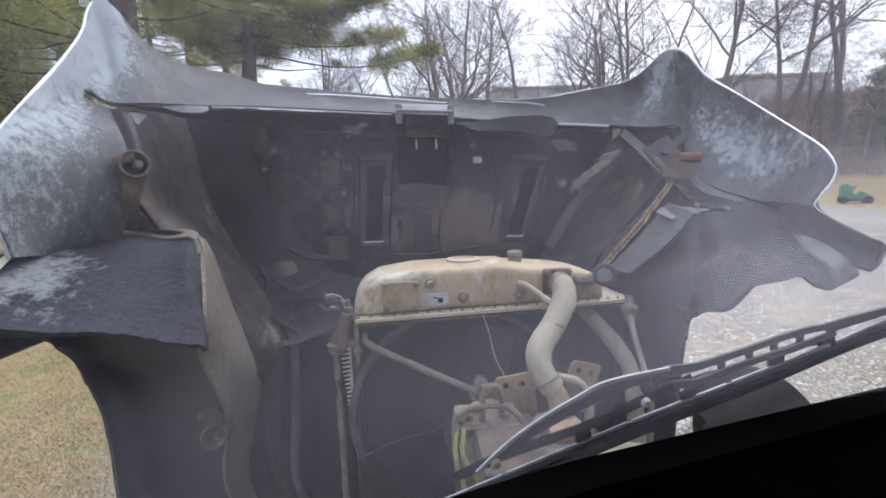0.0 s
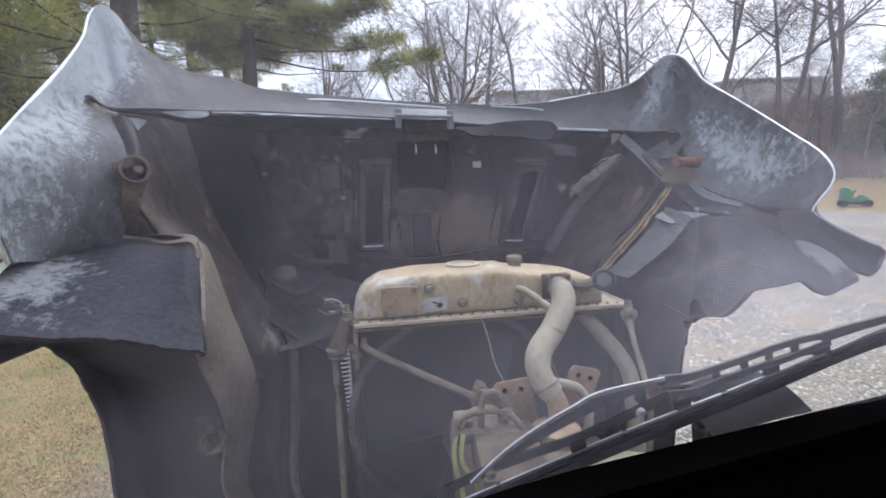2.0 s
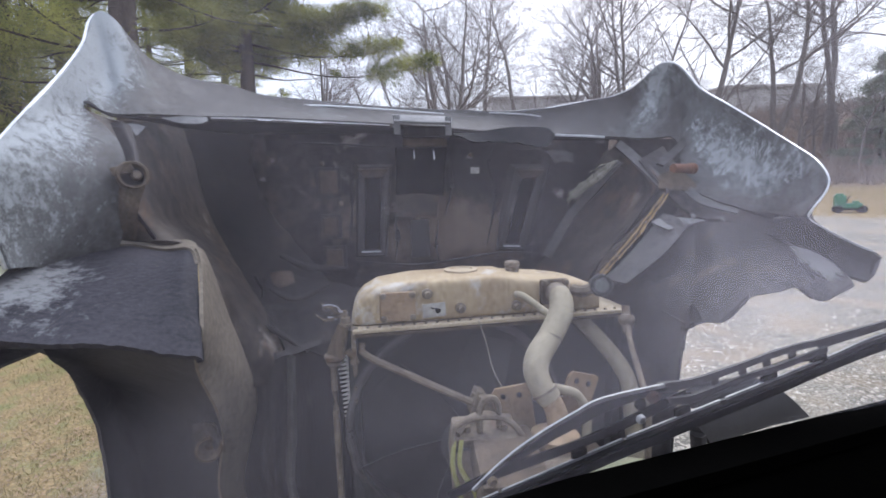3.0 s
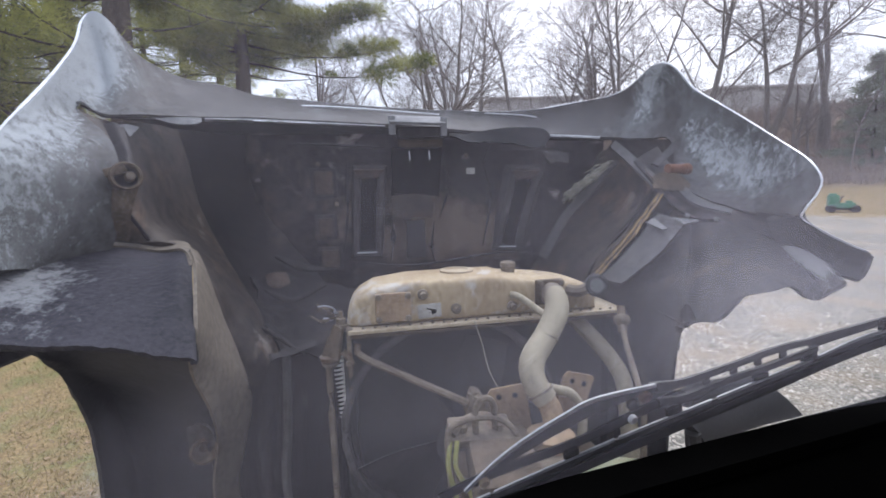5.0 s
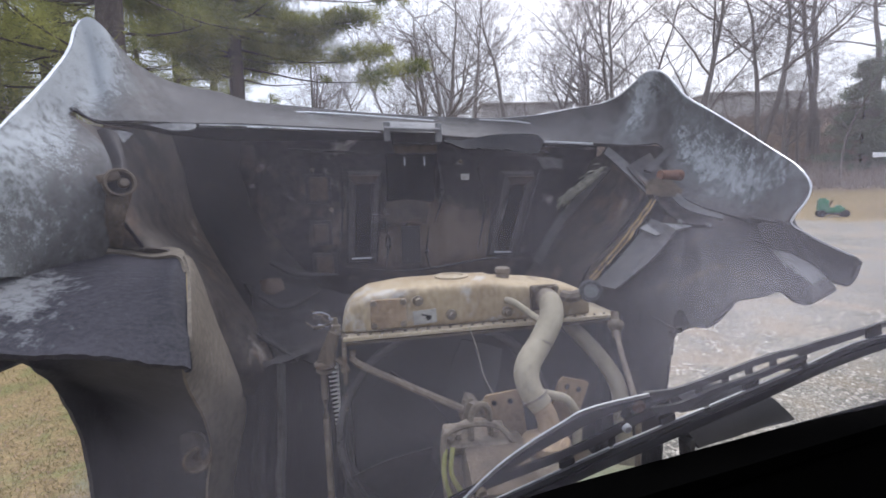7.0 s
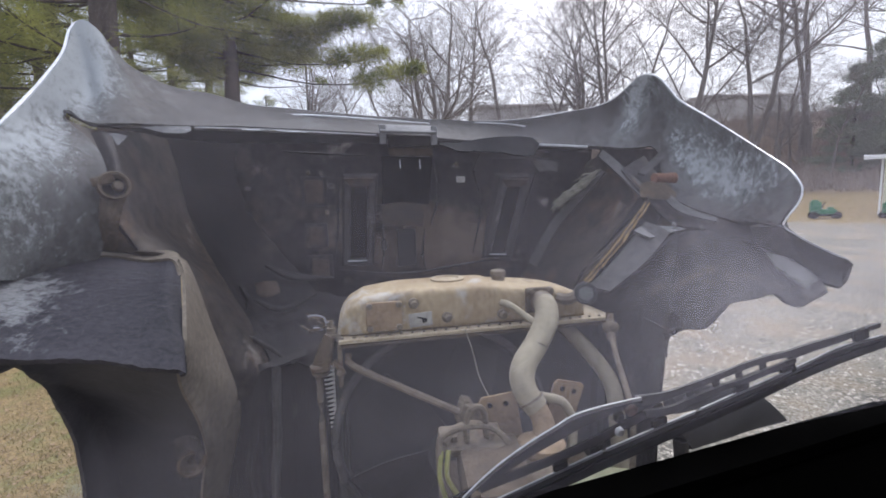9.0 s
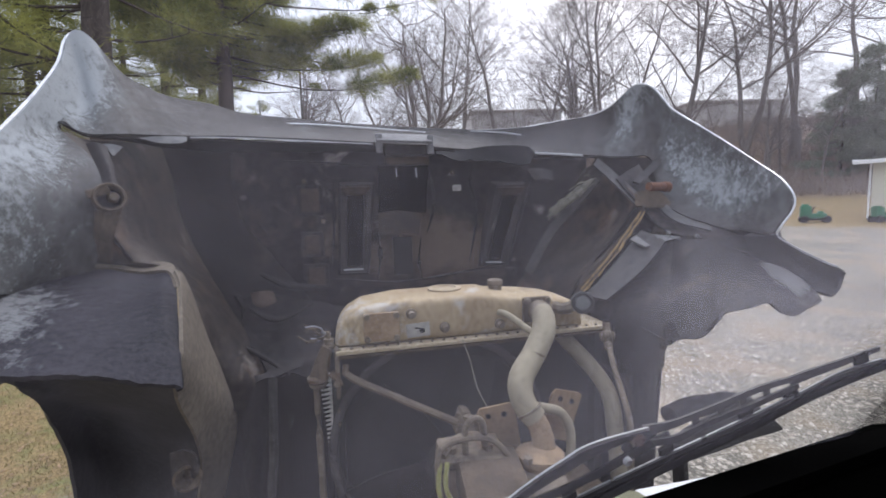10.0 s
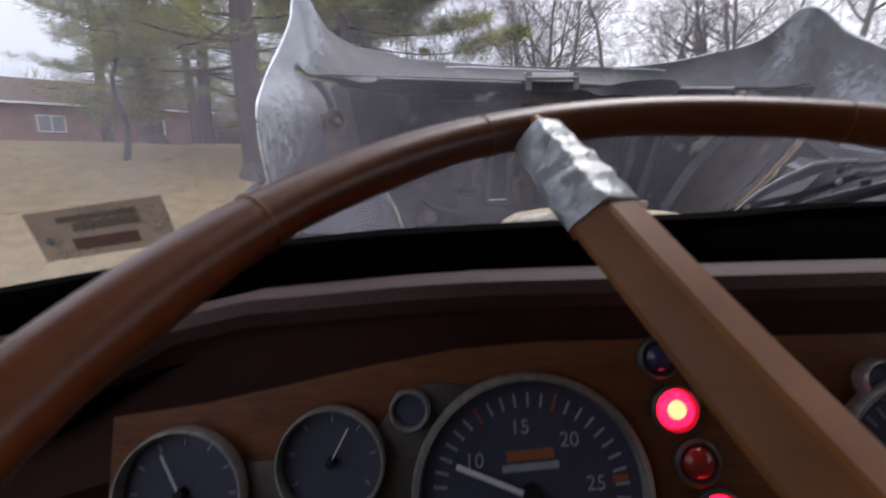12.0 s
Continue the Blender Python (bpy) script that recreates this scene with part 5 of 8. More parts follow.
    part("corner_strip", patch([[(0.779, 1.5, 2.351), (0.758, 1.49, 2.322)], [(0.805, 1.45, 2.3), (0.785, 1.44, 2.274)], [(0.834, 1.4, 2.267), (0.818, 1.39, 2.252)], [(0.86, 1.34, 2.248), (0.846, 1.33, 2.237)]], 6, 3, 0.006, 0.002), M["frame_grey"], h, "pale grey corner strip")
    ring = part("hinge_ring", lathe([(0.027, -0.04), (0.036, -0.04), (0.038, 0.012), (0.035, 0.018), (0.03, 0.016), (0.028, 0.006), (0.027, -0.04)], (-0.986, 1.37, 2.4), (0.6, -1, 0.15)), M["rust"], h, "rusty hinge bushing")
    # dark disc inside the ring paints the bore's shade
    part("bore", lathe([(0, -0.02), (0.0275, -0.02), (0.0275, -0.03), (0, -0.03)], (-0.986, 1.37, 2.4), (0.6, -1, 0.15)), M["soot_shade"], ring, "dark disc as the shade of the bore")
    part("bolt", lathe([(0.0, 0.002), (0.01, 0.0), (0.013, -0.006), (0.013, -0.03), (0.0, -0.03)], (-0.976, 1.372, 2.403), (0.6, -1, 0.15), 16), M["dust_metal"], ring, "pale bolt end")
    part("lug", box((0.05, 0.02, 0.022), Matrix.Translation((-1.005, 1.36, 2.415)) @ pose(0, 0, 0, 0, -14, 20), 0.005), M["rust"], ring)
    part("hinge_bracket", patch([[(-1.022, 1.38, 2.375), (-1.038, 1.39, 2.32), (-1.069, 1.42, 2.258)], [(-0.987, 1.36, 2.368), (-1.008, 1.37, 2.312), (-1.044, 1.42, 2.242)], [(-0.965, 1.37, 2.373), (-0.992, 1.38, 2.308), (-1.031, 1.44, 2.231)]], 5, 10, 0.01, 0.006, 49.0), M["rust"], h, "rusty hinge bracket")
    part("hinge_arm", patch([[(-1.089, 1.5, 2.557), (-1.03, 1.43, 2.464), (-1.013, 1.4, 2.424)], [(-1.056, 1.49, 2.559), (-1.004, 1.42, 2.478), (-0.983, 1.38, 2.433)], [(-1.037, 1.5, 2.549), (-0.995, 1.43, 2.471), (-0.978, 1.4, 2.431)]], 5, 10, 0.01, 0.003), M["soot_shade"], h, "bent dark hinge arm")
    part("gusset", tube([(-1.002, 1.4, 2.298), (-0.991, 1.42, 2.263), (-0.979, 1.44, 2.225)], 0.006, 10, 6), M["soot_shade"], h, "dark gusset edge")
    return h


build_hood()


# ---- chassis, engine bay ----
def build_chassis():
    c = thing("truck_chassis", (0, 0.4, 0), "dark steel truck chassis with front wheels on the gravel", "truck")
    for x in (-0.42, 0.42):
        part("frame_rail", box((0.08, 4.4, 0.24), (x, 0.1, 1.0), 0.008), M["black"], c)
    part("front_axle", tube([(-1.0, 1.3, 0.52), (-0.5, 1.3, 0.5), (0.5, 1.3, 0.5), (1.0, 1.3, 0.52)], 0.06, 12, 8), M["black"], c)
    part("cross_member", box((0.9, 0.12, 0.2), (0, 2.2, 1.0), 0.01), M["black"], c)
    for x in (-0.42, 0.42):
        part("spring_pack", box((0.08, 1.2, 0.36), (x, 1.3, 0.72), 0.02), M["black"], c)
    for x in (-1.0, 1.0):
        tyre = part("tyre", lathe([(0.28, -0.12), (0.46, -0.13), (0.515, -0.1), (0.52, 0), (0.515, 0.1), (0.46, 0.13), (0.28, 0.12)], (x, 1.3, 0.515), (1, 0, 0), 40), M["black"], c)
        part("rim", lathe([(0.0, -0.04), (0.12, -0.08), (0.28, -0.1), (0.285, 0.1), (0.12, 0.06), (0.0, 0.05)], (x, 1.3, 0.515), (1, 0, 0), 32), M["dust_metal"], tyre)
    return c


def build_radiator():
    r = thing("radiator", (0, 1.42, 1.12), "dusty brass-topped truck radiator with black fan shroud", "radiator")
    # rounded header tank, lower towards one end
    bm = bmesh.new()
    rows = []
    xs = [-0.437, -0.432, -0.42, -0.4, -0.355, -0.25, -0.05, 0.04, 0.06, 0.2, 0.28, 0.325, 0.342, 0.347]
    tops = [1.972, 1.995, 2.02, 2.042, 2.066, 2.08, 2.082, 2.08, 2.072, 2.058, 2.044, 2.03, 2.012, 1.97]
    ends = [0.74, 0.8, 0.88, 0.95, 1, 1, 1, 1, 1, 1, 1, 0.97, 0.92, 0.88]
    for x, top, end in zip(xs, tops, ends):
        row = []
        for k in range(40):
            a = 2 * math.pi * k / 40
            ca, sa = math.cos(a), math.sin(a)
            y = 1.42 + 0.105 * end * math.copysign(abs(ca) ** 0.28, ca)
            mid, half = (top + 1.95) / 2, (top - 1.95) / 2
            z = mid + half * math.copysign(abs(sa) ** 0.32, sa)
            row.append((x + 0.003 * noise.noise((x * 9, y * 9, z * 9)), y, z))
        rows.append(row)
    vs = add_grid(bm, rows, True)
    bm.faces.new(vs[0]), bm.faces.new(vs[-1])
    tank = part("header_tank", bm, M["tank"], r, "dusty brown header tank")
    part("seam_flange", box((0.87, 0.255, 0.012), (0.0, 1.422, 1.945), 0.003), M["flange"], r)
    part("seam_flange", box((0.86, 0.25, 0.01), (0.0, 1.425, 1.931), 0.003), M["rust"], r)
    head = lathe([(0.0, 0.005), (0.0045, 0.0045), (0.0055, 0.0), (0.0, 0.0)], r.location, (0, 0, 1), 6)
    first = part("bolt", head, M["dust_metal"], r)
    first.location = Vector((-0.425, 1.31, 1.951)) - r.location
    for i in range(1, 26):
        share("bolt", first.data, Matrix.Translation(Vector((-0.425 + i * 0.034, 1.31, 1.951)) - r.location), r)
    for i in range(5):
        share("bolt", first.data, Matrix.Translation(Vector((-0.422, 1.345 + i * 0.042, 1.951)) - r.location), r)
    for i in range(6):
        share("bolt", first.data, Matrix.Translation(Vector((-0.435, 1.305, 1.935 - i * 0.04)) - r.location) @ Matrix.Rotation(radians(90), 4, "X"), r)
    cover = part("cover_plate", box((0.105, 0.012, 0.085), (-0.302, 1.313, 2.008), 0.006), M["bracket_tan"], r, "dusty tan cover plate")
    for x, z in ((-0.345, 2.042), (-0.26, 2.042), (-0.345, 1.975), (-0.26, 1.975)):
        part("bolt", lathe([(0.0, 0.012), (0.009, 0.011), (0.01, 0), (0, 0)], (x, 1.308, z), (0, -1, 0), 6), M["dust_metal"], cover)
    label = part("paper_label", box((0.07, 0.004, 0.042), pose(-0.195, 1.3135, 1.989, 0, -3, 0), 0.001), M["paper"], r, "worn white paper label")
    part("print_bar", box((0.03, 0.002, 0.004), pose(-0.19, 1.3105, 1.993, 0, 14, 0), 0), M["black"], label)
    part("print_bar", box((0.014, 0.002, 0.012), pose(-0.184, 1.3105, 1.986, 0, -20, 0), 0), M["black"], label)
    for x, z in ((-0.215, 2.04), (-0.115, 1.99), (0.06, 1.985)):
        part("stud", lathe([(0, 0.028), (0.009, 0.028), (0.01, 0.012), (0.016, 0.01), (0.016, 0), (0, 0)], (x, 1.316, z), (0, -1, 0), 10), M["dust_metal"], r)
    part("filler_cap", lathe([(0, 0.02), (0.02, 0.02), (0.025, 0.017), (0.026, 0.005), (0.022, 0), (0.022, -0.03), (0, -0.03)], (0.092, 1.44, 2.082), (0, 0, 1), 20), M["dust_metal"], r)
    part("cover_ring", lathe([(0.055, 0), (0.055, 0.008), (0.04, 0.01), (0.036, 0.004), (0, 0.004)], (-0.085, 1.435, 2.079), (0, 0, 1), 28), M["flange"], r)
    neck = part("hose_neck", box((0.09, 0.018, 0.08), (0.18, 1.308, 2.022), 0.01), M["rust"], r, "rusty outlet flange")
    part("elbow", tube([(0.18, 1.31, 2.015), (0.182, 1.285, 2.022), (0.178, 1.262, 2.016)], 0.033, 8, 16), M["dust_metal"], neck)
    for x, z in ((0.147, 2.052), (0.213, 2.052), (0.213, 1.992)):
        part("bolt", lathe([(0.0, 0.014), (0.009, 0.012), (0.01, 0), (0, 0)], (x, 1.3, z), (0, -1, 0), 6), M["dust_metal"], neck)
    sight = part("sight_glass", lathe([(0.026, 0.018), (0.028, 0.022), (0.033, 0.02), (0.035, 0.012), (0.035, -0.012), (0.02, -0.02), (0, -0.02)], (0.318, 1.27, 2.04), (-0.45, -1, 0.2), 24), M["ring_black"], r, "round dark-rimmed sight glass")
    part("lens", lathe([(0, 0.019), (0.022, 0.018), (0.0275, 0.017), (0, 0.014)], (0.318, 1.27, 2.04), (-0.45, -1, 0.2), 24), M["dial_grey"], sight)
    part("fitting", tube([(0.25, 1.32, 2.02), (0.27, 1.29, 2.02), (0.3, 1.28, 2.035)], 0.018, 8, 8), M["dust_metal"], r)
    # core, side channels and shroud
    part("core", box((0.84, 0.1, 0.86), (0, 1.45, 1.5), 0.004), M["fan_black"], r)
    for x in (-0.44, 0.44):
        part("side_channel", box((0.03, 0.14, 0.8), (x, 1.44, 1.53), 0.005), M["fan_black"], r)
    bm = bmesh.new()
    n = 64
    cx, cz, rad = -0.125, 1.61, 0.338
    rows = []
    for q, y in ((1.0, 1.36), (0.975, 1.345), (0.95, 1.35), (0.94, 1.40)):
        rows.append([(cx + rad * q * math.cos(2 * math.pi * j / n), y, cz + rad * q * math.sin(2 * math.pi * j / n)) for j in range(n)])
    corner = []
    for j in range(n):
        a = 2 * math.pi * j / n
        k = min(0.42 / max(1e-6, abs(math.cos(a))), 0.4 / max(1e-6, abs(math.sin(a))))
        k = max(k, rad * 1.02)
        corner.append((max(-0.455, min(0.43, cx + k * math.cos(a))), 1.385, min(1.925, cz + k * math.sin(a))))
    rows.insert(0, corner)
    add_grid(bm, rows, True)
    part("fan_shroud", bm, M["fan_black"], r, "black fan shroud")
    part("shroud_rim", tube([(cx + rad * math.cos(t), 1.345, cz + rad * math.sin(t)) for t in [radians(-20 + i * 22) for i in range(11)]], 0.012, 60, 8), M["shell_grey"], r)
    part("fin_stack", tube([(-0.493, 1.605, 1.782), (-0.493, 1.605, 1.05)], 0.02, 8, 8), M["black"], r)
    fins = part("fin", box((0.05, 0.03, 0.0075), r.location, 0.002, None, 1), M["fin"], r)
    fins.location = Vector((-0.48, 1.6, 1.772)) - r.location
    for i in range(1, 17):
        share("fin", fins.data, Matrix.Translation(Vector((-0.48, 1.6, 1.772 - i * 0.016)) - r.location) @ Matrix.Diagonal((1 - 0.045 * i, 1, 1, 1)), r)
    # stays
    stay = part("stay_rod", tube([(-0.495, 1.33, 1.885), (-0.495, 1.32, 1.75), (-0.492, 1.3, 1.3)], 0.0095, 10, 10), M["dust_metal"], r, "dusty iron stay rod")
    part("rubber_mount", lathe([(0, -0.012), (0.02, -0.012), (0.026, -0.006), (0.026, 0), (0.02, 0.003), (0.03, 0.008), (0.031, 0.018), (0.022, 0.022), (0.014, 0.026), (0.012, 0.045), (0, 0.045)], (-0.49, 1.33, 1.855), (0, 0, 1), 18), M["dust_metal"], stay)
    part("mount_arm", patch([[(-0.446, 1.31, 1.955), (-0.469, 1.33, 1.964)], [(-0.454, 1.3, 1.912), (-0.484, 1.33, 1.926)], [(-0.462, 1.3, 1.868), (-0.506, 1.33, 1.876)]], 5, 4, 0.01, 0.002), M["rust"], r, "rusty mount bracket")
    part("mount_arm", tube([(-0.453, 1.31, 1.888), (-0.435, 1.3, 1.87), (-0.429, 1.29, 1.853)], [0.014, 0.011, 0.012], 8, 8, None, True, 0.6), M["rust"], r, "rusty bracket tab")
    part("bolt", lathe([(0, 0.01), (0.008, 0.009), (0.009, 0), (0, 0)], (-0.438, 1.29, 1.861), (0.3, -1, 0), 6), M["dust_metal"], r)
    part("mount_ear", outline_prism([(-0.03, -0.11), (0.03, -0.11), (0.03, 0.02), (0.022, 0.032), (-0.02, 0.032), (-0.03, 0.02)], 0.012, pose(-0.44, 1.33, 1.925, 90, 0, 90), 0.003), M["dust_metal"], r)
    part("mount_stud", lathe([(0, 0.05), (0.006, 0.05), (0.007, 0.03), (0.014, 0.028), (0.014, 0.012), (0.02, 0.01), (0.02, 0), (0, 0)], (-0.455, 1.345, 1.95), (0, 0, 1), 10), M["dust_metal"], r)
    stay = part("stay_rod", tube([(0.388, 1.25, 1.948), (0.345, 1.15, 1.888), (0.331, 1.08, 1.818), (0.313, 1.02, 1.753), (0.3, 1.0, 1.55)], 0.008, 16, 10), M["dust_metal"], r, "dusty iron stay rod")
    part("rubber_mount", lathe([(0, -0.03), (0.013, -0.03), (0.013, -0.01), (0.022, 0), (0.025, 0.01), (0.022, 0.02), (0.012, 0.024), (0.012, 0.05), (0, 0.05)], (0.375, 1.22, 1.932), (0.2, 0.5, 1), 18), M["dust_metal"], stay)
    part("bent_stay", tube([(-0.41, 1.33, 1.9), (-0.4, 1.31, 1.87), (-0.25, 1.26, 1.8), (-0.11, 1.21, 1.74)], 0.0105, 16, 8), M["dust_metal"], r, "rusty diagonal brace rod")
    rng = random.Random(8)
    for k in range(7):
        p = Vector((-0.45, 1.37, 1.985))
        pts = [p]
        for q in range(4):
            p = p + Vector((rng.uniform(-0.03, -0.004), rng.uniform(-0.012, 0.02), rng.uniform(-0.018, 0.022)))
            pts.append(p)
        part("wire_tuft", tube(pts, 0.0022, 12, 5), M["dust_metal"] if k % 3 else M["print"], r, "frayed wire ends")
    part("thin_wire", tube([(-0.067, 1.29, 1.956), (-0.05, 1.27, 1.895), (-0.039, 1.24, 1.822), (-0.022, 1.2, 1.777)], 0.0016, 20, 5), M["fibre"], r, "thin loose wire")
    return r


def build_fan():
    f = thing("cooling_fan", (-0.09, 1.25, 1.53), "black engine cooling fan behind the shroud", "fan")
    part("hub", lathe([(0, -0.06), (0.05, -0.06), (0.085, -0.02), (0.09, 0.03), (0, 0.03)], (-0.09, 1.33, 1.53), (0, 1, 0), 24), M["fan_black"], f)
    for k in range(6):
        a = radians(60 * k + 17)
        d = Vector((math.cos(a), 0, math.sin(a)))
        s = Vector((-math.sin(a), 0.35, math.cos(a))).normalized()
        c = Vector((-0.09, 1.37, 1.53))
        part("blade", loft([c + d * 0.07 - s * 0.05, c + d * 0.22 - s * 0.08, c + d * 0.35 - s * 0.075], [c + d * 0.07 + s * 0.05, c + d * 0.22 + s * 0.08, c + d * 0.35 + s * 0.06], 8, 4, (0, 0.012, 0), 0.004, 0.0), M["fan_black"], f)
    part("shaft", tube([(-0.09, 1.3, 1.53), (-0.09, 0.95, 1.53)], 0.05, 6, 14), M["fan_black"], f)
    return f


def build_engine():
    e = thing("engine", (0, 0.85, 1.1), "grimy diesel engine with rusty fittings under the open hood", "engine")
    part("block", box((0.43, 0.75, 0.5), (0.035, 0.83, 1.36), 0.03), M["rust"], e)
    part("head_cover", box((0.24, 0.55, 0.1), (-0.02, 0.78, 1.655), 0.03), M["dust_metal"], e)
    comp = part("compressor_body", box((0.155, 0.2, 0.1), pose(-0.083, 0.98, 1.68, 8, 0, -6), 0.015), M["rust"], e, "rusty flat-topped compressor")
    part("compressor_lid", box((0.16, 0.09, 0.025), pose(-0.115, 1.07, 1.735, 12, 0, -6), 0.008), M["dust_metal"], comp)
    for x, y in ((-0.16, 1.06), (-0.07, 1.05), (-0.12, 1.1)):
        part("bolt", lathe([(0, 0.014), (0.01, 0.013), (0.012, 0), (0, 0)], (x, y, 1.745), (0, 0, 1), 6), M["dust_metal"], comp)
    # outlet housing, plates and hoses
    out = part("thermostat_housing", lathe([(0, 0), (0.05, 0), (0.055, 0.05), (0.06, 0.055), (0.06, 0.07), (0.036, 0.08), (0, 0.085)], (0.055, 1.02, 1.66), (0.02, 0.06, 1), 20), M["rust_orange"], e, "rusty thermostat housing")
    part("elbow", tube([(0.056, 1.064, 1.809), (0.068, 1.05, 1.781), (0.073, 1.04, 1.749), (0.071, 1.03, 1.712)], [0.026, 0.0275, 0.029, 0.031], 16, 18), M["rust_orange"], out, "rusty outlet elbow")
    part("bolt", lathe([(0, 0.016), (0.011, 0.015), (0.012, 0), (0, 0)], (0.01, 0.99, 1.73), (0, 0, 1), 6), M["dust_metal"], out)
    for at, tilt, turn in (((-0.015, 1.13, 1.77), -8, -14), ((0.175, 1.13, 1.785), 22, 12)):
        m = pose(*at, 90, tilt, turn)
        pl = part("bracket_plate", outline_prism([(-0.05, -0.09), (0.05, -0.09), (0.05, 0.045), (0.038, 0.05), (-0.045, 0.045), (-0.055, 0.03)], 0.008, m, 0.002), M["bracket_tan"], e, "dusty tan bracket with two bolt holes")
        for x in (-0.025, 0.018):
            # black discs on both faces paint the shade of the holes
            part("bolt_hole", lathe([(0, 0.0), (0.0075, 0.0), (0.0075, 0.003), (0, 0.003)], m @ Vector((x, 0.022, 0.0075)), m.to_3x3() @ Vector((0, 0, 1)), 12), M["black"], pl)
            part("bolt_hole", lathe([(0, 0.0), (0.0075, 0.0), (0.0075, 0.003), (0, 0.003)], m @ Vector((x, 0.022, 0.0005)), m.to_3x3() @ Vector((0, 0, -1)), 12), M["black"], pl)
    part("tie_rod_bracket", box((0.03, 0.05, 0.07), pose(-0.095, 1.22, 1.74, 0, 20, 0), 0.008), M["dust_metal"], e)
    part("tie_rod_bracket", box((0.02, 0.07, 0.1), pose(-0.075, 1.2, 1.72, 0, -15, 30), 0.006), M["dust_metal"], e)
    for k, pts in enumerate(([(-0.2, 1.02, 1.62), (-0.205, 1.03, 1.74), (-0.19, 1.04, 1.775), (-0.12, 1.05, 1.782), (-0.06, 1.04, 1.77), (-0.02, 1.02, 1.72), (0.0, 1.0, 1.66)],
                             [(-0.13, 1.05, 1.74), (-0.13, 1.05, 1.8), (-0.11, 1.05, 1.83), (-0.085, 1.05, 1.815), (-0.08, 1.05, 1.75)],
                             [(-0.19, 1.04, 1.75), (-0.15, 1.08, 1.765), (-0.09, 1.1, 1.76), (-0.05, 1.1, 1.73)])):
        part("pipe", tube(pts, 0.0085, 26, 8), M["dust_metal"], e, "bent steel pipe")
    for dx in (0, 0.018):
        part("cable", tube([(-0.2 + dx, 1.03, 1.74), (-0.21 + dx, 1.0, 1.69), (-0.195 + dx * 2, 0.98, 1.62), (-0.21 + dx, 0.95, 1.55)], 0.006, 16, 6), M["yellow"], e)
    part("heater_hose", tube([(0.06, 1.07, 1.83), (0.1, 1.08, 1.815), (0.15, 1.09, 1.79), (0.172, 1.08, 1.74), (0.16, 1.06, 1.67)], 0.0125, 22, 10), M["hose"], e, "thin grey heater hose")
    hose = thing("radiator_hose", (0.1, 1.15, 1.75), "thick dusty grey S-shaped upper radiator hose", "hose")
    part("hose_wall", tube([(0.183, 1.3, 2.022), (0.178, 1.255, 2.014), (0.157, 1.21, 1.979), (0.107, 1.17, 1.929), (0.056, 1.13, 1.892), (0.037, 1.1, 1.863), (0.042, 1.075, 1.83), (0.061, 1.06, 1.801)], [0.031, 0.034, 0.035, 0.034, 0.033, 0.034, 0.034, 0.032, 0.031], 52, 20), M["hose"], hose)
    for at, ax in (((0.105, 1.17, 1.926), (-0.4, -0.4, -0.8)), ((0.049, 1.07, 1.819), (0.35, -0.35, -0.7))):
        part("clamp", lathe([(0.033, -0.003), (0.0365, -0.003), (0.0365, 0.003), (0.033, 0.003), (0.033, -0.003)], at, ax, 24), M["dust_metal"], hose)
    low = thing("lower_hose", (0.37, 1.2, 1.6), "dusty grey lower radiator hose", "hose")
    part("hose_wall", tube([(0.285, 1.4, 1.93), (0.305, 1.36, 1.9), (0.338, 1.32, 1.856), (0.373, 1.27, 1.8), (0.385, 1.22, 1.745), (0.376, 1.18, 1.66), (0.37, 1.14, 1.5)], 0.025, 30, 16), M["hose"], low)
    thin = thing("breather_hose", (0.1, 1.25, 1.98), "thin dusty overflow hose from the header tank", "hose")
    part("hose_wall", tube([(0.06, 1.315, 2.02), (0.075, 1.285, 2.018), (0.11, 1.24, 1.99), (0.14, 1.215, 1.96), (0.15, 1.2, 1.9)], 0.0105, 24, 10), M["hose"], thin)
    return e


build_chassis()
build_radiator()
build_fan()
build_engine()


# ---- cab ----
GLASS_LEAN = -0.25


def glass_y(x, z):
    """The split windscreen: two panes that meet at the middle post and lean back."""
    return 0.308 - 0.12 * abs(x) + GLASS_LEAN * (z - 2.17)


def sill_z(x):
    return float(np.interp(x, (-1.05, -0.96, -0.9, -0.78, -0.68, -0.46, -0.36, -0.29, 0.1), (2.125, 2.138, 2.146, 2.163, 2.169, 2.172, 2.173, 2.1775, 2.1775)))


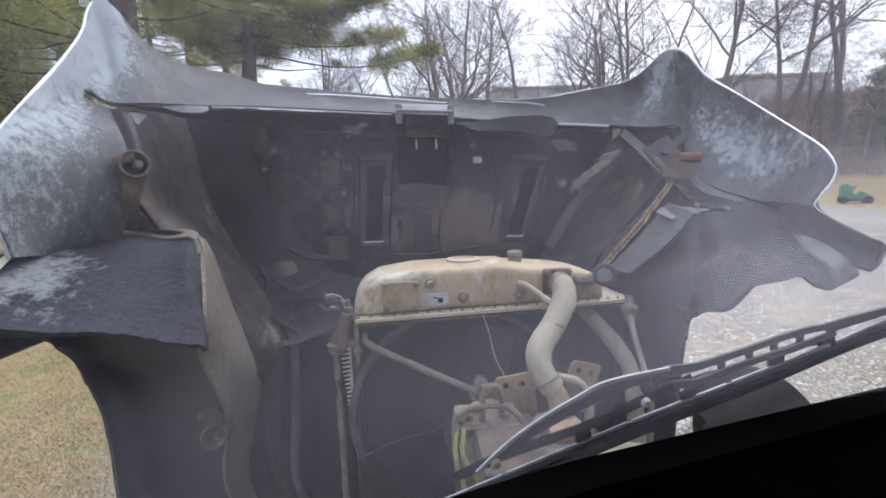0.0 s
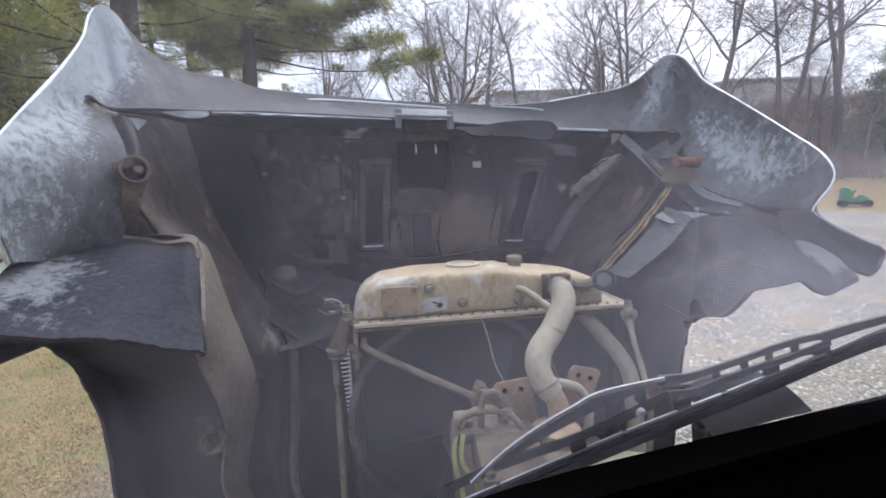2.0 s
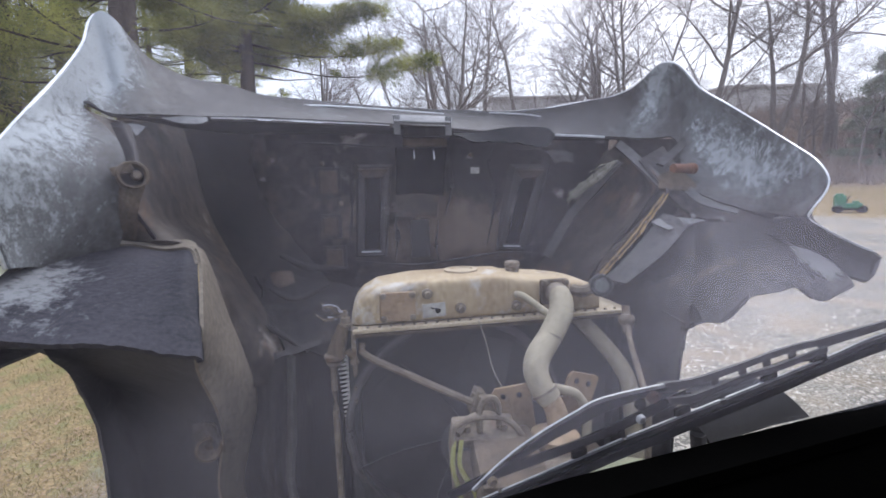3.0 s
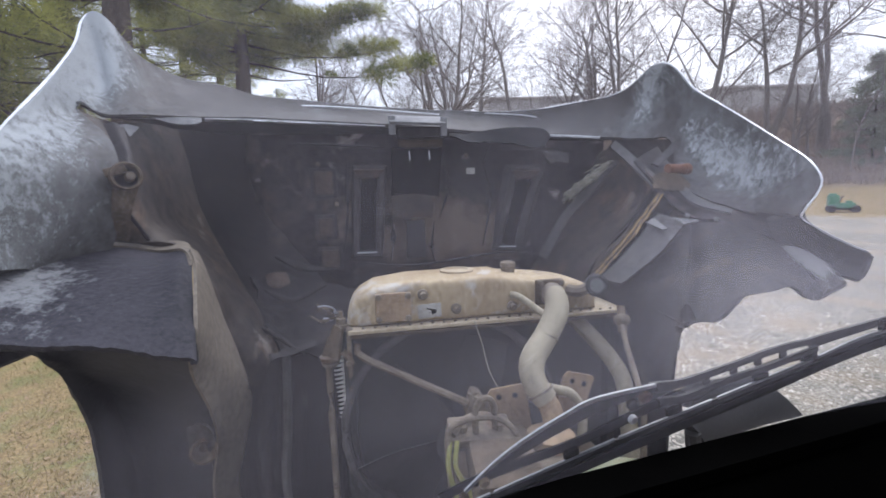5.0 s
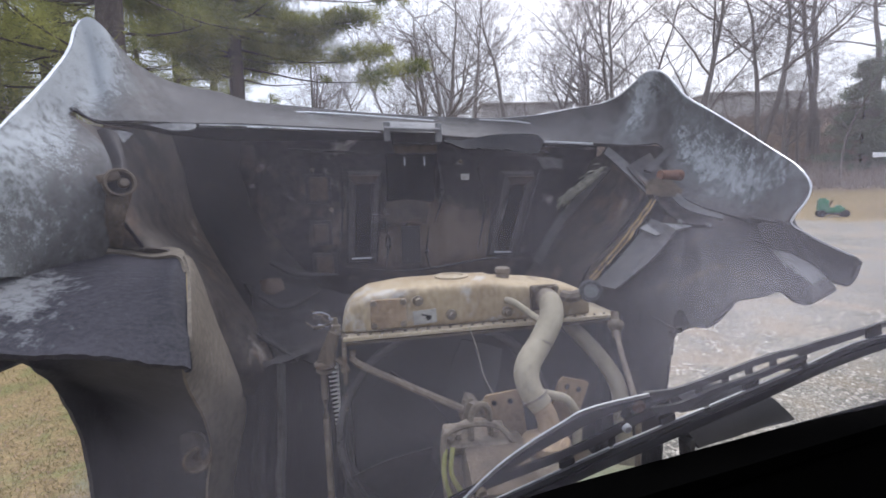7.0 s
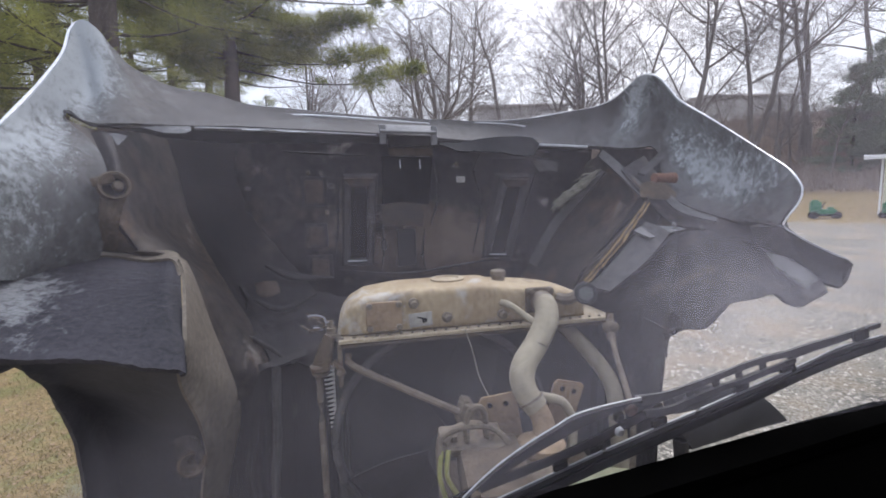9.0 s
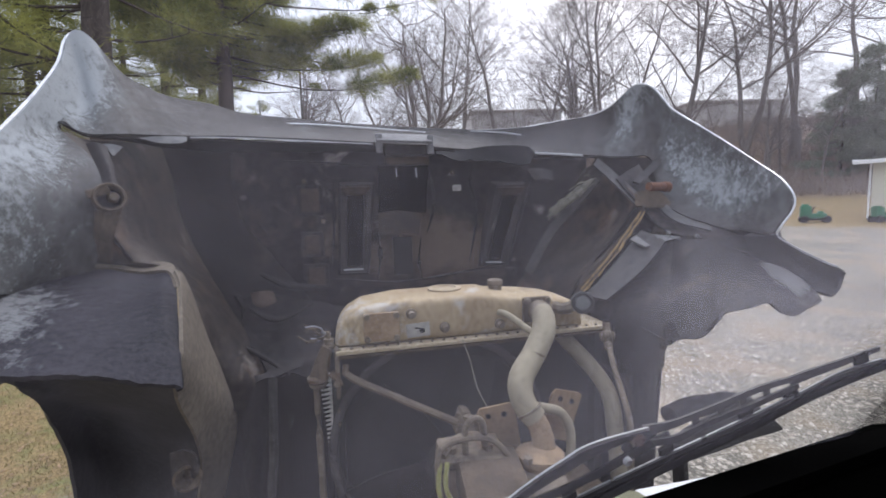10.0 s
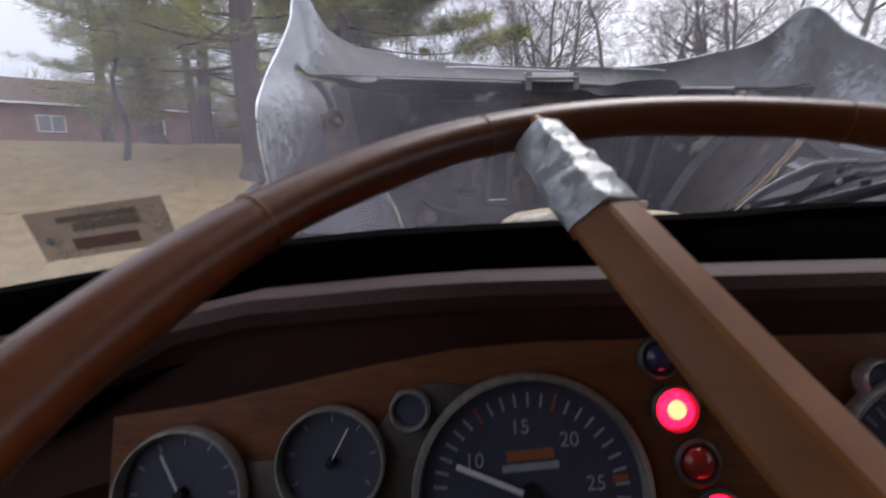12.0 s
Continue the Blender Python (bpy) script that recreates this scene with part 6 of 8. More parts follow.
def build_cab():
    c = thing("truck_cab", (0, -0.3, 0.9), "cream truck cab with black windscreen frame", "truck cab")
    bm = bmesh.new()
    rows = []
    for j in range(9):
        row = []
        for i in range(61):
            x = -1.2 + 2.4 * i / 60
            drop = 1.5 * max(0.0, -x - 0.25) ** 1.2 + min(0.3, 14 * max(0.0, x + 0.19) ** 2)
            y0 = 0.326 - 0.12 * abs(x)
            t = j / 8
            row.append((x, y0 + 0.17 * t, 2.122 + 0.006 * math.sin(math.pi * t) - drop * min(1, 3 * t) - 0.055 * t * t - 0.3 * max(0, t - 0.38)))
        rows.append(row)
    add_grid(bm, rows)
    bmesh.ops.solidify(bm, geom=bm.faces[:], thickness=0.006)
    part("cowl", bm, M["cream"], c, "cream painted cowl")
    # pale metal strip; its reflection of the sky is put in as white
    part("cowl_trim", box((0.28, 0.05, 0.03), pose(0.125, 0.535, 1.943, -12, -1.5, -3), 0.004), M["white"], c, "pale cowl strip with sky reflection painted white")
    part("firewall", box((2.2, 0.04, 0.95), (0, 0.26, 1.5), 0.01), M["cream"], c)
    sill = bmesh.new()
    rows = []
    for i in range(61):
        x = -1.2 + 2.4 * i / 60
        y, z = glass_y(x, 2.16), sill_z(x)
        rows.append([(x, y - 0.005, z), (x, y - 0.005, z - 0.09), (x, y - 0.03, z - 0.09), (x, y - 0.024, z - 0.003)])
    add_grid(sill, rows, True)
    part("windscreen_sill", sill, M["dash_and_shade_black"], c, "black windscreen gasket")
    part("windscreen_header", box((2.3, 0.05, 0.06), pose(0, 0.14, 2.77), 0.01), M["black"], c)
    for x in (-1.16, 0.056, 1.16):
        w = 0.05 if x == 0.056 else 0.08
        part("pillar", box((w, 0.04, 0.72), pose(x, glass_y(x, 2.45) - 0.006, 2.45, math.degrees(math.atan(-GLASS_LEAN)), 0, 0), 0.01), M["black"], c)
    part("roof", box((2.4, 1.7, 0.04), (0, -0.72, 2.83), 0.015), M["headliner"], c)
    part("rear_wall", box((2.4, 0.05, 1.9), (0, -1.5, 1.9), 0.015), M["headliner"], c)
    part("floor", box((2.4, 1.9, 0.04), (0, -0.6, 1.14), 0.01), M["dash_dark"], c)
    for x in (-1.2, 1.2):
        part("door", box((0.05, 1.75, 0.98), (x, -0.65, 1.64), 0.015), M["headliner"], c)
        part("door_pillar", box((0.05, 0.5, 0.72), (x, -1.25, 2.46), 0.015), M["headliner"], c)
    for x in (-0.42, 0.42):
        part("cab_mount", box((0.1, 0.1, 0.06), (x, -0.3, 1.1), 0.01), M["black"], c)
    return c


def build_windscreen():
    for x0, x1 in ((-1.12, 0.03), (0.08, 1.12)):
        bm = bmesh.new()
        rows = [[(x0 + (x1 - x0) * i / 8, glass_y(x0 + (x1 - x0) * i / 8, z), z) for i in range(9)] for z in (2.11, 2.35, 2.55, 2.745)]
        add_grid(bm, rows)
        bmesh.ops.solidify(bm, geom=bm.faces[:], thickness=0.004)
        g = tagged(part("window_1" if x0 < -0.5 else "window_2", bm, M["pane"]), "dusty windscreen pane with painted haze in a black gasket", "windscreen", kind="structure")
        g.visible_shadow = False


def build_wiper():
    w = thing("windscreen_wiper", (-0.2, 0.3, 2.16), "black windscreen wiper with worn silver arm", "wiper")
    away = Vector((-0.101, 0.974, 0.203))

    def bar(top, foot, near, far, n=30):
        """A flat bar between an upper and a lower edge, from near to far along the way out of the glass."""
        bm = bmesh.new()
        rows = [[p + away * near, q + away * near, q + away * far, p + away * far] for p, q in zip(spline(top, n), spline(foot, n))]
        vs = add_grid(bm, rows, True)
        bm.faces.new(vs[0]), bm.faces.new(vs[-1])
        return bm

    part("rubber_blade", bar([(-0.4066, 0.2848, 2.1363), (-0.3564, 0.2874, 2.1486), (-0.3088, 0.2899, 2.1604), (-0.2532, 0.2928, 2.1739), (-0.1918, 0.2964, 2.1871), (-0.1238, 0.3005, 2.2012), (-0.0486, 0.3048, 2.2179), (0.0515, 0.3124, 2.2308)], [(-0.407, 0.2863, 2.1287), (-0.3564, 0.289, 2.1409), (-0.3083, 0.2915, 2.153), (-0.2521, 0.2944, 2.1667), (-0.1902, 0.298, 2.1802), (-0.1216, 0.3021, 2.1945), (-0.0456, 0.3064, 2.2115), (0.0562, 0.3141, 2.225)], -0.003, -0.0015, 30), M["dash_and_shade_black"], w, "black rubber blade")
    part("blade_carrier", bar([(-0.4062, 0.2837, 2.1414), (-0.3565, 0.2863, 2.1537), (-0.3091, 0.2888, 2.1654), (-0.2539, 0.2917, 2.1788), (-0.1929, 0.2953, 2.1919), (-0.1254, 0.2994, 2.2058), (-0.0505, 0.3036, 2.2223), (0.0515, 0.3124, 2.2308)], [(-0.4066, 0.2849, 2.1358), (-0.3564, 0.2875, 2.1481), (-0.3087, 0.29, 2.1599), (-0.2531, 0.2929, 2.1735), (-0.1917, 0.2965, 2.1867), (-0.1237, 0.3006, 2.2008), (-0.0484, 0.3049, 2.2175), (0.0562, 0.3141, 2.225)], -0.0015, -0.0002, 30), M["wiper_grey"], w, "dark grey blade carrier")
    part("spine", bar([(-0.4001, 0.2837, 2.1449), (-0.3616, 0.2857, 2.1544), (-0.3204, 0.2878, 2.1647)], [(-0.4002, 0.284, 2.143), (-0.3616, 0.286, 2.1526), (-0.3203, 0.2882, 2.1628)], -0.0022, -0.0012, 8), M["spine"], w, "bright steel spine")
    part("spine", bar([(-0.3179, 0.2879, 2.1653), (-0.2805, 0.2899, 2.1744), (-0.2405, 0.292, 2.1841)], [(-0.3178, 0.2883, 2.1634), (-0.2803, 0.2903, 2.1724), (-0.2402, 0.2924, 2.1821)], -0.0022, -0.0012, 8), M["spine"], w, "bright steel spine")
    part("spine", bar([(-0.2374, 0.2922, 2.1847), (-0.2046, 0.2942, 2.1915), (-0.1699, 0.2962, 2.1987)], [(-0.237, 0.2926, 2.1827), (-0.2041, 0.2946, 2.1895), (-0.1694, 0.2967, 2.1966)], -0.0022, -0.0012, 8), M["spine"], w, "bright steel spine")
    part("spine", bar([(-0.1651, 0.2965, 2.1997), (-0.1272, 0.2988, 2.2075), (-0.087, 0.3012, 2.2158)], [(-0.1645, 0.297, 2.1977), (-0.1265, 0.2993, 2.2054), (-0.0862, 0.3018, 2.2137)], -0.0022, -0.0012, 8), M["spine"], w, "bright steel spine")
    part("spine", bar([(-0.0815, 0.3015, 2.2171), (-0.0407, 0.3037, 2.2269), (0.0064, 0.3079, 2.2303)], [(-0.0807, 0.3021, 2.215), (-0.0397, 0.3043, 2.2247), (0.0076, 0.3085, 2.228)], -0.0022, -0.0012, 8), M["spine"], w, "bright steel spine")
    arm = part("arm", bar([(-0.337, 0.2843, 2.1729), (-0.3235, 0.2831, 2.1855), (-0.3111, 0.2825, 2.1948), (-0.2944, 0.2822, 2.2044), (-0.2773, 0.2823, 2.2122), (-0.2668, 0.2824, 2.2169), (-0.2501, 0.2837, 2.2191), (-0.2197, 0.2866, 2.2201)], [(-0.336, 0.2848, 2.171), (-0.322, 0.2837, 2.1835), (-0.3095, 0.283, 2.1929), (-0.2931, 0.2828, 2.2022), (-0.2759, 0.2829, 2.21), (-0.2658, 0.283, 2.2144), (-0.249, 0.2843, 2.2166), (-0.2188, 0.2871, 2.218)], -0.0042, -0.003, 30), M["spine"], w, "worn silver wiper arm")
    part("arm_side", bar([(-0.3321, 0.2846, 2.1739), (-0.322, 0.2838, 2.1831), (-0.3095, 0.2831, 2.1925), (-0.2931, 0.2828, 2.2018), (-0.2759, 0.283, 2.2096), (-0.2657, 0.2831, 2.214), (-0.2489, 0.2844, 2.2162), (-0.2188, 0.2872, 2.2176)], [(-0.3295, 0.2851, 2.1728), (-0.3185, 0.2848, 2.1798), (-0.3045, 0.2847, 2.1873), (-0.2884, 0.2848, 2.1948), (-0.2717, 0.2852, 2.2012), (-0.2611, 0.2854, 2.2054), (-0.2443, 0.2863, 2.2096), (-0.2155, 0.2883, 2.2142)], -0.003, -0.0015, 30), M["dash_and_shade_black"], arm, "black arm channel")
    part("bridge", bar([(-0.3501, 0.2839, 2.1683), (-0.3237, 0.2849, 2.1768), (-0.296, 0.2867, 2.182), (-0.2704, 0.2884, 2.1863), (-0.2441, 0.2897, 2.1934), (-0.2169, 0.2906, 2.2024), (-0.1967, 0.2915, 2.2079)], [(-0.3467, 0.2853, 2.1633), (-0.3207, 0.2865, 2.1708), (-0.2936, 0.2882, 2.1757), (-0.2678, 0.2899, 2.1803), (-0.241, 0.2913, 2.1869), (-0.2135, 0.2923, 2.1959), (-0.193, 0.2932, 2.2018)], 0.001, 0.0022, 30), M["dash_and_shade_black"], w, "black wiper bridge")
    part("bridge", bar([(-0.221, 0.2868, 2.2184), (-0.1987, 0.2895, 2.2168), (-0.1816, 0.2908, 2.2187), (-0.1552, 0.2927, 2.2229), (-0.1325, 0.2941, 2.2273), (-0.1083, 0.2961, 2.23), (-0.0894, 0.2981, 2.2299)], [(-0.2143, 0.2893, 2.21), (-0.1952, 0.2911, 2.2109), (-0.1785, 0.2922, 2.2137), (-0.1519, 0.294, 2.2183), (-0.129, 0.2955, 2.2225), (-0.1044, 0.2975, 2.2252), (-0.0854, 0.2994, 2.2254)], -0.0005, 0.0008, 30), M["wiper_grey"], w, "dark grey wiper bridge")
    part("bridge_rail", bar([(-0.2139, 0.2897, 2.2083), (-0.1943, 0.292, 2.2071), (-0.1751, 0.2931, 2.211), (-0.1506, 0.2947, 2.2155), (-0.1294, 0.2964, 2.218), (-0.1055, 0.298, 2.2224), (-0.0877, 0.2991, 2.2258)], [(-0.2107, 0.2912, 2.2028), (-0.1907, 0.2935, 2.2014), (-0.1721, 0.2943, 2.2067), (-0.1474, 0.296, 2.2112), (-0.1259, 0.2977, 2.2136), (-0.1019, 0.2992, 2.2184), (-0.0851, 0.3002, 2.2219)], -0.003, -0.0015, 30), M["wiper_grey"], w)
    part("rung", bar([(-0.1799, 0.2917, 2.2156), (-0.1746, 0.2921, 2.2163)], [(-0.1774, 0.2932, 2.2093), (-0.1721, 0.2936, 2.21)], -0.0003, 0.0007, 2), M["wiper_grey"], w)
    part("rung", bar([(-0.1589, 0.2931, 2.2194), (-0.1534, 0.2935, 2.2202)], [(-0.1561, 0.2947, 2.2131), (-0.1506, 0.2951, 2.2139)], -0.0003, 0.0007, 2), M["wiper_grey"], w)
    part("rung", bar([(-0.1398, 0.2944, 2.2226), (-0.1342, 0.2948, 2.2234)], [(-0.1368, 0.296, 2.2162), (-0.1311, 0.2964, 2.217)], -0.0003, 0.0007, 2), M["wiper_grey"], w)
    part("rung", bar([(-0.1188, 0.296, 2.2252), (-0.113, 0.2964, 2.226)], [(-0.1155, 0.2977, 2.2188), (-0.1096, 0.2981, 2.2196)], -0.0003, 0.0007, 2), M["wiper_grey"], w)
    part("bridge", bar([(-0.0954, 0.2974, 2.2303), (-0.0722, 0.2992, 2.2331), (-0.0451, 0.3014, 2.2356), (-0.0138, 0.304, 2.2389), (0.001, 0.3052, 2.2402)], [(-0.0897, 0.2995, 2.2226), (-0.0665, 0.3012, 2.2262), (-0.0393, 0.3033, 2.2296), (-0.0096, 0.3054, 2.2343), (0.0031, 0.3063, 2.2364)], -0.0005, 0.0008, 30), M["wiper_grey"], w, "dark grey wiper bridge")
    part("bridge", bar([(-0.1312, 0.2967, 2.2157), (-0.1144, 0.2978, 2.2186), (-0.0939, 0.2997, 2.2197)], [(-0.1289, 0.2977, 2.2119), (-0.1108, 0.2991, 2.2141), (-0.0887, 0.3013, 2.2145)], 0.0, 0.001, 30), M["dash_and_shade_black"], w)
    part("claw", bar([(-0.2744, 0.2891, 2.181), (-0.2654, 0.2896, 2.183)], [(-0.2727, 0.2909, 2.1736), (-0.2637, 0.2914, 2.1755)], -0.002, 0.0005, 2), M["dash_and_shade_black"], w)
    part("claw", bar([(-0.2038, 0.2931, 2.197), (-0.1937, 0.2937, 2.1991)], [(-0.2012, 0.295, 2.1892), (-0.191, 0.2956, 2.1914)], -0.002, 0.0005, 2), M["dash_and_shade_black"], w)
    part("claw", bar([(-0.138, 0.297, 2.2109), (-0.1268, 0.2976, 2.2133)], [(-0.1345, 0.299, 2.2029), (-0.1231, 0.2997, 2.2053)], -0.002, 0.0005, 2), M["dash_and_shade_black"], w)
    part("claw", bar([(-0.0975, 0.2994, 2.2194), (-0.0857, 0.3001, 2.222)], [(-0.0934, 0.3015, 2.2113), (-0.0813, 0.3022, 2.2138)], -0.002, 0.0005, 2), M["dash_and_shade_black"], w)
    part("claw", bar([(-0.0287, 0.303, 2.236), (-0.0157, 0.3038, 2.2388)], [(-0.0234, 0.3053, 2.2277), (-0.0101, 0.3061, 2.2305)], -0.002, 0.0005, 2), M["dash_and_shade_black"], w)
    for at, m, k in (((-0.2343, 0.2874, 2.209), "dash_and_shade_black", 0.0035), ((-0.2259, 0.2876, 2.2122), "rust_red", 0.0038), ((-0.2319, 0.2899, 2.1981), "spine", 0.0028), ((-0.3254, 0.285, 2.1757), "tank", 0.003)):
        at = Vector(at) - away * 0.003
        pin = part("hinge_pin", lathe([(k * 0.55, 0.002), (k * 0.8, 0.0028), (k, 0.002), (k, 0), (0, 0)], at, -away, 16), M[m], arm)
        part("pin_core", lathe([(0, 0.0016), (k * 0.55, 0.0014), (k * 0.55, 0), (0, 0)], at, -away, 12), M["black"], pin)
    return w


def build_sticker():
    s = thing("windscreen_sticker", (-0.86, glass_y(-0.9, 2.18) - 0.006, 2.18), "faded brown sticker on the windscreen glass", "sticker")
    m = pose(-0.9, glass_y(-0.9, 2.179) - 0.006, 2.179, 90 + math.degrees(math.atan(-GLASS_LEAN)), 0, 7) @ pose(0, 0, 0, 0, 0, 7)
    part("sheet", box((0.104, 0.041, 0.001), m, 0), M["sticker"], s)
    for x, y, wd, ht in ((0.0, 0.012, 0.06, 0.005), (0.005, 0.005, 0.05, 0.007), (0.0, -0.009, 0.05, 0.01)):
        part("print_bar", box((wd, ht, 0.001), m @ Matrix.Translation((x, y, 0.0015)), 0), M["sticker_dark"] if y > 0 else M["sticker_red"], s)
    part("print_dot", lathe([(0, 0.0012), (0.0035, 0.001), (0.0035, 0), (0, 0)], m @ Vector((-0.041, -0.004, 0.001)), m.to_3x3() @ Vector((0, 0, 1)), 12), M["paper"], s)
    return s


def thin_film(name, dark, light, cover):
    """A faded print on glass that lets part of the view through."""
    m = mat(name, dark, light, 0.6, 30, 90, 0)
    m.node_tree.nodes["Principled BSDF"].inputs["Alpha"].default_value = cover
    return m


M["sticker"] = thin_film("faded_sticker", (0.34, 0.25, 0.21), (0.48, 0.36, 0.3), 0.5)
M["sticker_dark"] = thin_film("faded_black_print", (0.06, 0.055, 0.05), (0.1, 0.09, 0.085), 0.36)
M["sticker_red"] = thin_film("faded_red_print", (0.25, 0.1, 0.09), (0.3, 0.13, 0.11), 0.6)

# plane of the instrument panel: leans back, faces the driver
FACE = pose(0, 0.118, 1.99, 90 - 17, 0, 0)


def on_face(x, z, lift=0.0):
    """A pose on the instrument panel, x across, z up the panel, +z of the pose towards the driver."""
    k = (z - 1.99) / math.cos(radians(17))
    return FACE @ Matrix.Translation((x, k, lift))


def pad_dip(x):
    return 0.01 * ease(-0.6, -0.8, x) + 0.08 * ease(-0.78, -0.98, x)


def build_dash():
    d = thing("dashboard", (-0.3, 0.2, 1.7), "brown truck dashboard with walnut instrument panel", "dashboard")
    bm = bmesh.new()
    rows = []
    for i in range(61):
        x = -1.15 + 2.3 * i / 60
        z = sill_z(x)
        rows.append([(x, glass_y(x, 2.16) - 0.012, z - 0.006), (x, glass_y(x, 2.16) - 0.03, z - 0.014), (x, min(0.222, glass_y(x, 2.16) - 0.034), min(z - 0.02, 2.132 - pad_dip(x))), (x, min(0.205, glass_y(x, 2.16) - 0.05), 2.1 - pad_dip(x))])
    add_grid(bm, rows)
    bmesh.ops.solidify(bm, geom=bm.faces[:], thickness=0.008)
    part("top", bm, M["dash_and_shade_black"], d, "black dashboard top")
    prof = [(-0.044, 0.002), (-0.02, 0.006), (0.0, 0.009), (0.012, 0.01), (0.022, 0.007), (0.026, -0.002), (0.022, -0.013), (-0.044, -0.014)]
    bm = bmesh.new()
    rows = []
    for i in range(41):
        x = -1.1 + 2.2 * i / 40
        lean = 0.02 * ease(-0.75, -1.05, x)
        rows.append([(x, min(0.168 - py, glass_y(x, 2.16) - 0.03) - lean, 2.132 + pz - pad_dip(x)) for py, pz in prof])
    add_grid(bm, rows, True)
    part("pad", bm, M["dash_pad"], d, "maroon padded edge")
    part("recess", loft([(-1.0, 0.15, 2.1), (-0.8, 0.156, 2.125), (-0.6, 0.158, 2.132), (0, 0.158, 2.134), (1.0, 0.15, 2.13)], [(-1.0, 0.16, 1.95), (-0.8, 0.165, 2.0), (-0.55, 0.172, 2.0), (-0.2, 0.17, 2.0), (1.0, 0.16, 2.0)], 30, 6, (0, 0.01, 0), 0.006, 0), M["dash_dark"], d)
    bm = bmesh.new()
    rows = []
    for i in range(31):
        x = -0.87 + 1.85 * i / 30
        top = 2.092 - 0.045 * ease(-0.56, -0.9, x)
        rows.append([on_face(x, z) @ Vector((0, 0, 0)) for z in (1.6, 1.8, 1.95, top)])
    add_grid(bm, rows)
    bmesh.ops.solidify(bm, geom=bm.faces[:], thickness=0.012)
    part("backing", box((2.2, 0.02, 0.5), (0, 0.2, 1.85), 0.005), M["dash_dark"], d)
    part("wood_panel", bm, M["wood"], d, "walnut veneer panel")
    part("gauge_plate", box((0.17, 0.1, 0.004), on_face(-0.72, 1.97, 0.003), 0.003), M["plate"], d, "dark gauge plate")
    part("gauge_plate", outline_prism([(-0.05, -0.065), (0.05, -0.065), (0.05, 0.05), (0.03, 0.066), (-0.005, 0.07), (-0.03, 0.06), (-0.045, 0.035), (-0.05, 0.0)], 0.004, on_face(-0.635, 2.0, 0.0), 0.0015), M["plate"], d, "dark gauge plate")
    return d


def gauge(name, label, x, z, r, digits, needle, ticks, big=False):
    at = on_face(x, z, 0.006)
    g = thing(name, at.translation, label, "gauge", "dashboard gauges")
    ax = at.to_3x3() @ Vector((0, 0, 1))
    part("bezel", lathe([(r * 1.04, 0), (r * 1.05, 0.006), (r * 1.02, 0.011), (r * 0.985, 0.011), (r * 0.97, 0.004), (r * 0.965, 0.0), (r * 1.04, 0)], at.translation, ax, 56), M["bezel"], g, "aged metal bezel")
    part("dial", lathe([(0, 0.001), (r * 0.97, 0.001), (r * 0.97, 0), (0, 0)], at.translation, ax, 56), M["dial"], g)
    t0, t1, count, red = ticks
    for k in range(count):
        a = radians(t0 + (t1 - t0) * k / (count - 1))
        major = red and k in red
        m = at @ Matrix.Rotation(a, 4, "Z") @ Matrix.Translation((r * 0.8, 0, 0.0016))
        part("tick", box((r * (0.12 if not major else 0.15), r * 0.022, 0.0006), m, 0), M["print_red"] if major else M["print"], g)
    for text, a, rr, size in digits:
        cu = bpy.data.curves.new("digits", "FONT")
        cu.body, cu.size, cu.align_x, cu.align_y, cu.extrude = text, size, "CENTER", "CENTER", 0.0002
        tmp = bpy.data.objects.new("digits", cu)
        me = bpy.data.meshes.new_from_object(tmp)
        bpy.data.objects.remove(tmp)
        me.materials.append(M["print"])
        ob = new("digits", me)
        ob.parent = g
        ob.matrix_basis = Matrix.Translation(-g.location) @ at @ Matrix.Translation((rr * math.cos(radians(a)), rr * math.sin(radians(a)), 0.0018))
    nm = at @ Matrix.Rotation(radians(needle), 4, "Z") @ Matrix.Translation((r * 0.33, 0, 0.006))
    part("needle", box((r * 0.75, r * 0.035 * (1.4 if big else 1), 0.001), nm, 0.0004, None, 1), M["needle"], g)
    part("needle_hub", lathe([(0, 0.009), (r * 0.09, 0.008), (r * 0.1, 0.001), (0, 0.001)], at.translation, ax, 20), M["black"], g)
    if big:
        part("maker_bar", box((r * 0.42, r * 0.085, 0.0006), at @ pose(0.0, r * 0.33, 0.0016, 0, 0, 4), 0), M["print_orange"], g)
        part("caption_bar", box((r * 0.5, r * 0.06, 0.0006), at @ pose(0.0, r * 0.23, 0.0016, 0, 0, 4), 0), M["print"], g)
        part("redline_bar", box((r * 0.13, r * 0.06, 0.0006), at @ pose(r * 0.78, r * 0.12, 0.0016, 0, 0, 4), 0), M["print_orange"], g)
    return g


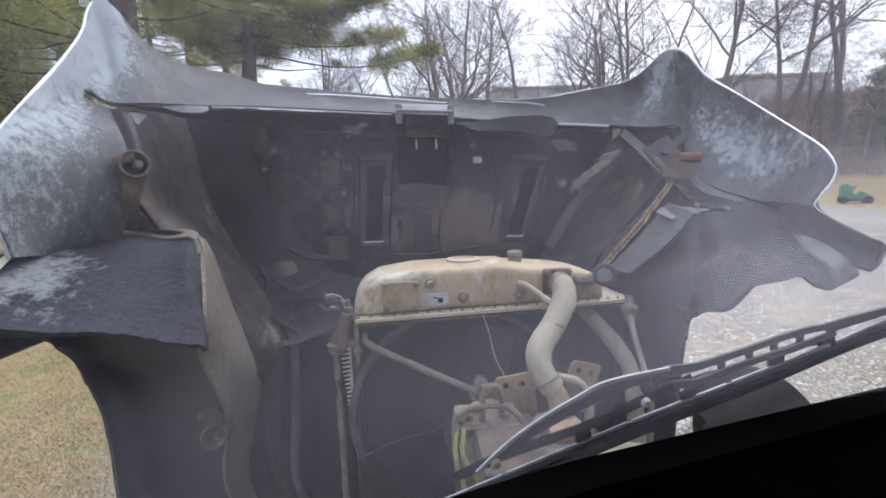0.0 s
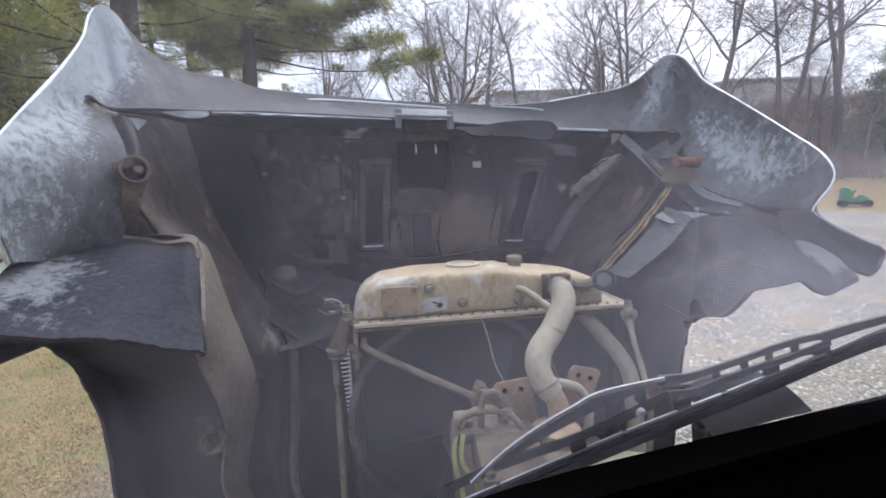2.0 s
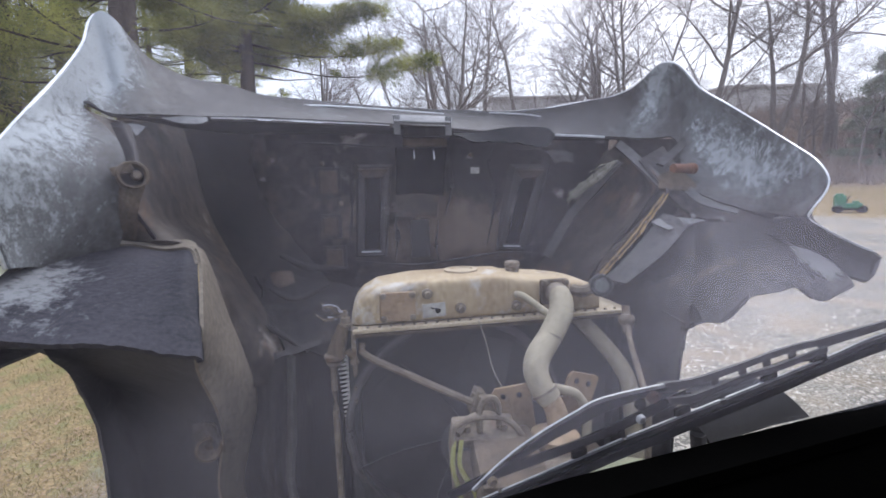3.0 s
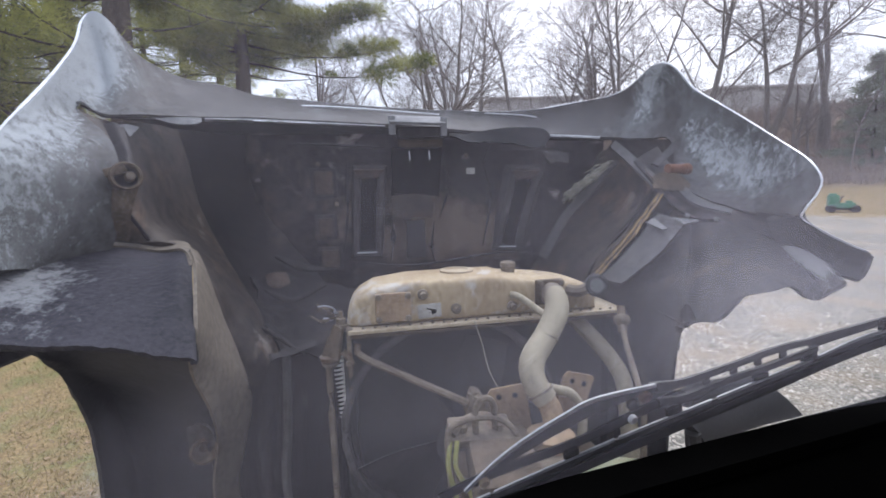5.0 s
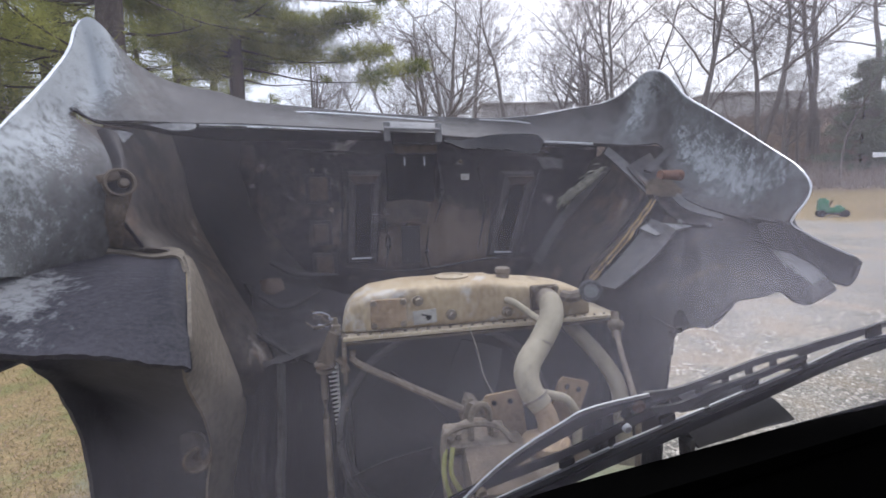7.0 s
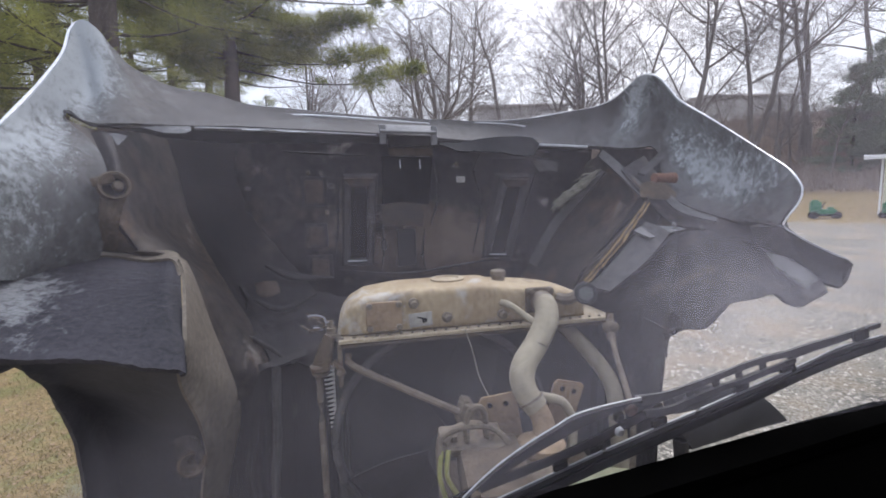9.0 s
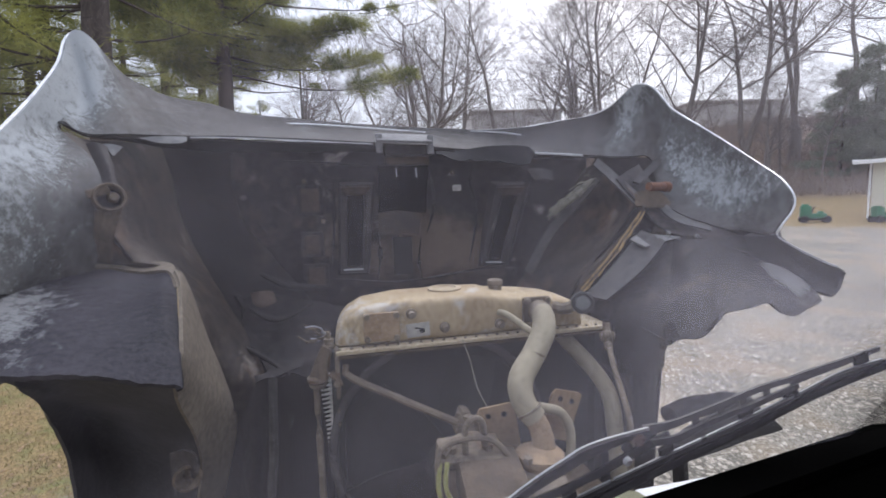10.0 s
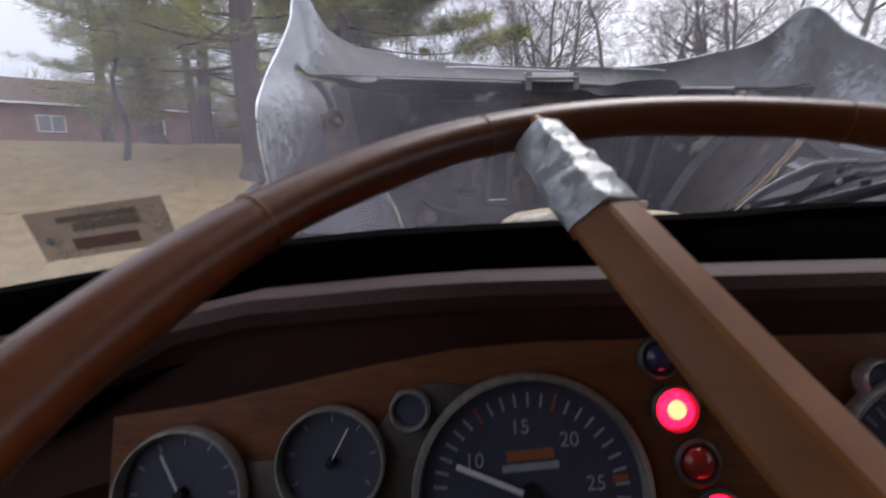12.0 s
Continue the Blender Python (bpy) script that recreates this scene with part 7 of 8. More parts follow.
def build_lamp(x, z, r, lit, lens):
    at = on_face(x, z, 0.006)
    ax = at.to_3x3() @ Vector((0, 0, 1))
    label = {"lamp_on": "lit red warning lamp in a dark bezel", "lamp_red": "unlit red warning lamp in a dark bezel", "lamp_blue": "unlit blue indicator lamp in a dark bezel"}[lens]
    g = thing("warning_lamp", at.translation, label, "indicator lamp", "dashboard lamps")
    part("bezel", lathe([(r * 1.3, 0), (r * 1.3, 0.004), (r * 1.1, 0.006), (r, 0.004), (r, 0), (r * 1.3, 0)], at.translation, ax, 28), M["plate"], g)
    part("lens", lathe([(0, 0.011), (r * 0.5, 0.0095), (r * 0.85, 0.006), (r * 0.98, 0.001), (0, 0.0005)], at.translation, ax, 28), M[lens], g)
    if lit:
        part("bulb_glint", lathe([(0, 0.0128), (r * 0.35, 0.0118), (r * 0.5, 0.009), (0, 0.009)], at.translation + at.to_3x3() @ Vector((-0.002, 0.001, 0)), ax, 12), M["lamp_hot"], g)
    return g


def build_knob():
    at = on_face(-0.655, 2.05, 0.004)
    ax = at.to_3x3() @ Vector((0, 0, 1))
    k = thing("dash_button", at.translation, "round black push button in a metal ring", "button")
    part("ring", lathe([(0.0145, 0), (0.0145, 0.008), (0.0125, 0.011), (0.011, 0.008), (0.011, 0), (0.0145, 0)], at.translation, ax, 32), M["bezel"], k)
    part("cap", lathe([(0, 0.007), (0.0105, 0.006), (0.011, 0), (0, 0)], at.translation, ax, 32), M["dial"], k)
    at = on_face(-0.325, 2.062, 0.004)
    copy_thing(k, Matrix.Translation(at.translation))


def build_wheel():
    c = Vector((-0.4746, -0.09, 2.141))
    a = 1.155
    e1, e2 = Vector((1, 0, 0)), Vector((0, math.sin(a), math.cos(a)))
    nrm = e1.cross(e2)
    if nrm.z < 0:
        nrm = -nrm
    R, r = 0.271, 0.0139
    w = thing("steering_wheel", (-0.44, -0.09, 1.95), "worn brown steering wheel with silver tape on one spoke", "steering wheel")
    bm = bmesh.new()
    rows = []
    for i in range(96):
        t = 2 * math.pi * i / 96
        d = e1 * math.cos(t) + e2 * math.sin(t)
        under = []
        for j in range(18):
            q = 2 * math.pi * j / 18
            k = r * (1 + (0.06 * math.sin(t * 110) if math.sin(q) < -0.3 else 0))
            under.append(c + d * (R + k * math.cos(q)) + nrm * k * 0.95 * math.sin(q))
        rows.append(under)
    rows.append(rows[0])
    add_grid(bm, rows, True)
    bmesh.ops.remove_doubles(bm, verts=bm.verts, dist=1e-6)
    rim = part("rim", bm, M["wheel"], w, "glossy brown rim")
    for deg in (66.4, 118, 150):
        t = radians(deg)
        d = e1 * math.cos(t) + e2 * math.sin(t)
        tangent = -e1 * math.sin(t) + e2 * math.cos(t)
        part("crack", lathe([(r * 0.99, -0.0006), (r * 1.006, -0.0006), (r * 1.006, 0.0006), (r * 0.99, 0.0006)], c + d * R, tangent, 20), M["spoke"], rim)
    hub = Vector((-0.43, -0.085, 2.02))
    part("hub", lathe([(0, -0.05), (0.055, -0.05), (0.06, -0.01), (0.05, 0.012), (0.02, 0.018), (0, 0.018)], hub, nrm, 32), M["spoke"], w)
    part("column", tube([hub - nrm * 0.03, hub - nrm * 0.25 + Vector((0, 0.1, 0)), Vector((-0.42, 0.25, 1.2))], 0.032, 12, 16), M["black"], w)

    def ridged(p0, mid, p1, f0, f1, grow, n=22):
        """A five-sided bar along a spoke, its blunt ridge towards the driver, widening to the hub."""
        rows = []
        along = (p1 - p0).normalized()
        up = (nrm - along * nrm.dot(along)).normalized()
        side = along.cross(up)
        if side.x > 0:
            side = -side
        for i in range(n + 1):
            f = f0 + (f1 - f0) * i / n
            at = p0.lerp(p1, f) + (mid - p0.lerp(p1, 0.5)) * 4 * f * (1 - f)
            wd = 0.0145 + 0.0062 * ease(0.02, 0.24, f) + 0.005 * f + grow
            hg = 0.0125 + 0.003 * f + grow
            corners = [(1.0, -0.25), (0.97, 0.0), (0.3, 0.94), (0.14, 1.0), (-0.86, 0.62), (-0.98, 0.42), (-0.9, -0.62), (-0.5, -0.9), (0.6, -0.88)]
            rows.append([at + side * wd * u + up * hg * v for u, v in corners])
        bm = bmesh.new()
        vs = add_grid(bm, rows, True)
        bm.faces.new(vs[0]), bm.faces.new(vs[-1])
        return bm

    tops = []
    for deg in (110.8, -2.0, 230):
        t = radians(deg)
        d = e1 * math.cos(t) + e2 * math.sin(t)
        p0 = c + d * (R - 0.004)
        p1 = hub.lerp(c, 0.0) + (p0 - hub).normalized() * 0.04
        mid = p0.lerp(p1, 0.5) - nrm * 0.004
        part("spoke", ridged(p0, mid, p1, 0.0, 1.0, 0.0), M["spoke"], w, "tan brown faceted spoke", False)
        tops.append((p0, mid, p1))
    bm = ridged(*tops[0], 0.02, 0.255, 0.0022, 26)
    for v in bm.verts:
        v.co += noise.noise_vector(v.co * 90) * 0.0025
    part("tape_wrap", bm, M["tape"], w, "crumpled silver duct tape")
    return w


build_cab()
build_windscreen()
build_wiper()
build_sticker()
build_dash()
gauge("tachometer", "large dark tachometer with pale figures and metal bezel", -0.572, 1.994, 0.079, [("10", 150, 0.045, 0.014), ("15", 98, 0.045, 0.014), ("20", 52, 0.045, 0.014), ("25", 8, 0.045, 0.014)], 158, (200, -20, 27, (9, 15)), True)
gauge("small_gauge", "small round dark gauge with pale needle", -0.71, 2.018, 0.036, [], 62, (210, -30, 7, ()))
gauge("small_gauge", "small round dark gauge with pale needle", -0.813, 2.0, 0.043, [], 118, (210, -30, 9, ()))
gauge("speedometer", "large dark speedometer with pale figures and metal bezel", -0.29, 1.99, 0.079, [], 200, (200, -20, 27, ()), True)
build_lamp(-0.478, 2.08, 0.0115, False, "lamp_blue")
build_lamp(-0.469, 2.046, 0.0135, True, "lamp_on")
build_lamp(-0.457, 2.012, 0.0125, False, "lamp_red")
build_lamp(-0.446, 1.979, 0.0135, True, "lamp_on")
build_knob()
build_wheel()


def build_side_box():
    b = thing("black_splash_panel", (0.4, 0.75, 1.1), "black rubber splash panel beside the engine", "panel")
    part("panel", loft([(0.202, 0.750, 1.891), (0.358, 0.820, 1.881), (0.555, 0.900, 1.856)], [(0.251, 0.750, 1.840), (0.434, 0.820, 1.805), (0.667, 0.900, 1.766)], 14, 6, (0, 0, 0.008), 0.02, 0.003), M["black"], b)
    part("roll", tube([(0.368, 0.950, 1.82), (0.45, 0.965, 1.822), (0.58, 0.985, 1.81), (0.664, 1.000, 1.79)], [0.026, 0.032, 0.03, 0.033, 0.022], 16, 12, None, True, 0.8), M["black"], b)
    part("bracket", tube([(0.23, 0.76, 1.86), (0.3, 0.8, 1.5), (0.36, 0.8, 1.1)], 0.015, 8, 8), M["black"], b)
    return b


build_side_box()


# ---- trees ----
class Net:
    """Collects bars and blades for one big mesh."""

    def __init__(self):
        self.v, self.f = [], []

    def bar(self, a, b, ra, rb, seg=3):
        d = (b - a)
        if d.length < 1e-6:
            return
        d.normalize()
        s = d.cross(Vector((0.3, 0.2, 1))).normalized() if abs(d.z) < 0.95 else d.cross(Vector((0, 1, 0))).normalized()
        u = s.cross(d)
        o = len(self.v)
        for p, r in ((a, ra), (b, rb)):
            for j in range(seg):
                q = 2 * math.pi * j / seg
                self.v.append(p + r * (s * math.cos(q) + u * math.sin(q)))
        for j in range(seg):
            k = (j + 1) % seg
            self.f.append((o + j, o + k, o + seg + k, o + seg + j))

    def blade(self, a, b, w, side):
        o = len(self.v)
        self.v += [a - side * w, a + side * w, b]
        self.f.append((o, o + 1, o + 2))

    def make(self, name, material, parent):
        me = bpy.data.meshes.new(name)
        me.from_pydata([tuple(p) for p in self.v], [], self.f)
        me.materials.append(material)
        me.shade_smooth()
        ob = new(name, me)
        ob.parent = parent
        return ob


def limb(net_big, net_small, rng, a, d, length, r, level, deepest, open_crown):
    n = (9, 7, 5, 4, 3, 2)[level]
    pts = [a]
    dd = d.copy()
    for i in range(n):
        wob = (0.17, 0.26, 0.3, 0.34, 0.36, 0.36)[level]
        dd = (dd + Vector((rng.uniform(-1, 1), rng.uniform(-1, 1), rng.uniform(-0.7, 0.85))) * wob + Vector((0, 0, 0.04))).normalized()
        pts.append(pts[-1] + dd * length / n)
    for i in range(n):
        ra, rb = r * (1 - 0.85 * i / n), r * (1 - 0.85 * (i + 1) / n)
        (net_big if level < 2 else net_small).bar(pts[i], pts[i + 1], max(0.006, ra), max(0.004, rb), (8, 5, 4, 3, 3, 3)[level])
    if level == deepest:
        return
    kids = (11, 8, 6, 4, 2)[level]
    for k in range(kids):
        t = rng.uniform((0.3 - 0.1 * open_crown) if level == 0 else 0.15, 1.0)
        i = min(n - 1, int(t * n))
        p = pts[i].lerp(pts[i + 1], t * n - i)
        axis = (pts[i + 1] - pts[i]).normalized()
        side = Vector((rng.uniform(-1, 1), rng.uniform(-1, 1), rng.uniform(-0.5, 0.5)))
        side = (side - axis * side.dot(axis)).normalized()
        nd = (axis + side * rng.uniform(0.6 + 0.4 * open_crown, 1.4 + 0.8 * open_crown)).normalized()
        limb(net_big, net_small, rng, p, nd, length * rng.uniform(0.42, 0.68) * (1.12 - 0.5 * t), max(0.008, r * (1 - 0.75 * t) * rng.uniform(0.4, 0.62)), level + 1, deepest, open_crown)


def bare_tree(seed, tall, r, open_crown, forks=1, ivy=0.0):
    rng = random.Random(seed)
    t = thing("bare_tree", (0, 0, 0), "leafless grey deciduous tree on the far bank", "tree", "bare trees")
    big, small = Net(), Net()
    if forks == 1:
        limb(big, small, rng, Vector((0, 0, 0)), Vector((rng.uniform(-0.08, 0.08), 0, 1)), tall, r, 0, 5, open_crown)
    else:
        crotch = Vector((0, 0, tall * 0.13))
        big.bar(Vector((0, 0, -0.2)), crotch, r * 1.35, r * 1.1, 10)
        for k in range(forks):
            lean = (k - (forks - 1) / 2) * rng.uniform(0.28, 0.42)
            limb(big, small, rng, crotch, Vector((lean, rng.uniform(-0.15, 0.15), 1)).normalized(), tall * rng.uniform(0.78, 0.9), r * rng.uniform(0.6, 0.75), 0, 4, open_crown)
    if ivy:
        for k in range(420):
            a = rng.uniform(0, 2 * math.pi)
            p = Vector((math.cos(a) * rng.random() * tall * 0.17, math.sin(a) * rng.random() * tall * 0.17, tall * rng.gauss(ivy, 0.07)))
            limb(small, small, rng, p, Vector((rng.uniform(-1, 1), rng.uniform(-1, 1), rng.uniform(-0.3, 0.7))).normalized(), rng.uniform(0.8, 2.4), 0.03, 3, 4, 1.0)
    big.make("trunk", M["bare_bark"], t)
    small.make("crown", M["bare_bark"], t)
    return t


def pine_tree(seed, tall, r, low, spread, material, name="pine_tree", label="tall pine tree with drooping green boughs", base=None, reach=(), needle=0.011, puff=0.46, many=120):
    """A straight trunk with level boughs that carry tufts of long needles; reach: tips of further boughs, in the world, of a tree that stands at base."""
    rng = random.Random(seed)
    t = thing(name, (0, 0, 0), label, "tree", "pines")
    wood, leaf = Net(), Net()
    pts = [Vector((0.1 * math.sin(i * 1.3 + seed), 0.08 * math.cos(i), tall * i / 10)) for i in range(11)]
    wood.bar(Vector((0, 0, -0.3)), pts[0].lerp(pts[1], 0.25), r * 1.7, r * 1.0, 12)
    for i in range(10):
        wood.bar(pts[i], pts[i + 1], r * (1 - 0.085 * i), r * (1 - 0.085 * (i + 1)), 12)

    def tuft(c, size, count):
        for b in range(count):
            v = Vector((rng.gauss(0, 1), rng.gauss(0, 1), rng.gauss(0.25, 0.7))).normalized()
            o = c + Vector((v.x, v.y, v.z * 0.75)) * size * rng.random() ** 0.6
            v = (v + Vector((rng.uniform(-1, 1), rng.uniform(-1, 1), rng.uniform(-0.6, 0.8))) * 0.8).normalized() * rng.uniform(0.16, 0.32) * (size / 0.42) ** 0.5
            leaf.blade(o, o + v, needle, v.cross(Vector((rng.uniform(-1, 1), rng.uniform(-1, 1), rng.uniform(-1, 1)))).normalized())

    def bough(a, tip, bare, tufts, thick=0.0028 * tall, size=puff, count=many):
        d = tip - a
        side = Vector((-d.y, d.x, 0)).normalized()
        line = [a]
        for s_ in range(1, 8):
            f = s_ / 7
            line.append(a + d * f + Vector((0, 0, -0.07 * d.length * math.sin(math.pi * f))) + Vector((rng.uniform(-1, 1), rng.uniform(-1, 1), rng.uniform(-1, 1))) * 0.035 * d.length * f * (1 - f))
            wood.bar(line[-2], line[-1], thick * (1.08 - (s_ - 1) / 7), thick * (1.08 - f), 5)
        for k in range(tufts):
            f = bare + (1 - bare) * (k + rng.random()) / tufts
            i = min(6, int(f * 7))
            p = line[i].lerp(line[i + 1], f * 7 - i)
            q = p + side * rng.uniform(-1, 1) * 0.22 * d.length * (1.15 - f) + Vector((rng.uniform(-0.2, 0.2), rng.uniform(-0.2, 0.2), rng.uniform(-0.05, 0.3)))
            wood.bar(p, q, 0.0008 * tall, 0.005, 3)
            tuft(q, size * rng.uniform(0.75, 1.25), count)

    z = low
    while z < tall * 0.97:
        for k in range(rng.randint(2, 4)):
            az = rng.uniform(0, 2 * math.pi)
            f = 1 - (z - low) / (tall - low)
            length = spread * (0.22 + 0.78 * f ** 0.7) * rng.uniform(0.55, 1.1)
            bough(Vector((0, 0, z)), Vector((math.cos(az) * length, math.sin(az) * length, z + length * rng.uniform(-0.12, 0.22))), 0.3, max(4, int(length * 1.7)))
        z += rng.uniform(0.45, 0.8)
    for x, y, zz, bare, tufts, size in reach:
        tip = Vector((x, y, zz)) - base
        bough(Vector((0, 0, tip.z + rng.uniform(-0.5, 0.2))), tip, bare, int(tufts * 1.4), 0.04, size * 1.25, 300)
    wood.make("trunk", M["bark"], t)
    leaf.make("crown", material, t)
    return t


def plant(proto, azi, r, turn, size=1.0, first=False):
    m = Matrix.Translation(at_azimuth(azi, r)) @ Matrix.Rotation(radians(turn), 4, "Z")
    if first:
        proto.matrix_basis = m
        proto.scale = (size, size, size)
        return proto
    ob = copy_thing(proto, m)
    ob.scale = (size, size, size)
    return ob


bare = [bare_tree(11, 23, 0.36, 0.4), bare_tree(12, 25, 0.4, 0.2, 2), bare_tree(15, 18, 0.5, 1.0, 3), bare_tree(21, 22, 0.24, 0.1), bare_tree(25, 24, 0.44, 0.3, 2, 0.58), bare_tree(34, 24, 0.38, 0.55)]
spots = [(5, 41.4, 56, 10, 1.05), (1, 32.4, 56, 60, 1.05), (2, 10.0, 44, 100, 1.05), (3, 5.3, 56, 30, 0.9), (4, 46.9, 56, 10, 1.0), (1, 51.1, 60, 20, 1.15),
         (3, 26.0, 62, 200, 1.0), (0, 20.0, 66, 80, 1.0), (1, 15.5, 72, 250, 0.9), (2, 28.8, 58, 20, 1.0), (3, 36.4, 62, 120, 1.0), (0, 55.5, 72, 320, 1.0), (3, 0.5, 66, 10, 0.8), (2, -4.0, 62, 220, 0.8),
         (3, 23.0, 58, 310, 0.6), (3, 35.3, 58, 45, 0.65), (3, 50.0, 58, 75, 0.6), (3, 7.8, 60, 170, 0.6), (3, 13.2, 58, 15, 0.7), (0, 59.5, 66, 45, 0.9),
         (3, 2.0, 54, 40, 0.5), (3, 9.4, 52, 140, 0.45), (3, 17.5, 54, 240, 0.5), (3, 21.5, 55, 20, 0.45), (3, 28.0, 56, 95, 0.5), (3, 31.2, 54, 190, 0.45), (3, 39.6, 56, 280, 0.5), (3, 45.2, 54, 10, 0.5), (3, 53.3, 55, 130, 0.5), (2, 12.0, 54, 230, 0.55), (2, 25.0, 56, 330, 0.5), (2, 38.5, 57, 75, 0.5), (2, 49.0, 56, 155, 0.5), (2, 57.5, 57, 265, 0.5), (2, 6.5, 58, 345, 0.5)]
seen_kinds = set()
for kind, azi, r, turn, size in spots:
    plant(bare[kind], azi, r, turn, size, kind not in seen_kinds)
    seen_kinds.add(kind)

home = at_azimuth(-13.8, 19)
pines = [pine_tree(1, 19, 0.34, 3.2, 6.5, M["needles"]), pine_tree(2, 17, 0.42, 3.4, 4.6, M["needles"]),
         pine_tree(4, 19, 0.34, 6.6, 5.2, M["needles"], base=home, reach=[
        (-7.0, 16.66, 8.78, 0.5, 9, 0.5),
        (-6.17, 16.47, 8.7, 0.5, 9, 0.5),
        (-5.53, 16.26, 8.08, 0.5, 9, 0.5),
        (-6.51, 16.46, 7.9, 0.5, 9, 0.5),
        (-4.96, 16.21, 8.84, 0.5, 9, 0.5),
        (-5.56, 16.2, 7.47, 0.5, 9, 0.5),
        (-5.23, 20.01, 10.1, 0.45, 8, 0.45),
        (-3.89, 19.74, 10.4, 0.45, 8, 0.45),
        (-2.82, 19.41, 9.57, 0.45, 8, 0.45),
        (-4.2, 19.63, 8.71, 0.45, 8, 0.45),
        (-1.83, 19.17, 9.43, 0.45, 8, 0.45),
        (-1.05, 18.92, 8.66, 0.45, 8, 0.45),
        (-3.11, 19.34, 8.27, 0.45, 8, 0.45),
        (-1.58, 18.96, 8.0, 0.45, 8, 0.45),
        (-0.52, 18.85, 9.17, 0.45, 8, 0.45),
        (-2.33, 19.41, 10.58, 0.45, 8, 0.45),
        (-4.79, 19.68, 7.94, 0.45, 8, 0.45),
        (-6.01, 19.95, 7.87, 0.45, 8, 0.45),
        (-3.59, 19.37, 7.57, 0.45, 8, 0.45),
        (1.19, 18.34, 8.05, 0.62, 9, 0.3),
        (2.86, 17.9, 7.42, 0.62, 9, 0.3),
        (0.71, 18.6, 9.47, 0.62, 9, 0.3),
        (-1.18, 18.78, 7.11, 0.9, 1, 0.2),
        (3.97, 17.46, 10.44, 0.55, 6, 0.22)])]
spots = [(2, -13.8, 19, 0, 1.0), (1, -25.1, 15.2, 40, 1.0), (1, -34.2, 21.5, 130, 1.0), (0, -28.8, 24, 200, 0.9), (1, -29.8, 31, 280, 0.8), (0, -19.0, 32, 260, 0.95), (1, -37.5, 36, 80, 0.85), (1, -15.5, 38, 310, 1.0), (0, -32.0, 42, 20, 1.0), (0, -22.5, 40, 70, 0.9), (1, -9.5, 44, 150, 0.6)]
seen_kinds = set()
for kind, azi, r, turn, size in spots:
    plant(pines[kind], azi, r, turn, size, kind not in seen_kinds)
    seen_kinds.add(kind)
sapling = pine_tree(5, 3.6, 0.07, 1.0, 1.3, M["needles"], "young_pine", "young pine tree on the leaf-strewn lawn", needle=0.012, puff=0.3, many=80)
plant(sapling, -37.2, 16.8, 0, 1.45, True)
cedar = pine_tree(7, 14, 0.22, 1.0, 4.6, M["needles_dark"], "evergreen_tree", "soft grey-green evergreen tree on the far bank", needle=0.035, puff=0.75, many=110)
for azi, r, turn, size in ((54.6, 57, 0, 0.7), (56.8, 56, 120, 0.84), (59.5, 57, 220, 0.94), (62.5, 58, 300, 0.9), (65.5, 60, 60, 0.95)):
    plant(cedar, azi, r, turn, size, azi == 54.6)


def build_scrub():
    rng = random.Random(9)
    net = Net()
    for k in range(3600):
        azi, r = rng.uniform(-8, 68), rng.uniform(50, 80)
        p = at_azimuth(azi, r, 0.0)
        hgt = rng.uniform(0.8, 2.6)
        for b in range(7):
            d = Vector((rng.gauss(0, 0.45), rng.gauss(0, 0.45), 1)).normalized()
            q = p + Vector((rng.gauss(0, 0.5), rng.gauss(0, 0.5), 0))
            net.bar(q, q + d * hgt * rng.uniform(0.6, 1.1), 0.035, 0.008, 3)
    for k in range(1800):
        azi, r = rng.uniform(-52, -4), rng.uniform(44, 62)
        p = at_azimuth(azi, r, 0.0)
        hgt = rng.uniform(2.0, 6.5)
        for b in range(9):
            d = Vector((rng.gauss(0, 0.4), rng.gauss(0, 0.4), 1)).normalized()
            q = p + Vector((rng.gauss(0, 0.6), rng.gauss(0, 0.6), 0))
            net.bar(q, q + d * hgt * rng.uniform(0.5, 1.1), 0.05, 0.012, 3)
    me_ob = net.make("bank_scrub", M["scrub"], None)
    tagged(me_ob, "leafless brown scrub covering the far bank", "scrub", kind="stuff")


build_scrub()


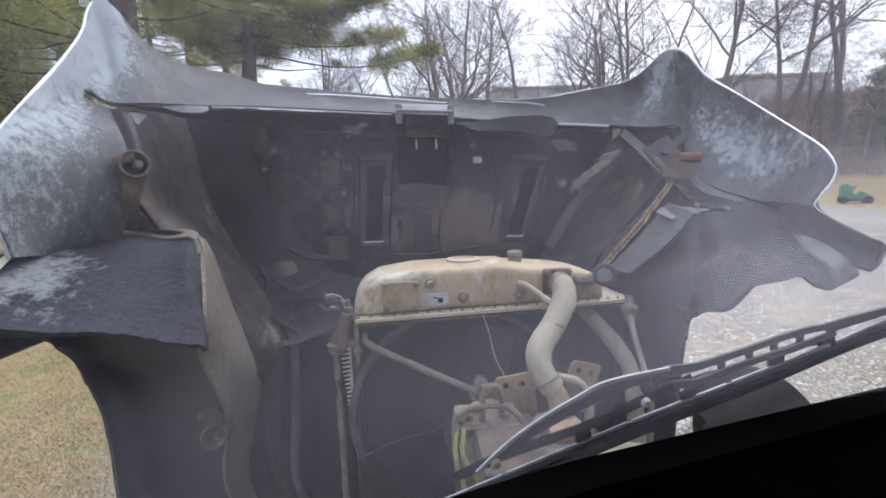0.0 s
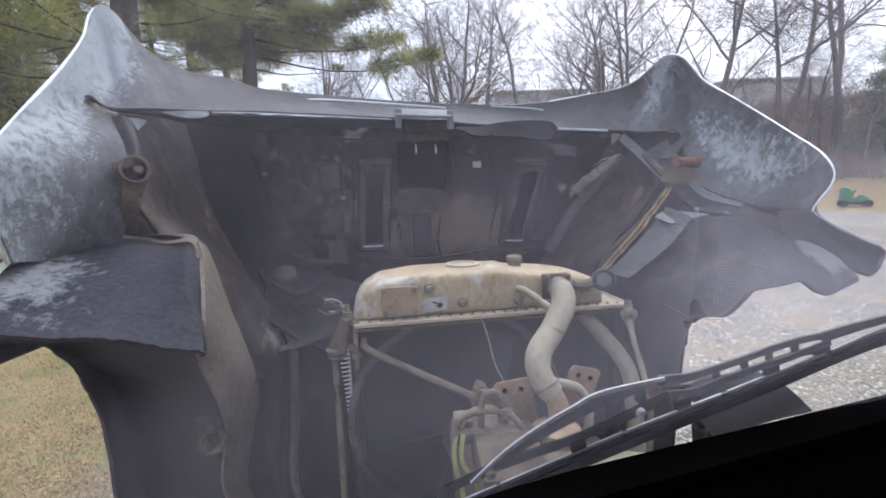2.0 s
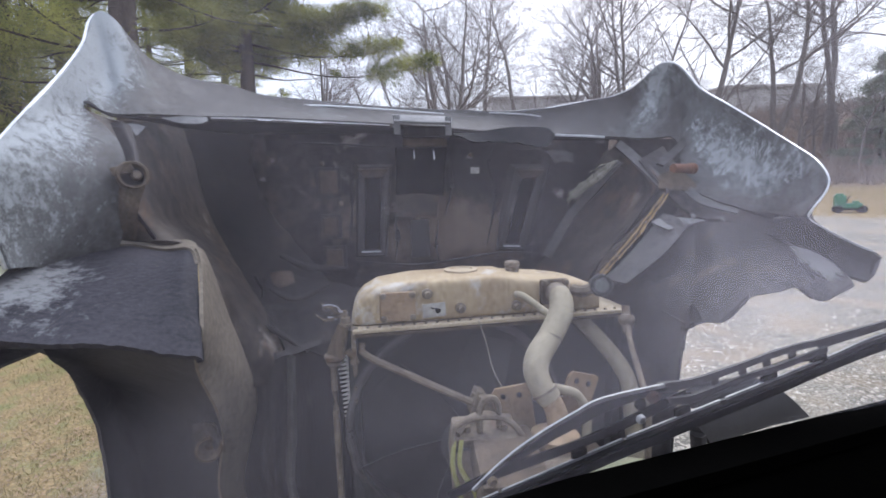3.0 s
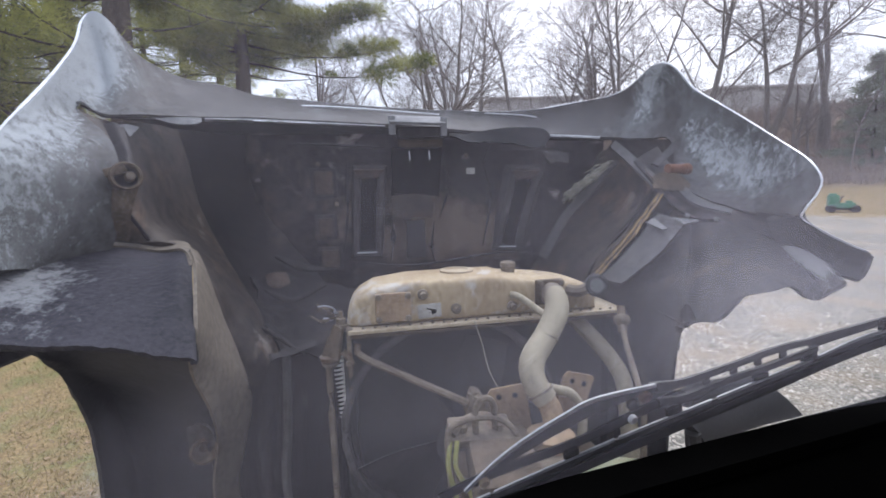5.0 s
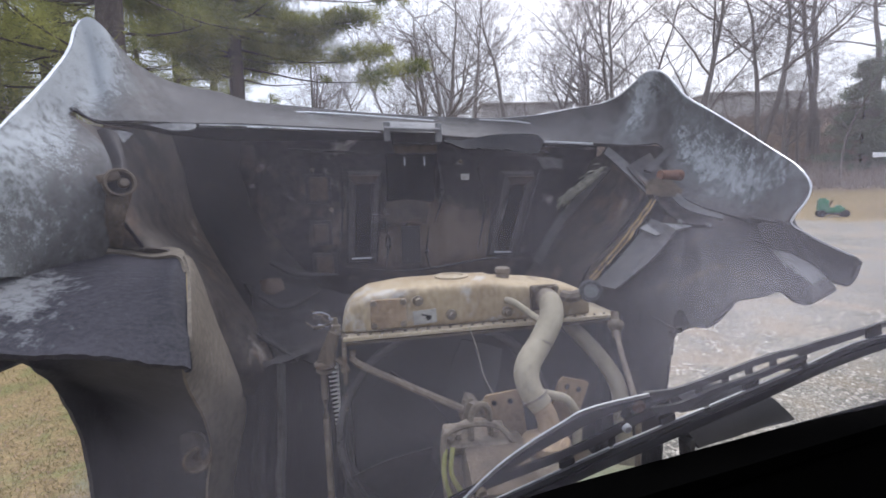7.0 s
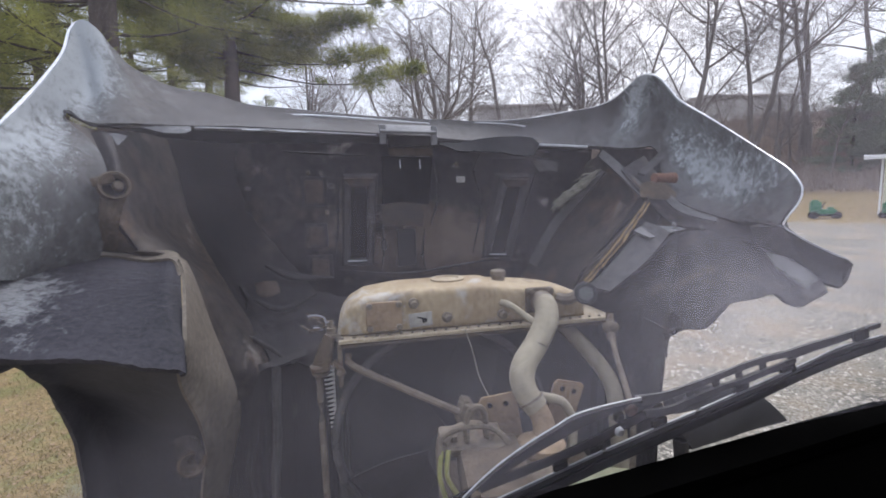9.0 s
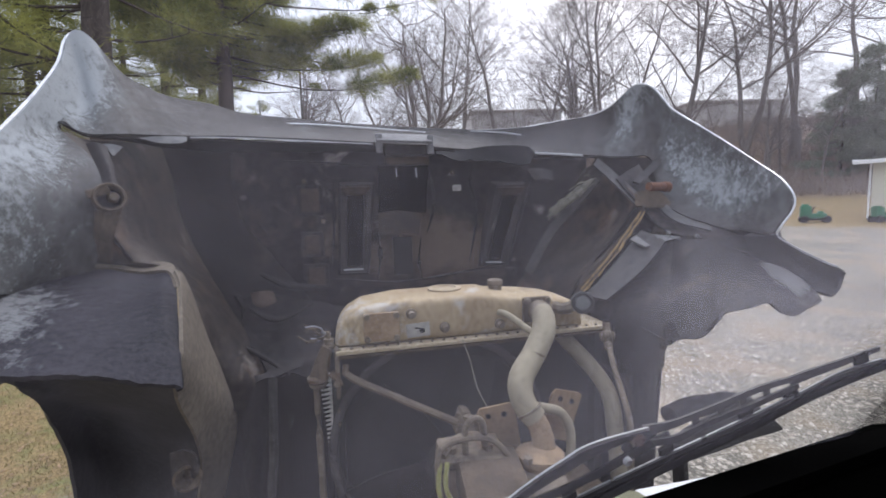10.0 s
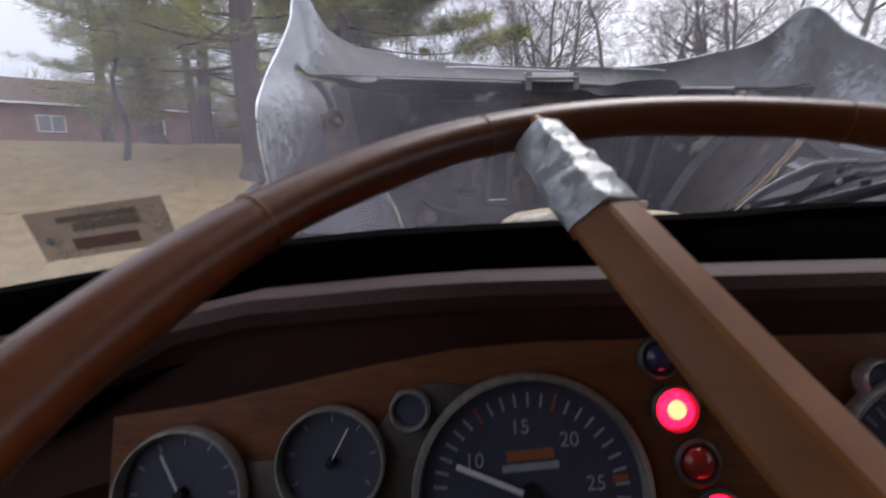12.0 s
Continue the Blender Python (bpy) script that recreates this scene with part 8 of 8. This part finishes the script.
def build_litter():
    """Dead leaves and tufts on the lawn beside the truck."""
    rng = random.Random(31)
    leaf, tuft, stone = Net(), Net(), Net()
    for k in range(9800):
        azi, r = rng.uniform(-62, -12), 3.0 + 20 * rng.random() ** 1.6
        p = at_azimuth(azi, r, -0.015)
        if p.x > -2.3:
            continue
        a = rng.uniform(0, 6.28)
        d = Vector((math.cos(a), math.sin(a), rng.uniform(-0.2, 0.5)))
        if k % 3:
            leaf.blade(p, p + d * rng.uniform(0.03, 0.06), rng.uniform(0.01, 0.02), Vector((-math.sin(a), math.cos(a), rng.uniform(-0.3, 0.3))))
        for b in range(9):
            q = p + Vector((rng.gauss(0, 0.15), rng.gauss(0, 0.15), -0.02))
            tuft.blade(q, q + Vector((rng.gauss(0, 0.03), rng.gauss(0, 0.03), rng.uniform(0.025, 0.06))), 0.004, Vector((1, 0, 0)))
    for k in range(9500):
        r = 2.2 + 9.0 * rng.random() ** 1.3
        azi = rng.uniform(8, 78)
        p = at_azimuth(azi, r, 0.0)
        if p.x < 0.9:
            continue
        s = rng.uniform(0.008, 0.028)
        a = rng.uniform(0, 6.28)
        u, w = Vector((math.cos(a), math.sin(a), 0)) * s * rng.uniform(0.8, 1.6), Vector((-math.sin(a), math.cos(a), 0)) * s
        top = p + Vector((0, 0, s * rng.uniform(0.5, 1.0)))
        o = len(stone.v)
        stone.v += [p + u, p + w, p - u, p - w, top]
        stone.f += [(o, o + 1, o + 4), (o + 1, o + 2, o + 4), (o + 2, o + 3, o + 4), (o + 3, o, o + 4)]
    tagged(stone.make("gravel_stones", M["stone"], None), "loose pale pebbles on the gravel yard", "gravel", kind="stuff")
    tagged(leaf.make("leaf_litter", M["leaf"], None), "brown dead leaves scattered on the lawn", "leaves", kind="stuff")
    tagged(tuft.make("grass", M["straw"], None), "short winter grass tufts on the lawn", "grass", kind="stuff")


M["leaf"] = mat("dead_leaf", (0.12, 0.075, 0.042), (0.36, 0.25, 0.15), 0.9, 3, 30, 0)
M["stone"] = mat("pale_pebble", (0.25, 0.21, 0.17), (0.6, 0.55, 0.48), 0.9, 9, 60, 0)
M["straw"] = mat("winter_grass", (0.15, 0.125, 0.05), (0.36, 0.28, 0.135), 0.9, 1.2, 30, 0)
build_litter()


# ---- buildings and yard ----
def aim(azi, turn=0):
    return Matrix.Rotation(radians(-azi + turn), 4, "Z")


def build_garage():
    p = at_azimuth(57.0, 33.5, 0.0)
    g = thing("garage", p, "small pale sided garage with white eaves", "building")
    m = Matrix.Translation(p) @ aim(57.0, -25)
    part("wall", box((7, 5, 3.3), m @ Matrix.Translation((3.3, 2.5, 1.55)), 0.02), M["siding"], g)
    part("roof", box((8.2, 6.2, 0.12), m @ pose(3.3, 2.5, 3.3, 3, 0, 0), 0.02), M["roof"], g)
    part("fascia", box((8.2, 0.06, 0.22), m @ Matrix.Translation((3.3, -0.62, 3.16)), 0.01), M["white"], g)
    part("fascia", box((0.06, 6.2, 0.22), m @ Matrix.Translation((-0.82, 2.5, 3.22)), 0.01), M["white"], g)
    part("downspout", tube([m @ Vector((-0.26, -0.06, 3.1)), m @ Vector((-0.26, -0.06, 0.05))], 0.05, 4, 8), M["white"], g)
    return g


def build_machine(azi, r, turn, name, label, size=1.0):
    p = at_azimuth(azi, r, 0.0)
    t = thing(name, p, label, "yard machine", "green yard machines")
    m = Matrix.Translation(p) @ aim(azi, turn) @ Matrix.Scale(size, 4)
    part("engine_cowl", box((0.55, 0.55, 0.7), m @ Matrix.Translation((-0.42, 0, 0.72)), 0.05), M["green"], t)
    part("engine_cover", box((0.34, 0.4, 0.14), m @ Matrix.Translation((-0.45, 0, 1.12)), 0.04), M["green"], t)
    part("body", box((1.0, 0.5, 0.32), m @ Matrix.Translation((0.15, 0, 0.42)), 0.05), M["green"], t)
    part("deck", box((1.2, 0.8, 0.14), m @ Matrix.Translation((0.25, 0, 0.2)), 0.05), M["black"], t)
    part("seat", box((0.3, 0.4, 0.2), m @ Matrix.Translation((0.35, 0, 0.62)), 0.06), M["green"], t)
    for x, y in ((-0.5, -0.35), (-0.5, 0.35), (0.65, -0.35), (0.65, 0.35)):
        part("wheel", lathe([(0, -0.08), (0.18, -0.08), (0.2, 0), (0.18, 0.08), (0, 0.08)], m @ Vector((x, y, 0.2)), m.to_3x3() @ Vector((0, 1, 0)), 16), M["black"], t)
    part("handle", tube([m @ Vector((-0.1, 0, 0.6)), m @ Vector((0.0, 0, 0.95)), m @ Vector((0.1, 0.1, 1.0))], 0.03, 8, 6), M["black"], t)
    return t


def build_house():
    p = at_azimuth(-37.0, 40, 0.4)
    h = thing("brick_house", p, "low brick house with brown shingle roof", "house")
    m = Matrix.Translation(p) @ aim(-37.0, 0)
    wl_ = part("wall", box((15, 8, 3.4), m @ Matrix.Translation((-1.5, 4, 1.6)), 0.02), M["brick"], h)
    bm = bmesh.new()
    prof = [(-0.7, 3.2), (4.0, 5.4), (8.7, 3.2), (8.7, 3.0), (4.0, 5.2), (-0.7, 3.0)]
    rows = [[m @ Vector((x, y, z)) for y, z in prof] for x in (-9.6, 6.6)]
    vs = add_grid(bm, rows, True)
    bm.faces.new(vs[0]), bm.faces.new(vs[1])
    part("roof", bm, M["roof"], h)
    part("gutter", box((16.2, 0.12, 0.14), m @ Matrix.Translation((-1.5, -0.72, 3.1)), 0.02), M["white"], h)
    for x in (-6.5, -3.2, 2.5):
        w = part("window", box((1.5, 0.1, 1.1), m @ Matrix.Translation((x, -0.02, 1.9)), 0.02), M["white"], h)
        for dx in (-0.35, 0.35):
            part("pane", box((0.62, 0.04, 0.95), m @ Matrix.Translation((x + dx, -0.07, 1.9)), 0.005), M["window"], w)
    return h


def build_warehouse(azi, r, wide, tall, name_label):
    p = at_azimuth(azi, r, 0.3)
    w = thing("warehouse", p, name_label, "warehouse", "far warehouses")
    m = Matrix.Translation(p) @ aim(10)
    part("wall", box((wide, 14, tall), m @ Matrix.Translation((0, 7, tall / 2)), 0.05), M["steel_wall"], w)
    part("roof", box((wide + 0.8, 15, 0.35), m @ Matrix.Translation((0, 7, tall + 0.15)), 0.05), M["steel_wall"], w)
    for k in range(int(wide // 4)):
        part("rib", box((0.15, 0.1, tall - 0.4), m @ Matrix.Translation((-wide / 2 + 2 + 4 * k, -0.04, tall / 2)), 0.02), M["steel_wall"], w)
    return w


def build_pole():
    p = at_azimuth(-4.6, 62, 0.2)
    q = thing("utility_pole", p, "weathered wooden utility pole with crossarm and wires", "utility pole")
    top = p.z + 15.5
    part("pole", tube([p, (p.x, p.y, top)], [0.16, 0.11], 4, 8), M["wood_pole"], q)
    part("crossarm", box((2.4, 0.12, 0.14), (p.x, p.y - 0.15, top - 0.5), 0.02), M["wood_pole"], q)
    for dx in (-1.1, 0.0, 1.1):
        part("wire", tube([(p.x + dx, p.y, top - 0.4), (p.x + dx - 12, p.y - 3, top - 1.4), (p.x + dx - 25, p.y - 6, top - 0.8)], 0.02, 12, 4), M["black"], q)
    return q


build_garage()
build_machine(52.6, 31.8, 10, "mower", "green riding mower parked on the yard grass", 0.85)
build_machine(57.6, 32.0, 40, "garden_cart", "small green garden machine beside the garage", 0.7)
build_house()
build_warehouse(22.3, 90, 18, 6.3, "long grey steel warehouse on top of the bank")
build_warehouse(46.5, 92, 17, 4.0, "grey steel shed on top of the bank")
build_pole()
